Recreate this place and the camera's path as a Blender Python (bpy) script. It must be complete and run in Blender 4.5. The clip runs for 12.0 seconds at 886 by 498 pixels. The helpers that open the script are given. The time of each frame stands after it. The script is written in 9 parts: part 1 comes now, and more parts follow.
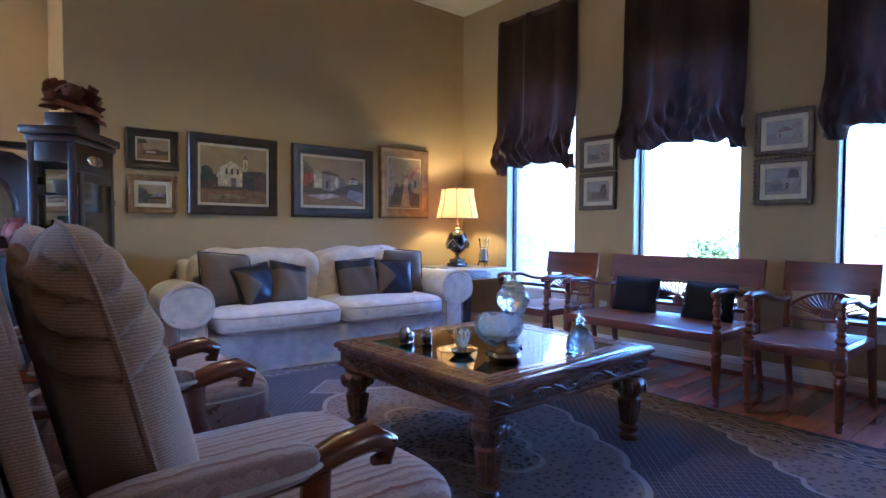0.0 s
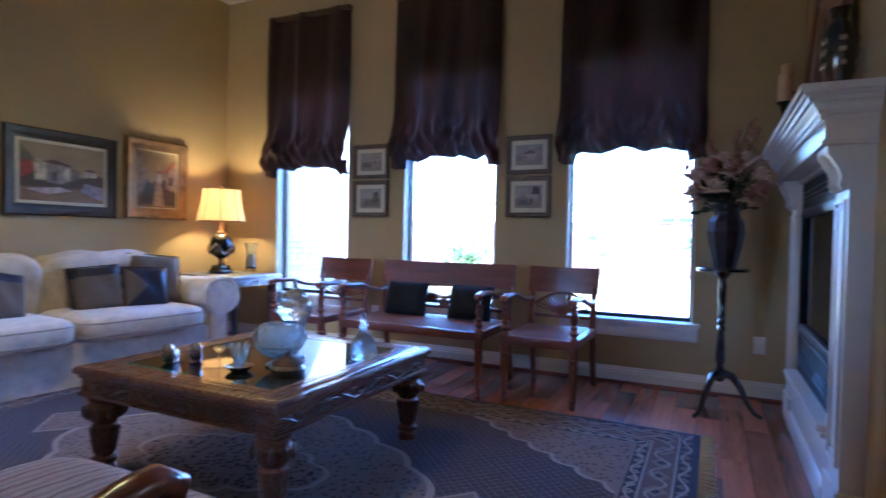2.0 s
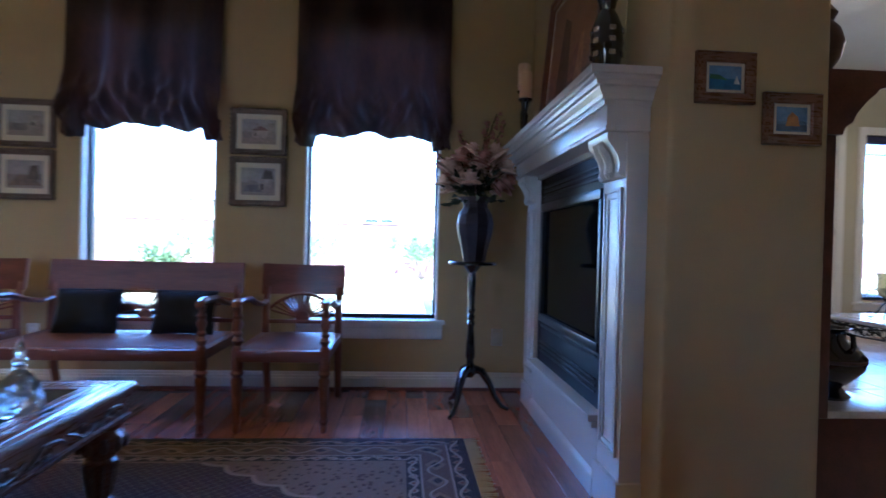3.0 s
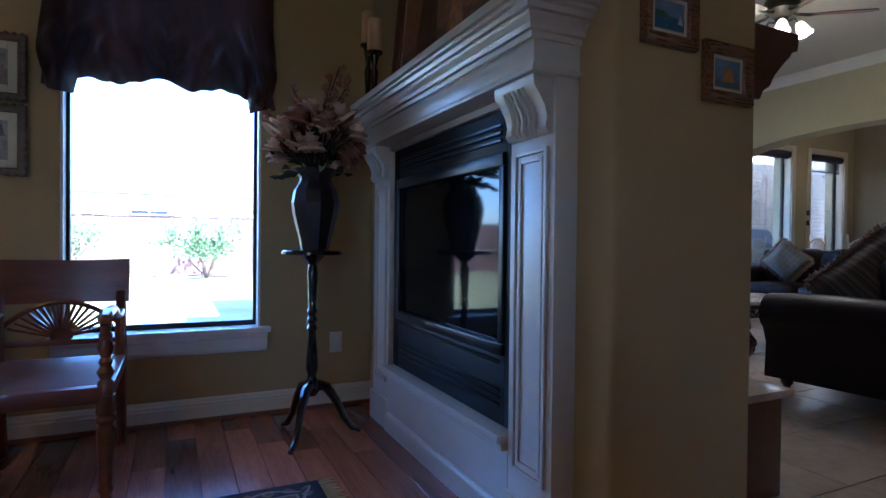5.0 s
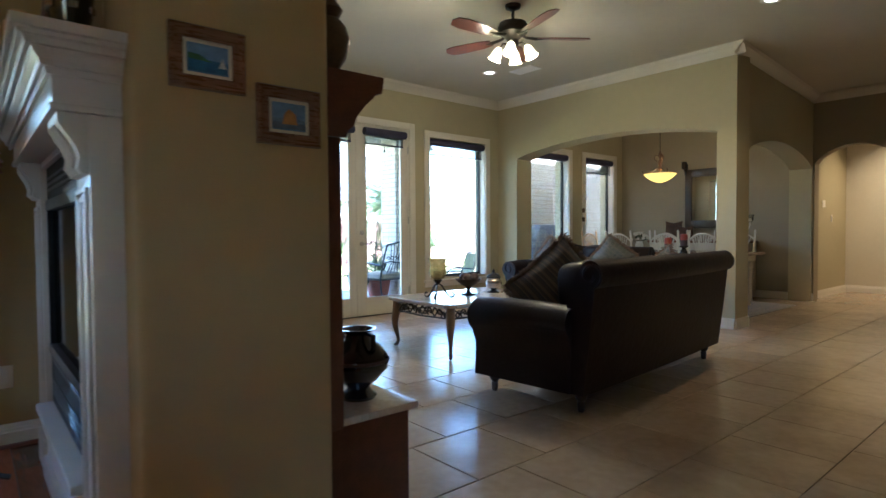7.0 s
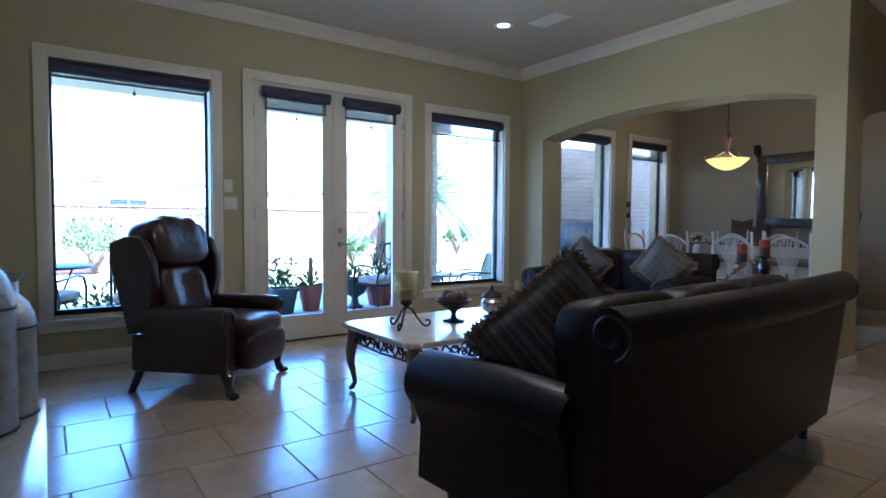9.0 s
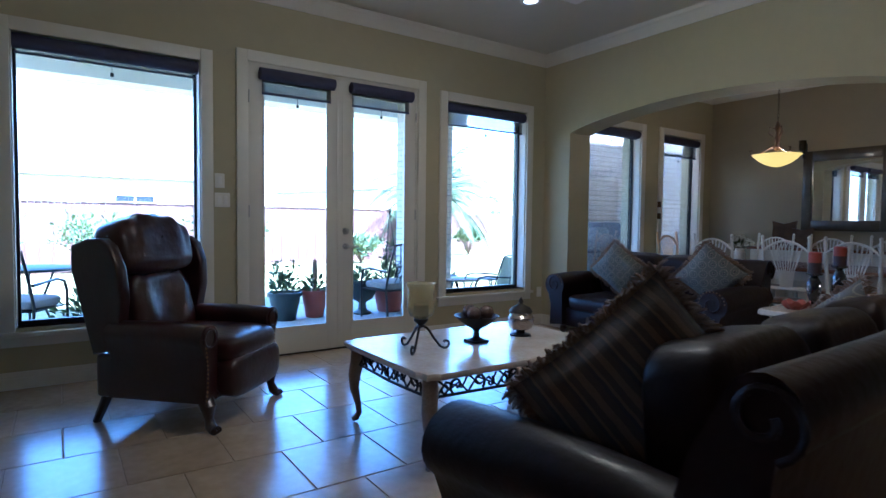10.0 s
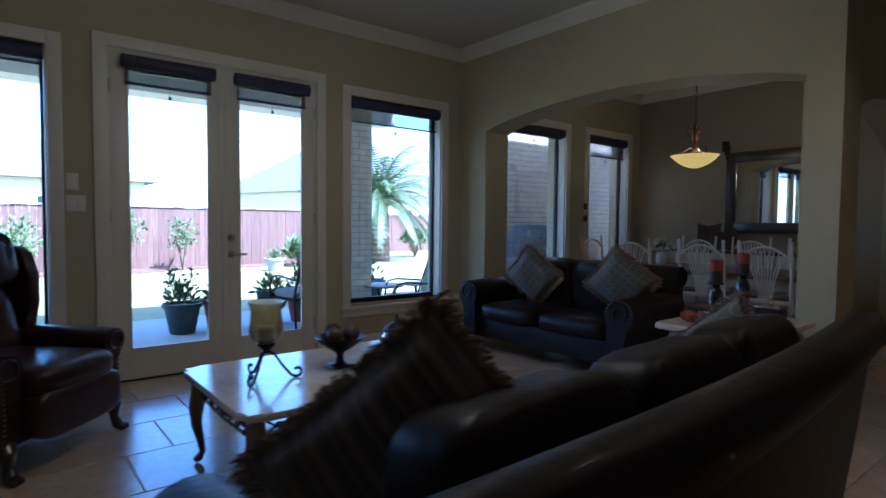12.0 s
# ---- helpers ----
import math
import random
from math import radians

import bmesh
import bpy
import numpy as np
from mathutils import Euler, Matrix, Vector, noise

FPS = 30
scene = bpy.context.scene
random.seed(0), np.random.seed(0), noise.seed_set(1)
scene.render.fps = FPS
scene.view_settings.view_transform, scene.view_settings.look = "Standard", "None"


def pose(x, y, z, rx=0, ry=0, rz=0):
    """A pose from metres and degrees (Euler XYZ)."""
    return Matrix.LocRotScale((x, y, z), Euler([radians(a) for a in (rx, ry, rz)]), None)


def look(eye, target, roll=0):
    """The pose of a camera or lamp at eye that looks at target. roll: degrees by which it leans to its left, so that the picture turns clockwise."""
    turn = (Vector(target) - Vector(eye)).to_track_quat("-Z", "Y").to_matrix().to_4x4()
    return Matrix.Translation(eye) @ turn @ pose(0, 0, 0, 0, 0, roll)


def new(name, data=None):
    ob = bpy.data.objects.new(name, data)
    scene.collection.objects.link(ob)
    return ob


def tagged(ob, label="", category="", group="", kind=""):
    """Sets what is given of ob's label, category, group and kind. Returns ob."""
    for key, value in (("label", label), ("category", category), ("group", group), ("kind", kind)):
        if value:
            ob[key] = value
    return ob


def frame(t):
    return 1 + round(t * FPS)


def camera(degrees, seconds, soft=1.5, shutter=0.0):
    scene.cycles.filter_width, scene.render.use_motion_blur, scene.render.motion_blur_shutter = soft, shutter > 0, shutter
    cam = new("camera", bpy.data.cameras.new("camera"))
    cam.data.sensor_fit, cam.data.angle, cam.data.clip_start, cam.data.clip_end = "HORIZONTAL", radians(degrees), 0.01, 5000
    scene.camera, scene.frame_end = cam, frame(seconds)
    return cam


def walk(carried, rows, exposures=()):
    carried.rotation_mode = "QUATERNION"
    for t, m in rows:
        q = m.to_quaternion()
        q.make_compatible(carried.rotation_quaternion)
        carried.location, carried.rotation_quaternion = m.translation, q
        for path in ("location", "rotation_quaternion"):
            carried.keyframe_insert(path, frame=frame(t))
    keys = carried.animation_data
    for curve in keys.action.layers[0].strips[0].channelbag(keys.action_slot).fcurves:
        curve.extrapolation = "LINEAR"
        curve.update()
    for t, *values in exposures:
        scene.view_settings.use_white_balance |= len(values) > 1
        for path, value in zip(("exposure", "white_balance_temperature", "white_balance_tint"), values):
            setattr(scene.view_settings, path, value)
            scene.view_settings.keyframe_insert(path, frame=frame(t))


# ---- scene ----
cam = camera(76.6, 12.0, shutter=0.4)
PATH = [
    (0, (0.481, 0.394, 1.039), (1.778, 1.915, 0.967), 0.2),
    (0.5, (0.507, 0.326, 1.049), (1.818, 1.834, 0.982), 0.5),
    (1, (0.5, 0.3, 1.057), (1.967, 1.657, 0.992), 0.9),
    (1.5, (0.46, 0.359, 1.064), (2.084, 1.525, 1.009), 1.2),
    (2, (0.449, 0.497, 1.046), (2.253, 1.36, 1.001), 1.2),
    (2.5, (0.606, 0.693, 1.02), (2.578, 1.027, 0.992), 1.4),
    (3, (0.935, 0.851, 0.99), (2.93, 0.705, 0.972), 1.4),
    (3.5, (1.257, 0.994, 0.943), (3.198, 0.511, 0.947), 1.5),
    (3.7, (1.365, 1.039, 0.925), (3.27, 0.429, 0.945), 1.4),
    (5.5, (1.6, 0.989, 0.954), (3.391, 0.1, 0.915), 0.5),
    (6, (1.399, 0.795, 1.018), (3.138, -0.192, 0.964), 0.3),
    (6.5, (1.199, 0.578, 1.046), (2.778, -0.649, 0.993), -0.3),
    (7, (1.119, 0.313, 1.082), (2.645, -0.978, 1.023), -0.4),
    (9, (1.986, -1.067, 1.15), (3.614, -2.225, 1.063), 0.3),
    (9.5, (2.276, -1.289, 1.165), (3.918, -2.427, 1.074), 0.4),
    (10, (2.522, -1.363, 1.169), (4.17, -2.493, 1.077), 0.7),
    (10.5, (2.703, -1.352, 1.164), (4.316, -2.531, 1.08), 0.7),
    (11, (2.757, -1.386, 1.171), (4.325, -2.625, 1.084), 0.8),
    (11.5, (2.701, -1.595, 1.183), (4.256, -2.85, 1.094), 0.7),
    (12, (2.542, -2.003, 1.214), (4.102, -3.251, 1.124), 0.5),
]
EXPOSURES = [(0, 4.97, 3960, 22), (0.5, 5.17, 3960, 22), (1.3, 5.06, 3980, 22), (2.5, 4.72, 4080, 21), (3, 4.58, 4130, 20), (5.5, 4.0, 4270, 16), (6.5, 4.15, 4700, 11), (7, 4.48, 4740, 7), (9, 4.2, 4020, 13), (10.5, 3.6, 4030, 14), (12, 2.95, 4160, 14)]
walk(cam, [(t, look(eye, target, roll)) for t, eye, target, roll in PATH], EXPOSURES)

# ---- light: afternoon sun from the south-west, clear sky ----
world = bpy.data.worlds.new("sky")
scene.world = world
world.use_nodes = True
SUN_EL, SUN_AZ = radians(54), radians(245)  # azimuth clockwise from +y
sky = world.node_tree.nodes.new("ShaderNodeTexSky")
sky.sky_type, sky.sun_disc, sky.sun_elevation, sky.sun_rotation = "NISHITA", False, SUN_EL, SUN_AZ
back = world.node_tree.nodes["Background"]
back.inputs[1].default_value = 0.14
world.node_tree.links.new(sky.outputs[0], back.inputs[0])
sun = new("sun", bpy.data.lights.new("sun", "SUN"))
sun.data.energy, sun.data.angle, sun.data.color = 4.2, radians(0.5), (1, 0.93, 0.80)
sd = Vector((math.sin(SUN_AZ) * math.cos(SUN_EL), math.cos(SUN_AZ) * math.cos(SUN_EL), math.sin(SUN_EL)))
sun.matrix_world = look(tuple(sd * 40), (0, 0, 0))


def lamp(name, place, watts, colour, radius, kind="POINT"):
    ob = new(name, bpy.data.lights.new(name, kind))
    if kind == "SPOT":
        ob.data.spot_size, ob.data.spot_blend = radians(125), 0.8
    ob.data.energy, ob.data.color, ob.data.shadow_soft_size = watts, colour, radius
    ob.location = place
    return ob


WARM = (1.0, 0.63, 0.13)

# ---- materials ----


def node_mat(name):
    m = bpy.data.materials.new(name)
    m.use_nodes = True
    nt = m.node_tree
    return m, nt, nt.nodes["Principled BSDF"]


def nd(nt, kind, **kw):
    n = nt.nodes.new(kind)
    for k, v in kw.items():
        n.inputs[k].default_value = v
    return n


def mth(nt, op, a, b=None):
    n = nt.nodes.new("ShaderNodeMath")
    n.operation = op
    for k, v in enumerate((a, b)):
        if v is None:
            continue
        if isinstance(v, (int, float)):
            n.inputs[k].default_value = v
        else:
            nt.links.new(v, n.inputs[k])
    return n.outputs[0]


def mixc(nt, fac, a, b, mode="MIX"):
    n = nt.nodes.new("ShaderNodeMix")
    n.data_type, n.blend_type = "RGBA", mode
    for sock, v in ((n.inputs[0], fac), (n.inputs[6], a), (n.inputs[7], b)):
        if isinstance(v, (int, float)):
            sock.default_value = v
        elif isinstance(v, tuple):
            sock.default_value = (*v[:3], 1)
        else:
            nt.links.new(v, sock)
    return n.outputs[2]


def shade(c, k):
    return tuple(min(1, x * k) for x in c)


def mat(name, base, rough=0.5, metal=0.0, var=0.15, scale=3.0, bump=0.15, bscale=90.0, alt=None, coat=0.0, sheen=0.0, stretch=(1, 1, 1), rnd=0.0, rvar=0.1):
    """A surface with stains at one scale, grain at a finer one, and fine relief."""
    m, nt, p = node_mat(name)
    tc = nt.nodes.new("ShaderNodeTexCoord")
    mp = nt.nodes.new("ShaderNodeMapping")
    mp.inputs["Scale"].default_value = stretch
    nt.links.new(tc.outputs["Object"], mp.inputs[0])
    vec = mp.outputs[0]
    if rnd:
        oi = nt.nodes.new("ShaderNodeObjectInfo")
        off = nt.nodes.new("ShaderNodeVectorMath")
        off.operation = "ADD"
        sc = nt.nodes.new("ShaderNodeVectorMath")
        sc.operation = "SCALE"
        sc.inputs[0].default_value = (37, 53, 71)
        nt.links.new(oi.outputs["Random"], sc.inputs["Scale"])
        nt.links.new(mp.outputs[0], off.inputs[0])
        nt.links.new(sc.outputs[0], off.inputs[1])
        vec = off.outputs[0]
    n1 = nd(nt, "ShaderNodeTexNoise", Scale=scale, Detail=4.0)
    n2 = nd(nt, "ShaderNodeTexNoise", Scale=scale * 9, Detail=3.0)
    for n in (n1, n2):
        nt.links.new(vec, n.inputs["Vector"])
    f = mth(nt, "ADD", mth(nt, "MULTIPLY", n1.outputs[0], 0.65), mth(nt, "MULTIPLY", n2.outputs[0], 0.35))
    f = mth(nt, "MULTIPLY_ADD", f, 2.4)
    f.node.inputs[2].default_value = -0.7
    f.node.use_clamp = True
    col = mixc(nt, f, shade(base, 1 - var), alt or shade(base, 1 + var))
    if rnd:
        k = mth(nt, "MULTIPLY_ADD", oi.outputs["Random"], rnd)
        k.node.inputs[2].default_value = 1 - rnd / 2
        hs = nt.nodes.new("ShaderNodeHueSaturation")
        nt.links.new(k, hs.inputs["Value"])
        nt.links.new(col, hs.inputs["Color"])
        col = hs.outputs[0]
    nt.links.new(col, p.inputs["Base Color"])
    r = mth(nt, "MULTIPLY_ADD", n2.outputs[0], rvar)
    r.node.inputs[2].default_value = rough - rvar / 2
    nt.links.new(r, p.inputs["Roughness"])
    p.inputs["Metallic"].default_value = metal
    p.inputs["Coat Weight"].default_value = coat
    p.inputs["Coat Roughness"].default_value = 0.12
    p.inputs["Sheen Weight"].default_value = sheen
    if bump:
        n3 = nd(nt, "ShaderNodeTexNoise", Scale=bscale, Detail=3.0)
        nt.links.new(vec, n3.inputs["Vector"])
        b = nd(nt, "ShaderNodeBump", Strength=bump, Distance=0.004)
        nt.links.new(n3.outputs[0], b.inputs["Height"])
        nt.links.new(b.outputs[0], p.inputs["Normal"])
    return m


def wood(name, base, rough=0.3, coat=0.3, rnd=0.0, along=0):
    st = [9, 9, 9]
    st[along] = 0.9
    return mat(name, base, rough, var=0.42, scale=1.6, bump=0.08, bscale=30, coat=coat, stretch=tuple(st), rnd=rnd)


def glow(name, colour, strength, base=(0.8, 0.75, 0.6)):
    m, nt, p = node_mat(name)
    p.inputs["Base Color"].default_value = (*base, 1)
    p.inputs["Roughness"].default_value = 0.6
    p.inputs["Emission Color"].default_value = (*colour, 1)
    n = nd(nt, "ShaderNodeTexNoise", Scale=14.0, Detail=3.0)
    s = mth(nt, "MULTIPLY_ADD", n.outputs[0], 0.5 * strength)
    s.node.inputs[2].default_value = 0.75 * strength
    nt.links.new(s, p.inputs["Emission Strength"])
    return m


def pane_mat(name, tint=(0.97, 0.98, 0.97), gloss=0.55):
    m, nt, p = node_mat(name)
    out = nt.nodes["Material Output"]
    tr = nt.nodes.new("ShaderNodeBsdfTransparent")
    tr.inputs[0].default_value = (*tint, 1)
    gl = nd(nt, "ShaderNodeBsdfGlossy", Roughness=0.01)
    fr = nd(nt, "ShaderNodeFresnel", IOR=1.45)
    mx = nt.nodes.new("ShaderNodeMixShader")
    nt.links.new(mth(nt, "MULTIPLY", fr.outputs[0], gloss), mx.inputs[0])
    nt.links.new(tr.outputs[0], mx.inputs[1])
    nt.links.new(gl.outputs[0], mx.inputs[2])
    nt.links.new(mx.outputs[0], out.inputs[0])
    nt.nodes.remove(p)
    return m


def crystal_mat(name, tint=(0.93, 0.97, 1.0), scale=40):
    m, nt, p = node_mat(name)
    p.inputs["Base Color"].default_value = (*tint, 1)
    p.inputs["Transmission Weight"].default_value = 0.8
    p.inputs["Roughness"].default_value = 0.06
    p.inputs["IOR"].default_value = 1.5
    tc = nt.nodes.new("ShaderNodeTexCoord")
    v = nd(nt, "ShaderNodeTexVoronoi", Scale=scale)
    nt.links.new(tc.outputs["Object"], v.inputs["Vector"])
    b = nd(nt, "ShaderNodeBump", Strength=0.9, Distance=0.01)
    nt.links.new(v.outputs["Distance"], b.inputs["Height"])
    nt.links.new(b.outputs[0], p.inputs["Normal"])
    return m


def striped(name, a, b, freq, axis, rough=0.85, duty=0.5, sheen=0.3, wob=0.0, third=None):
    """Cloth with stripes along one axis."""
    m, nt, p = node_mat(name)
    tc = nt.nodes.new("ShaderNodeTexCoord")
    sep = nt.nodes.new("ShaderNodeSeparateXYZ")
    nt.links.new(tc.outputs["Object"], sep.inputs[0])
    c = mth(nt, "MULTIPLY", sep.outputs[axis], freq)
    n1 = nd(nt, "ShaderNodeTexNoise", Scale=25.0, Detail=4.0)
    nt.links.new(tc.outputs["Object"], n1.inputs["Vector"])
    c = mth(nt, "ADD", c, mth(nt, "MULTIPLY", n1.outputs[0], 0.25 + wob))
    fr = mth(nt, "FRACT", c)
    k = mth(nt, "GREATER_THAN", fr, duty)
    col = mixc(nt, k, a, b)
    if third:
        col = mixc(nt, mth(nt, "GREATER_THAN", mth(nt, "FRACT", mth(nt, "MULTIPLY", c, 0.5)), 0.86), col, third)
    n2 = nd(nt, "ShaderNodeTexNoise", Scale=220.0, Detail=2.0)
    nt.links.new(tc.outputs["Object"], n2.inputs["Vector"])
    col = mixc(nt, mth(nt, "MULTIPLY", n2.outputs[0], 0.6), col, (0.05, 0.04, 0.03), "MULTIPLY")
    nt.links.new(col, p.inputs["Base Color"])
    p.inputs["Roughness"].default_value = rough
    p.inputs["Sheen Weight"].default_value = sheen
    bp = nd(nt, "ShaderNodeBump", Strength=0.35, Distance=0.004)
    nt.links.new(mth(nt, "ADD", fr, n2.outputs[0]), bp.inputs["Height"])
    nt.links.new(bp.outputs[0], p.inputs["Normal"])
    return m


M = {}
M["wall_l"] = mat("living_wall_paint", (0.43, 0.315, 0.135), 0.75, var=0.05, scale=1.2, bump=0.25, bscale=140)
M["wall_f"] = mat("family_wall_paint", (0.455, 0.405, 0.25), 0.75, var=0.05, scale=1.2, bump=0.25, bscale=140)
M["wall_d"] = mat("dining_wall_paint", (0.33, 0.285, 0.195), 0.75, var=0.05, scale=1.2, bump=0.25, bscale=140)
M["ceil"] = mat("ceiling_paint", (0.62, 0.58, 0.47), 0.85, var=0.04, scale=1.0, bump=0.4, bscale=70)
M["trim"] = mat("trim_paint", (0.72, 0.68, 0.58), 0.4, var=0.04, scale=2.0, bump=0.05)
M["white"] = mat("white_trim", (0.78, 0.76, 0.72), 0.35, var=0.04, scale=2.0, bump=0.05)
M["mantel"] = mat("mantel_paint", (0.60, 0.57, 0.51), 0.33, var=0.05, scale=2.0, bump=0.05)
M["jamb"] = mat("window_jamb", (0.8, 0.8, 0.78), 0.5, var=0.04, scale=2.0, bump=0.05)
M["bronze"] = mat("dark_bronze", (0.03, 0.028, 0.025), 0.4, 0.6, var=0.2)
M["black"] = mat("black_metal", (0.012, 0.012, 0.013), 0.3, 0.5, var=0.3)
M["gloss_black"] = mat("black_gloss", (0.008, 0.008, 0.01), 0.12, 0.0, var=0.2, coat=0.8)
M["iron"] = mat("wrought_iron", (0.03, 0.025, 0.02), 0.45, 0.8, var=0.35, bump=0.3)
M["fire_glass"] = mat("fireplace_glass", (0.006, 0.007, 0.009), 0.06, 0.0, var=0.1, bump=0.0, rvar=0.02)
M["fire_glass"].node_tree.nodes["Principled BSDF"].inputs["Specular IOR Level"].default_value = 0.15
M["firebox"] = mat("firebox_black", (0.008, 0.008, 0.009), 0.5, 0.0, var=0.2, bump=0.05)
M["firebox"].node_tree.nodes["Principled BSDF"].inputs["Specular IOR Level"].default_value = 0.2
M["pane"] = pane_mat("window_glass")
M["mirror"] = mat("mirror", (0.85, 0.86, 0.86), 0.02, 1.0, var=0.02, bump=0.0, rvar=0.01)
M["table_glass"] = mat("smoked_table_glass", (0.012, 0.014, 0.014), 0.03, 0.0, var=0.1, bump=0.0, rvar=0.01)
M["glass_edge"] = mat("green_glass_edge", (0.02, 0.35, 0.33), 0.1, 0.0, var=0.2, bump=0.0, coat=0.5)
M["crystal"] = crystal_mat("cut_crystal", (0.90, 0.96, 1.0), 34)
M["clear"] = pane_mat("clear_glass", (0.93, 0.95, 0.95), 0.9)
M["crackle"] = mat("crackle_glass", (0.78, 0.66, 0.34), 0.12, 0.0, var=0.2, scale=22, bump=0.5, bscale=90, alt=(0.92, 0.84, 0.58))
M["crackle"].node_tree.nodes["Principled BSDF"].inputs["Transmission Weight"].default_value = 0.75
M["oak"] = wood("carved_walnut", (0.17, 0.075, 0.035), 0.28, 0.5)
M["carve"] = mat("carved_relief", (0.13, 0.075, 0.045), 0.38, 0.0, var=0.5, scale=9, bump=0.8, bscale=55)
M["redwood"] = wood("red_teak", (0.165, 0.052, 0.024), 0.3, 0.4, along=1)
M["mahog"] = wood("dark_mahogany", (0.024, 0.011, 0.008), 0.32, 0.35, along=2)
M["arm_wood"] = wood("chair_mahogany", (0.13, 0.038, 0.018), 0.25, 0.5)
M["cane"] = striped("cane", (0.35, 0.16, 0.07), (0.2, 0.07, 0.03), 90, 0, 0.5, 0.5, 0.0)
M["cab"] = wood("cabinet_cherry", (0.10, 0.028, 0.014), 0.3, 0.4)
M["sofa"] = mat("cream_damask", (0.70, 0.63, 0.56), 0.85, var=0.22, scale=13, bump=1.0, bscale=26, sheen=0.4)
M["piping"] = mat("cream_piping", (0.44, 0.38, 0.32), 0.85, var=0.1, sheen=0.3)
M["chair_cloth"] = striped("taupe_chenille", (0.47, 0.31, 0.19), (0.34, 0.215, 0.125), 190, 2, 0.9)
M["seat_cloth"] = striped("taupe_seat_cloth", (0.45, 0.32, 0.26), (0.34, 0.22, 0.18), 34, 1, 0.9, wob=0.6, third=(0.22, 0.09, 0.06))
M["pil_tan"] = striped("tan_ribbed_cloth", (0.23, 0.165, 0.11), (0.14, 0.10, 0.07), 120, 2)
M["pil_navy"] = mat("navy_satin", (0.012, 0.012, 0.03), 0.4, var=0.3, scale=14, bump=0.3, sheen=0.03)
M["pil_black"] = mat("black_cloth", (0.005, 0.0045, 0.006), 0.8, var=0.3, scale=14, bump=0.3, sheen=0.0)
M["taffeta"] = mat("brown_taffeta", (0.036, 0.016, 0.013), 0.42, 0.0, var=0.3, scale=5, bump=0.6, bscale=24, alt=(0.105, 0.042, 0.026), sheen=0.05, stretch=(1, 1, 0.35))
M["leather"] = mat("oxblood_leather", (0.011, 0.0045, 0.005), 0.48, 0.0, var=0.35, scale=5, bump=0.7, bscale=26, coat=0.03)
M["leather"].node_tree.nodes["Principled BSDF"].inputs["Specular IOR Level"].default_value = 0.24
M["leather2"] = mat("burgundy_leather", (0.026, 0.007, 0.008), 0.30, 0.0, var=0.4, scale=5, bump=1.0, bscale=13, coat=0.08)
M["stripe_pil"] = striped("brown_striped_brocade", (0.045, 0.026, 0.018), (0.13, 0.08, 0.045), 28, 0, 0.7, 0.5, 0.4, third=(0.02, 0.015, 0.02))
M["fringe"] = mat("tan_fringe", (0.20, 0.125, 0.07), 0.9, var=0.4, scale=30, bump=0.6, bscale=200, sheen=0.4)
M["marble"] = mat("cream_marble", (0.58, 0.48, 0.36), 0.16, var=0.2, scale=5, bump=0.03, alt=(0.70, 0.62, 0.52), coat=0.3)
M["washed"] = mat("washed_wood", (0.26, 0.19, 0.125), 0.45, var=0.4, scale=9, bump=0.4, bscale=60)
M["cream_wood"] = mat("cream_painted_wood", (0.66, 0.62, 0.52), 0.4, var=0.1, scale=6)
M["stone_base"] = mat("carved_stone", (0.55, 0.48, 0.36), 0.6, var=0.2, scale=9, bump=0.5)
M["silver"] = mat("tarnished_silver", (0.45, 0.40, 0.36), 0.25, 1.0, var=0.4, scale=20, bump=0.5, bscale=80)
M["pewter"] = mat("pewter_relief", (0.36, 0.37, 0.40), 0.38, 0.6, var=0.4, scale=20, bump=0.9, bscale=60)
M["gilt"] = mat("antique_gilt", (0.27, 0.16, 0.06), 0.4, 0.55, var=0.45, scale=14, bump=0.5, bscale=70)
M["dark_frame"] = mat("dark_frame", (0.045, 0.03, 0.016), 0.35, 0.1, var=0.5, scale=10, bump=0.3, coat=0.3)
M["print_frame"] = mat("print_frame", (0.12, 0.085, 0.055), 0.4, 0.3, var=0.4, scale=20, bump=0.5)
M["liner"] = mat("linen_liner", (0.62, 0.56, 0.42), 0.85, var=0.08, scale=10)
M["matboard"] = mat("mat_board", (0.42, 0.36, 0.28), 0.9, var=0.05)
M["vase"] = mat("purple_brown_vase", (0.035, 0.022, 0.026), 0.3, 0.1, var=0.5, scale=9, bump=0.4, bscale=40)
M["petal"] = mat("peach_petal", (0.74, 0.43, 0.28), 0.7, var=0.35, scale=20, bump=0.2, alt=(0.84, 0.64, 0.46))
M["petal_d"] = mat("dusky_petal", (0.40, 0.19, 0.13), 0.7, var=0.4, scale=20, bump=0.2)
M["petal_b"] = mat("bronze_petal", (0.22, 0.09, 0.06), 0.5, 0.2, var=0.5, scale=20, bump=0.2)
M["leaf"] = mat("silk_leaf", (0.035, 0.05, 0.02), 0.6, var=0.5, scale=12)
M["foliage"] = mat("garden_leaf", (0.09, 0.14, 0.04), 0.55, var=0.5, scale=6, alt=(0.15, 0.20, 0.08))
M["palm"] = mat("palm_leaf", (0.07, 0.115, 0.035), 0.5, var=0.4, scale=6, alt=(0.14, 0.17, 0.075))
M["bark"] = mat("palm_bark", (0.16, 0.11, 0.07), 0.9, var=0.5, scale=12, bump=0.9, bscale=18)
M["clay"] = mat("terracotta", (0.22, 0.055, 0.035), 0.6, var=0.3, scale=7)
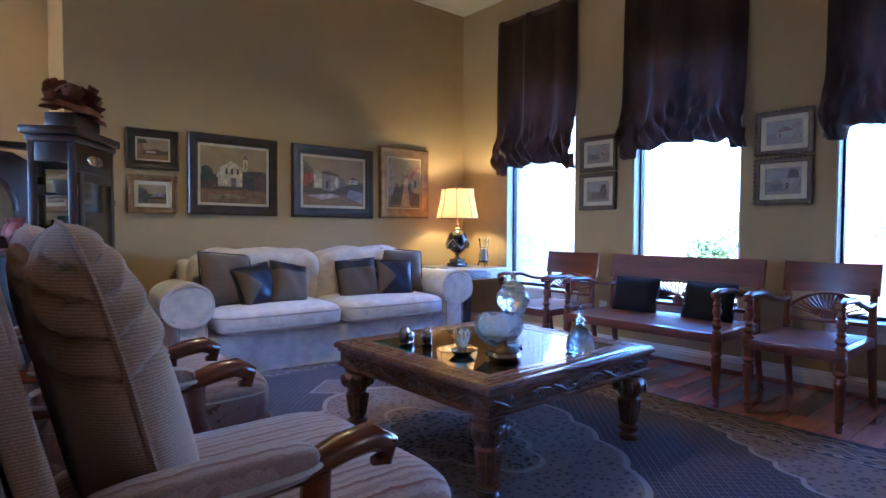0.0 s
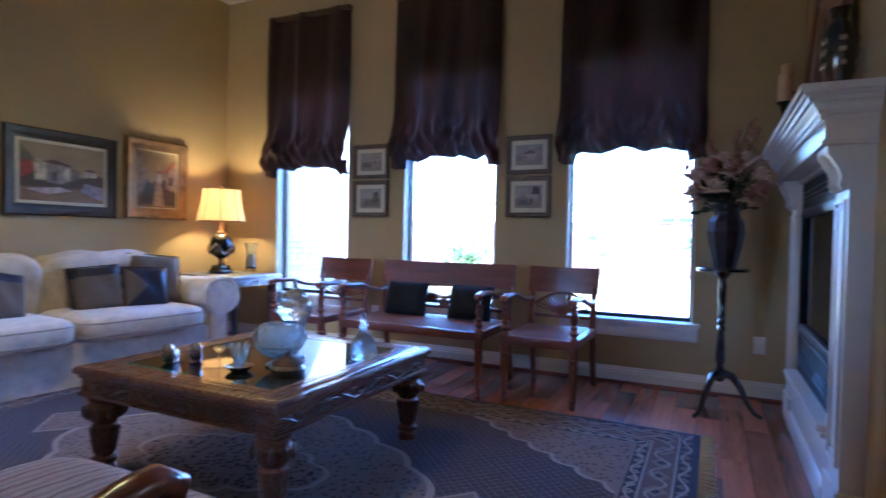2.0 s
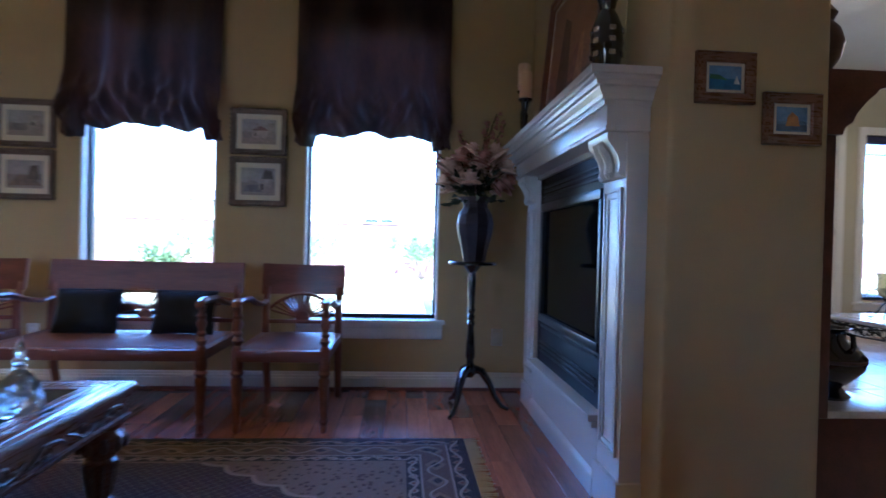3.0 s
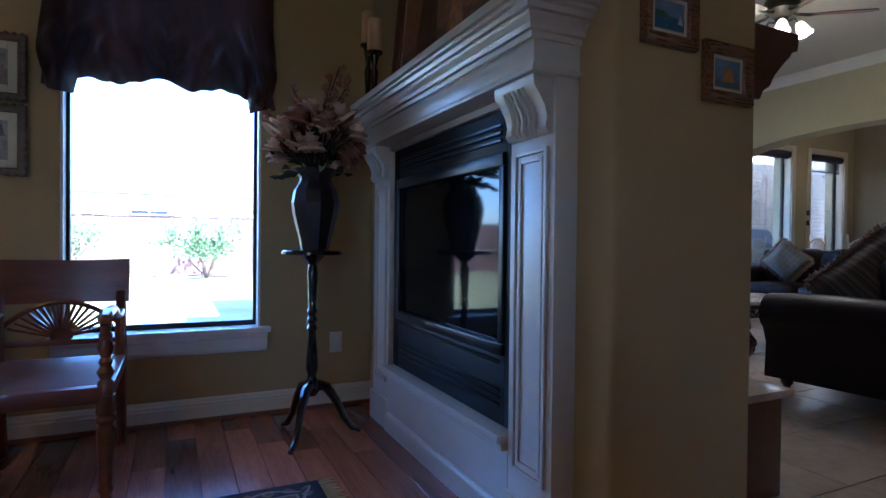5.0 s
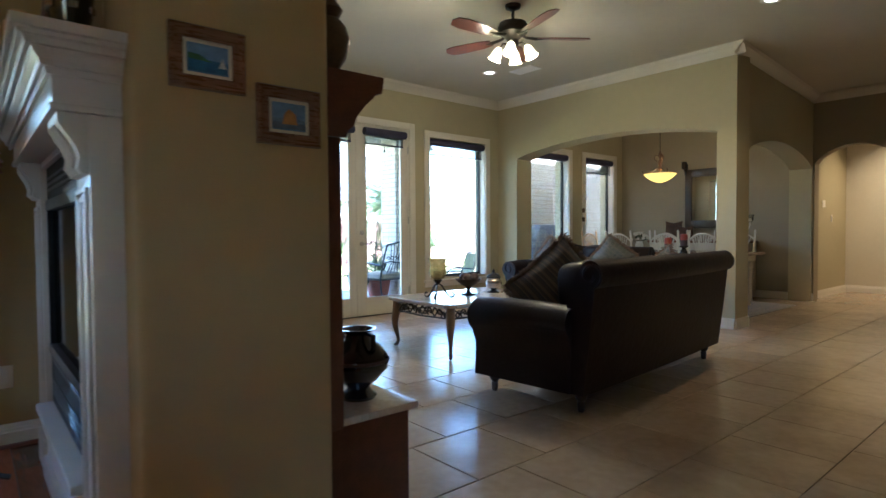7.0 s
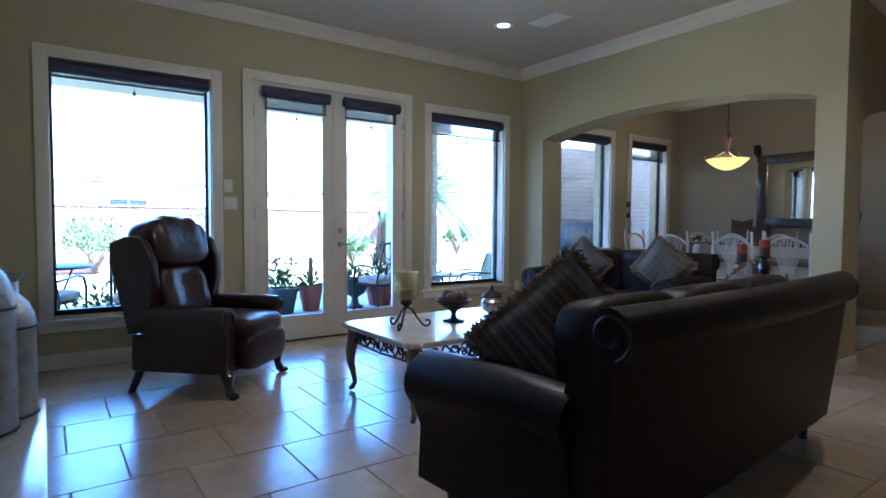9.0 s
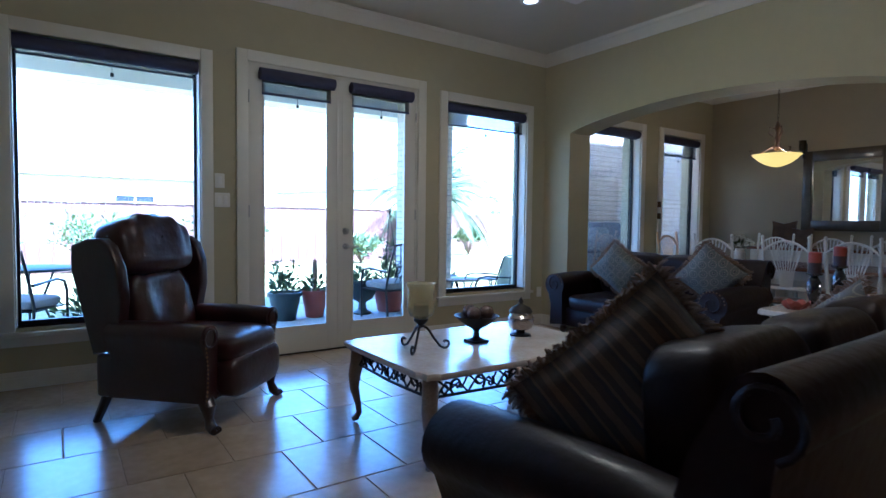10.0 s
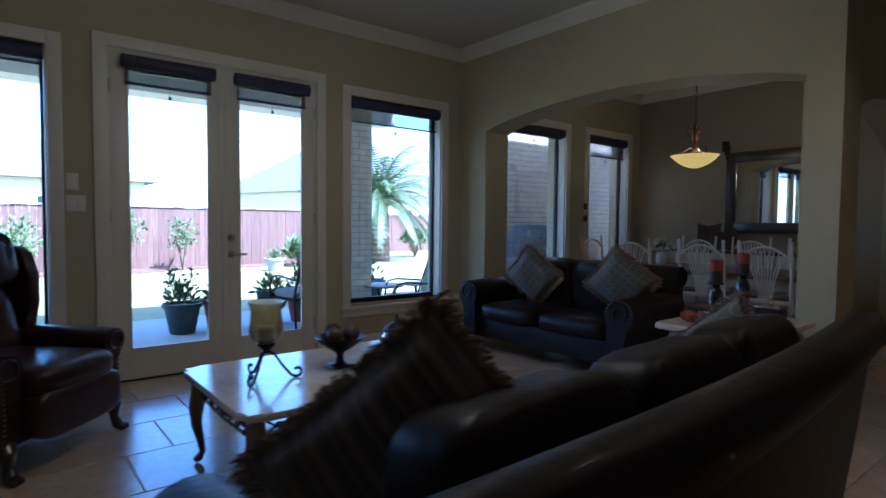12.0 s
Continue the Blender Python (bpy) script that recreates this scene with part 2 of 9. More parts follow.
M["dkpot"] = mat("dark_green_pot", (0.03, 0.04, 0.035), 0.5, var=0.4, scale=7)
M["patio"] = mat("patio_concrete", (0.36, 0.34, 0.31), 0.9, var=0.15, scale=2, bump=0.3)
M["cushion"] = mat("patio_cushion", (0.20, 0.18, 0.15), 0.85, var=0.2, scale=9)
M["mesh"] = mat("olive_sling", (0.16, 0.16, 0.06), 0.7, var=0.2, scale=20)
M["fence"] = wood("cedar_fence", (0.125, 0.066, 0.050), 0.8, 0.0, rnd=0.35, along=2)
M["fence_cap"] = mat("fence_cap", (0.30, 0.23, 0.18), 0.8, var=0.2)
M["brick"] = mat("buff_brick", (0.66, 0.60, 0.52), 0.85, var=0.2, scale=8, bump=0.5, bscale=50, rnd=0.35)
M["mortar"] = mat("mortar", (0.36, 0.34, 0.31), 0.95, var=0.1, scale=10, bump=0.5)
M["grass"] = mat("lawn", (0.20, 0.19, 0.06), 0.9, var=0.35, scale=0.6, bump=0.9, bscale=40, alt=(0.30, 0.27, 0.11))
M["mulch"] = mat("mulch_bed", (0.11, 0.06, 0.035), 0.95, var=0.5, scale=9, bump=1.0, bscale=30)
M["stucco"] = mat("pale_stucco", (0.66, 0.60, 0.46), 0.9, var=0.08, scale=2)
M["shingle"] = mat("grey_shingle", (0.13, 0.125, 0.13), 0.9, var=0.3, scale=5, bump=0.7, bscale=12)
M["darkglass"] = mat("far_window", (0.03, 0.035, 0.04), 0.1, var=0.2, bump=0)
M["tile"] = mat("travertine_tile", (0.46, 0.35, 0.23), 0.22, var=0.22, scale=2.2, bump=0.08, bscale=30, alt=(0.56, 0.44, 0.31), rnd=0.12, coat=0.15)
M["grout"] = mat("grout", (0.37, 0.29, 0.20), 0.9, var=0.1)
M["plank"] = wood("cherry_plank", (0.35, 0.12, 0.055), 0.22, 0.35, rnd=0.9, along=0)
M["shade_cloth"] = glow("lamp_shade", (1.0, 0.48, 0.08), 0.025, (0.45, 0.32, 0.15))
M["bulb_glass"] = glow("frosted_shade", (1.0, 0.74, 0.30), 0.22)
M["bowl_glass"] = glow("amber_bowl", (1.0, 0.58, 0.09), 0.09, (0.40, 0.28, 0.10))
M["can_light"] = glow("recessed_lens", (1.0, 0.86, 0.62), 0.4)
M["candle"] = mat("ivory_candle", (0.62, 0.40, 0.20), 0.6, var=0.1)
M["candle_r"] = mat("red_candle", (0.22, 0.036, 0.018), 0.5, var=0.3, scale=12)
M["candle_k"] = mat("dark_candle", (0.03, 0.015, 0.015), 0.5, var=0.3, scale=12)
M["candle_w"] = mat("white_candle", (0.7, 0.66, 0.52), 0.6, var=0.06)
M["roller"] = mat("roller_cassette", (0.045, 0.043, 0.09), 0.6, var=0.15, scale=8)
M["screen"] = pane_mat("solar_screen", (0.62, 0.62, 0.62), 0.2)
M["copper"] = mat("rust_patina", (0.085, 0.045, 0.025), 0.55, 0.5, var=0.5, scale=8, bump=0.3)
M["plate"] = mat("switch_plate", (0.75, 0.72, 0.65), 0.4, var=0.03)
M["nickel"] = mat("brushed_nickel", (0.5, 0.48, 0.45), 0.3, 1.0, var=0.1)
M["rugd"] = striped("hall_rug", (0.03, 0.025, 0.025), (0.22, 0.17, 0.12), 7, 1, 0.9)
M["fridge"] = mat("grill_cover", (0.17, 0.19, 0.22), 0.7, var=0.2, scale=4)

# ---- mesh helpers ----


def link_bm(name, bm, material, smooth=None):
    me = bpy.data.meshes.new(name)
    bmesh.ops.recalc_face_normals(bm, faces=bm.faces)
    bm.to_mesh(me)
    bm.free()
    me.materials.append(material)
    if smooth:
        me.shade_smooth()
        me.set_sharp_from_angle(angle=radians(smooth))
    return new(name, me)


def part(name, bm, material, parent, label="", smooth=40):
    ob = link_bm(name, bm, material, smooth)
    ob.parent = parent
    if label:
        tagged(ob, label)
    return ob


def thing(name, label, category, group="", m=None):
    ob = new(name)
    tagged(ob, label, category, group)
    if m is not None:
        ob.matrix_basis = m
    return ob


def single(name, bm, material, label, category, group="", kind="", smooth=40):
    return tagged(link_bm(name, bm, material, smooth), label, category, group, kind)


def B():
    return bmesh.new()


def box(bm, x0, x1, y0, y1, z0, z1, bevel=0.0, seg=2, m=None):
    g = bmesh.ops.create_cube(bm, size=1.0)["verts"]
    for v in g:
        v.co = Vector((x0 + (v.co.x + 0.5) * (x1 - x0), y0 + (v.co.y + 0.5) * (y1 - y0), z0 + (v.co.z + 0.5) * (z1 - z0)))
    if bevel:
        es = list({e for v in g for e in v.link_edges})
        r = bmesh.ops.bevel(bm, geom=es, offset=bevel, segments=seg, profile=0.6, affect="EDGES", clamp_overlap=True)
        g = r["verts"]
    if m is not None:
        bmesh.ops.transform(bm, matrix=m, verts=list(g))
    return bm


def rings(bm, loops, closed=True, cap=True):
    """Skin a list of vertex loops of equal length."""
    vs = [[bm.verts.new(p) for p in l] for l in loops]
    n = len(vs[0])
    for a, b in zip(vs, vs[1:]):
        for i in range(n if closed else n - 1):
            j = (i + 1) % n
            bm.faces.new((a[i], a[j], b[j], b[i]))
    if cap and closed:
        bm.faces.new(vs[0])
        bm.faces.new(vs[-1][::-1])
    return bm


def lathe(bm, prof, cx=0, cy=0, seg=20, sx=1, sy=1, cap=True):
    loops = []
    for r, z in prof:
        loops.append([(cx + max(r, 1e-4) * sx * math.cos(2 * math.pi * i / seg), cy + max(r, 1e-4) * sy * math.sin(2 * math.pi * i / seg), z) for i in range(seg)])
    return rings(bm, loops, cap=cap)


def tube(bm, pts, r, seg=8, flat=1.0):
    """A rod along pts; r may be one radius or one for each point."""
    pts = [Vector(p) for p in pts]
    rs = r if isinstance(r, (list, tuple)) else [r] * len(pts)
    loops = []
    side = None
    for i, p in enumerate(pts):
        d = (pts[min(i + 1, len(pts) - 1)] - pts[max(i - 1, 0)]).normalized()
        if side is None:
            side = d.cross(Vector((0, 0, 1)) if abs(d.z) < 0.9 else Vector((1, 0, 0))).normalized()
        side = (side - d * side.dot(d)).normalized()
        up = side.cross(d)
        loops.append([tuple(p + (side * math.cos(2 * math.pi * k / seg) + up * flat * math.sin(2 * math.pi * k / seg)) * rs[i]) for k in range(seg)])
    return rings(bm, loops)


def puff(bm, c, s, e=0.45, nu=20, nv=10, m=None, sag=0.0):
    """A rounded cushion: superellipsoid of half sizes s."""
    def pw(a, k):
        return math.copysign(abs(a) ** k, a)
    loops = []
    for j in range(nv + 1):
        v = -math.pi / 2 + math.pi * j / nv
        v = max(-1.55, min(1.55, v))
        loop = []
        for i in range(nu):
            u = 2 * math.pi * i / nu
            p = Vector((s[0] * pw(math.cos(v), e) * pw(math.cos(u), e), s[1] * pw(math.cos(v), e) * pw(math.sin(u), e), s[2] * pw(math.sin(v), max(e, 0.6))))
            if sag:
                p.z -= sag * (1 - (p.x / s[0]) ** 2) * (1 - (p.y / s[1]) ** 2)
            p += Vector(c)
            loop.append(tuple(m @ p) if m is not None else tuple(p))
        loops.append(loop)
    return rings(bm, loops)


def pillow_bm(bm, w, h, t, m, n=12, pinch=0.10):
    """A square scatter cushion, thick in the middle, with pulled corners; lies in local x, z."""
    top, bot = [], []
    for j in range(n + 1):
        ra, rb = [], []
        for i in range(n + 1):
            u, v = 2 * i / n - 1, 2 * j / n - 1
            k = 1 - pinch * ((1 - u * u) * abs(v) ** 3 + (1 - v * v) * abs(u) ** 3)
            th = t * ((1 - u ** 4) * (1 - v ** 4)) ** 0.6 + 0.004
            wr = 0.012 * math.sin(5 * u + 3 * v) * (1 - u * u) * (1 - v * v)
            x, z = u * w * (1 - pinch * (1 - v * v) * abs(u) ** 2 * 0.6), v * h * (1 - pinch * (1 - u * u) * abs(v) ** 2 * 0.6)
            ra.append(m @ Vector((x, -th + wr, z)))
            rb.append(m @ Vector((x, th + wr, z)))
        top.append(ra)
        bot.append(rb)
    for g, fl in ((top, False), (bot, True)):
        vs = [[bm.verts.new(p) for p in r] for r in g]
        for j in range(n):
            for i in range(n):
                f = (vs[j][i], vs[j][i + 1], vs[j + 1][i + 1], vs[j + 1][i])
                bm.faces.new(f[::-1] if fl else f)
    bmesh.ops.remove_doubles(bm, verts=bm.verts, dist=0.0005)
    edge = [m @ Vector((u * w, 0, v * h)) for u, v in ((-1, -1), (1, -1), (1, 1), (-1, 1), (-1, -1))]
    return edge


def prism(bm, poly, axis, a0, a1):
    """Extrude a 2D outline along an axis (0, 1 or 2); poly holds the two other coordinates in order."""
    def at(p, a):
        q = list(p)
        q.insert(axis, a)
        return q
    va = [bm.verts.new(at(p, a0)) for p in poly]
    vb = [bm.verts.new(at(p, a1)) for p in poly]
    n = len(poly)
    bm.faces.new(va)
    bm.faces.new(vb[::-1])
    for i in range(n):
        j = (i + 1) % n
        bm.faces.new((va[i], vb[i], vb[j], va[j]))
    return bm


def xform(bm, m):
    bmesh.ops.transform(bm, matrix=m, verts=bm.verts)
    return bm


def spiral(c, r0, r1, a0, a1, n, plane):
    """Points of a scroll in a plane given by two axis vectors."""
    c, u, v = Vector(c), Vector(plane[0]), Vector(plane[1])
    out = []
    for i in range(n + 1):
        k = i / n
        a, r = a0 + (a1 - a0) * k, r0 + (r1 - r0) * k
        out.append(c + u * r * math.cos(a) + v * r * math.sin(a))
    return out


def wall(name, axis, c0, c1, a0, a1, z0, z1, material, label, holes=()):
    """A wall across axis ('x': it spans y) from c0 to c1 thick, with openings (a0, a1, z0, z1) right through."""
    bm = B()

    def put(p, q, r, s):
        if q - p > 1e-4 and s - r > 1e-4:
            if axis == "x":
                box(bm, c0, c1, p, q, r, s)
            else:
                box(bm, p, q, c0, c1, r, s)
    cur = a0
    for h0, h1, hz0, hz1 in sorted(holes):
        put(cur, h0, z0, z1)
        put(h0, h1, z0, hz0)
        put(h0, h1, hz1, z1)
        cur = h1
    put(cur, a1, z0, z1)
    return single(name, bm, material, label, "wall", kind="structure", smooth=None)


# ---- the shell ----
XE, YN, ZL = 4.735, 5.042, 3.38      # living room: east wall, north wall, ceiling
XF, YS, ZF = 7.288, -6.05, 3.09      # family room: east wall, arch wall, ceiling
XD, YD = 7.22, -9.42                 # dining room: east wall, south wall
WIN_L = [(3.522, 4.378), (2.084, 2.942), (0.603, 1.505)]
WZ0, WZ1 = 0.47, 2.45
wall("wall_east_living", "x", XE, XE + 0.2, -0.02, YN + 0.2, 0, ZL, M["wall_l"], "beige painted plaster wall with three tall window openings", [(a, b, WZ0, WZ1) for a, b in WIN_L])
wall("wall_north_living", "y", YN, YN + 0.2, 1.02, XE, 0, ZL, M["wall_l"], "beige painted plaster wall hung with framed paintings")
wall("wall_niche_side", "x", 1.02, 1.22, YN + 0.2, 5.9, 0, ZL, M["wall_l"], "beige painted return wall of a recess")
wall("wall_niche_back", "y", 5.9, 6.1, -3.0, 1.02, 0, ZL, M["wall_l"], "beige painted back wall of a recess")
wall("wall_west", "x", -3.2, -3.0, -12.0, 6.1, 0, ZL, M["wall_l"], "beige painted plaster wall with a window", [(3.5, 4.4, 0.9, 2.3)])
WIN_F = [(-2.30, -1.11, 0.42, 2.42), (-4.31, -2.66, 0.0, 2.48), (-5.76, -4.66, 0.44, 2.42)]
wall("wall_east_family", "x", XF, XF + 0.22, YS - 0.36, -0.58, 0, ZF, M["wall_f"], "khaki painted wall with two windows and a double door", WIN_F)
wall("wall_north_family", "y", -0.78, -0.58, 4.935, XF, 0, ZF, M["wall_f"], "khaki painted plaster wall")
WIN_D = [(-7.74, -6.66, 0.44, 2.42), (-9.12, -8.22, 0.44, 2.42)]
wall("wall_east_dining", "x", XD, XF + 0.22, YD - 0.2, YS - 0.36, 0, ZF, M["wall_f"], "khaki painted wall with two windows", WIN_D)

# block that carries the fireplace, open at the hearth
bm = B()
box(bm, 2.735, 3.13, -0.58, -0.02, 0, ZL, 0.02, 3)
box(bm, 4.20, XE + 0.2, -0.58, -0.022, 0, ZL)
box(bm, 3.13, 4.20, -0.578, -0.021, 1.44, ZL - 0.001)
box(bm, 3.13, 4.20, -0.579, -0.022, 0, 0.32)
box(bm, 3.13, 4.20, -0.577, -0.50, 0.32, 1.44)
single("wall_fireplace", bm, M["wall_l"], "beige plaster wall with rounded corners around a fireplace", "wall", kind="structure")


def arch_wall(name, x0, x1, y0, y1, o0, o1, spring, rise, top, material, label):
    """A wall along x with an opening to the floor under a flat arch."""
    pts = [(x0, 0), (x0, top), (x1, top), (x1, 0), (o1, 0)]
    n = 24
    for i in range(n + 1):
        k = i / n
        pts.append((o1 + (o0 - o1) * k, spring + rise * math.sin(math.pi * k) ** 0.75))
    pts.append((o0, 0))
    bm = B()
    prism(bm, pts, 1, y0, y1)
    bm.normal_update()
    bmesh.ops.triangulate(bm, faces=[f for f in bm.faces if len(f.verts) > 4])
    return single(name, bm, material, label, "wall", kind="structure", smooth=25)


arch_wall("wall_arch_dining", 3.715, XF, YS - 0.33, YS, 3.925, 6.90, 2.18, 0.17, ZF, M["wall_f"], "khaki painted wall with a wide flat-arched opening")
# side wall of the dining room with its own arch, running slightly askew to the hall
bm = B()
pts = [(0.331, 0), (0.331, ZF), (3.40, ZF), (3.40, 0), (3.33, 0)]
for i in range(21):
    k = i / 20
    pts.append((3.33 + (0.42 - 3.33) * k, 2.0 + 0.22 * math.sin(math.pi * k) ** 0.7))
pts.append((0.42, 0))
prism(bm, pts, 0, 0.0, 0.3)
bm.normal_update()
bmesh.ops.triangulate(bm, faces=[f for f in bm.faces if len(f.verts) > 4])
xform(bm, pose(3.717, YS, 0, 0, 0, 4.6) @ Matrix.Diagonal((1, -1, 1, 1)))
single("wall_arch_side", bm, M["wall_f"], "khaki painted side wall with an arched passage", "wall", kind="structure", smooth=25)
bm = B()
pts = [(-3.0, 0), (-3.0, ZF), (XD, ZF), (XD, 0), (3.965, 0)]
for i in range(21):
    k = i / 20
    pts.append((3.965 + (2.97 - 3.965) * k, 2.08 + 0.24 * math.sin(math.pi * k) ** 0.7))
pts.append((2.97, 0))
prism(bm, pts, 1, YD - 0.2, YD)
bm.normal_update()
bmesh.ops.triangulate(bm, faces=[f for f in bm.faces if len(f.verts) > 4])
single("wall_south", bm, M["wall_d"], "grey-brown painted wall with an arched doorway to a hall", "wall", kind="structure", smooth=25)
wall("wall_hall_end", "y", -11.6, -11.4, -3.0, XD, 0, ZF, M["trim"], "pale painted wall at the end of a hall")
wall("wall_hall_side", "x", 4.06, 4.26, -11.4, YD - 0.2, 0, ZF, M["wall_f"], "khaki painted wall of a hall")

# ceilings
bm = B()
box(bm, -3.2, XE + 0.2, -0.58, 6.1, ZL, ZL + 0.25)
single("ceiling_living", bm, M["ceil"], "flat cream painted ceiling", "ceiling", kind="structure", smooth=None)
bm = B()
box(bm, -3.2, XF + 0.22, -12.0, -0.58, ZF, ZF + 0.25)
single("ceiling_family", bm, M["ceil"], "flat cream painted ceiling with a light texture", "ceiling", kind="structure", smooth=None)
bm = B()
box(bm, -3.0, 2.74, -0.60, -0.42, ZF + 0.25, ZL)
single("ceiling_step", bm, M["wall_f"], "painted step between two ceiling heights", "ceiling", kind="structure", smooth=None)

# sub-floors
bm = B()
box(bm, -3.2, XE + 0.2, -0.45, 6.1, -0.2, -0.012)
single("floor_living", bm, M["mahog"], "dark sub-floor under cherry planks", "floor", kind="structure", smooth=None)
bm = B()
box(bm, -3.2, XF + 0.22, -12.0, -0.45, -0.2, -0.005)
single("floor_family", bm, M["grout"], "grouted bed of a travertine floor", "floor", kind="structure", smooth=None)


def run(name, prof, p0, p1, inward, material, label, category="moulding"):
    """A moulding whose profile (out from the wall, height) runs from p0 to p1."""
    p0, p1, nrm = Vector((*p0, 0)), Vector((*p1, 0)), Vector((*inward, 0))
    bm = B()
    rings(bm, [[tuple(p + nrm * o + Vector((0, 0, z))) for o, z in prof] for p in (p0, p1)])
    return single(name, bm, material, label, category, kind="structure", smooth=30)


BASEP = [(0.0, 0.0), (0.018, 0.0), (0.018, 0.075), (0.014, 0.08), (0.014, 0.093), (0.009, 0.098), (0.009, 0.108), (0.004, 0.118), (0.0, 0.118)]
SHOE = [(0.0, 0.0), (0.032, 0.0), (0.028, 0.014), (0.019, 0.018), (0.0, 0.018)]


def crown(z):
    return [(0.0, z - 0.115), (0.012, z - 0.115), (0.016, z - 0.10), (0.035, z - 0.08), (0.06, z - 0.045), (0.085, z - 0.03), (0.092, z - 0.012), (0.10, z - 0.008), (0.10, z - 0.001), (0.0, z - 0.001)]


bl = "cream painted stepped baseboard along the wall"
run("baseboard", BASEP, (XE - 0.001, -0.02), (XE - 0.001, YN), (-1, 0), M["trim"], bl)
run("baseboard", SHOE, (XE - 0.004, -0.02), (XE - 0.004, YN), (-1, 0), M["redwood"], "red wood shoe moulding under a baseboard")
run("baseboard", BASEP, (1.02, YN - 0.001), (XE, YN - 0.001), (0, -1), M["trim"], bl)
for a, b in ((-1.02, -0.79), (-2.58, -1.02), (-6.05, -4.41)):
    run("baseboard", BASEP, (XF - 0.001, a), (XF - 0.001, b), (-1, 0), M["trim"], bl)
run("baseboard", BASEP, (6.90, YS + 0.001), (XF, YS + 0.001), (0, 1), M["trim"], bl)
run("baseboard", BASEP, (3.715, YS + 0.001), (3.925, YS + 0.001), (0, 1), M["trim"], bl)
run("baseboard", BASEP, (3.965, YD + 0.001), (XD, YD + 0.001), (0, 1), M["trim"], bl)
run("baseboard", BASEP, (-3, YD + 0.001), (2.97, YD + 0.001), (0, 1), M["trim"], bl)
run("baseboard", BASEP, (-3.0, -11.399), (4.06, -11.399), (0, 1), M["white"], bl)
run("baseboard", BASEP, (4.059, -11.4), (4.059, YD - 0.2), (-1, 0), M["trim"], bl)
run("baseboard", BASEP, (3.714, YS - 0.001), (3.714, YS - 0.33), (-1, 0), M["trim"], bl)
cl = "cream painted crown moulding under the ceiling"
run("crown_moulding", crown(ZF), (XF - 0.001, YS), (XF - 0.001, -0.78), (-1, 0), M["trim"], cl)
run("crown_moulding", crown(ZF), (3.62, YS + 0.001), (XF, YS + 0.001), (0, 1), M["trim"], cl)
run("crown_moulding", crown(ZF), (3.714, YS + 0.1), (3.98, YD), (-1, 0), M["trim"], cl)
run("crown_moulding", crown(ZF), (-3.0, YD + 0.001), (3.98, YD + 0.001), (0, 1), M["trim"], cl)
run("crown_moulding", crown(ZF), (3.98, YD + 0.002), (XD, YD + 0.002), (0, 1), M["trim"], cl)
run("crown_moulding", crown(ZF), (XD - 0.001, YD), (XD - 0.001, YS - 0.33), (-1, 0), M["trim"], cl)
run("crown_moulding", crown(ZF), (4.935, -0.781), (XF, -0.781), (0, -1), M["trim"], cl)

# living room windows: plaster reveals, dark frames, stools and aprons
for i, (a, b) in enumerate(WIN_L):
    w = thing("window_%d" % (i + 1), "tall fixed window in a dark bronze frame, garden beyond", "window")
    tagged(w, kind="structure")
    bm = B()
    x0, x1, t = XE + 0.085, XE + 0.125, 0.028
    box(bm, x0, x1, a, a + t, WZ0, WZ1)
    box(bm, x0, x1, b - t, b, WZ0, WZ1)
    box(bm, x0, x1, a + t, b - t, WZ0, WZ0 + t)
    box(bm, x0, x1, a + t, b - t, WZ1 - t, WZ1)
    part("window_frame", bm, M["bronze"], w, smooth=None)
    bm = B()
    box(bm, x0 + 0.016, x0 + 0.022, a + t, b - t, WZ0 + t, WZ1 - t)
    p = part("pane", bm, M["pane"], w, smooth=None)
    p.visible_shadow = False
    for yy, s in ((a, 1), (b, -1)):
        bm = B()
        box(bm, XE + 0.004, x0, min(yy, yy + s * 0.012), max(yy, yy + s * 0.012), WZ0, WZ1)
        part("jamb", bm, M["jamb"], w, smooth=None)
    bm = B()
    box(bm, XE - 0.05, XE + 0.084, a - 0.05, b + 0.05, WZ0 - 0.026, WZ0 + 0.002, 0.007)
    part("window_sill", bm, M["white"], w)
    bm = B()
    prism(bm, [(XE - 0.001, WZ0 - 0.027), (XE - 0.03, WZ0 - 0.027), (XE - 0.026, WZ0 - 0.05), (XE - 0.018, WZ0 - 0.055), (XE - 0.016, WZ0 - 0.10), (XE - 0.008, WZ0 - 0.125), (XE - 0.001, WZ0 - 0.13)], 1, a - 0.035, b + 0.035)
    part("apron", bm, M["white"], w)


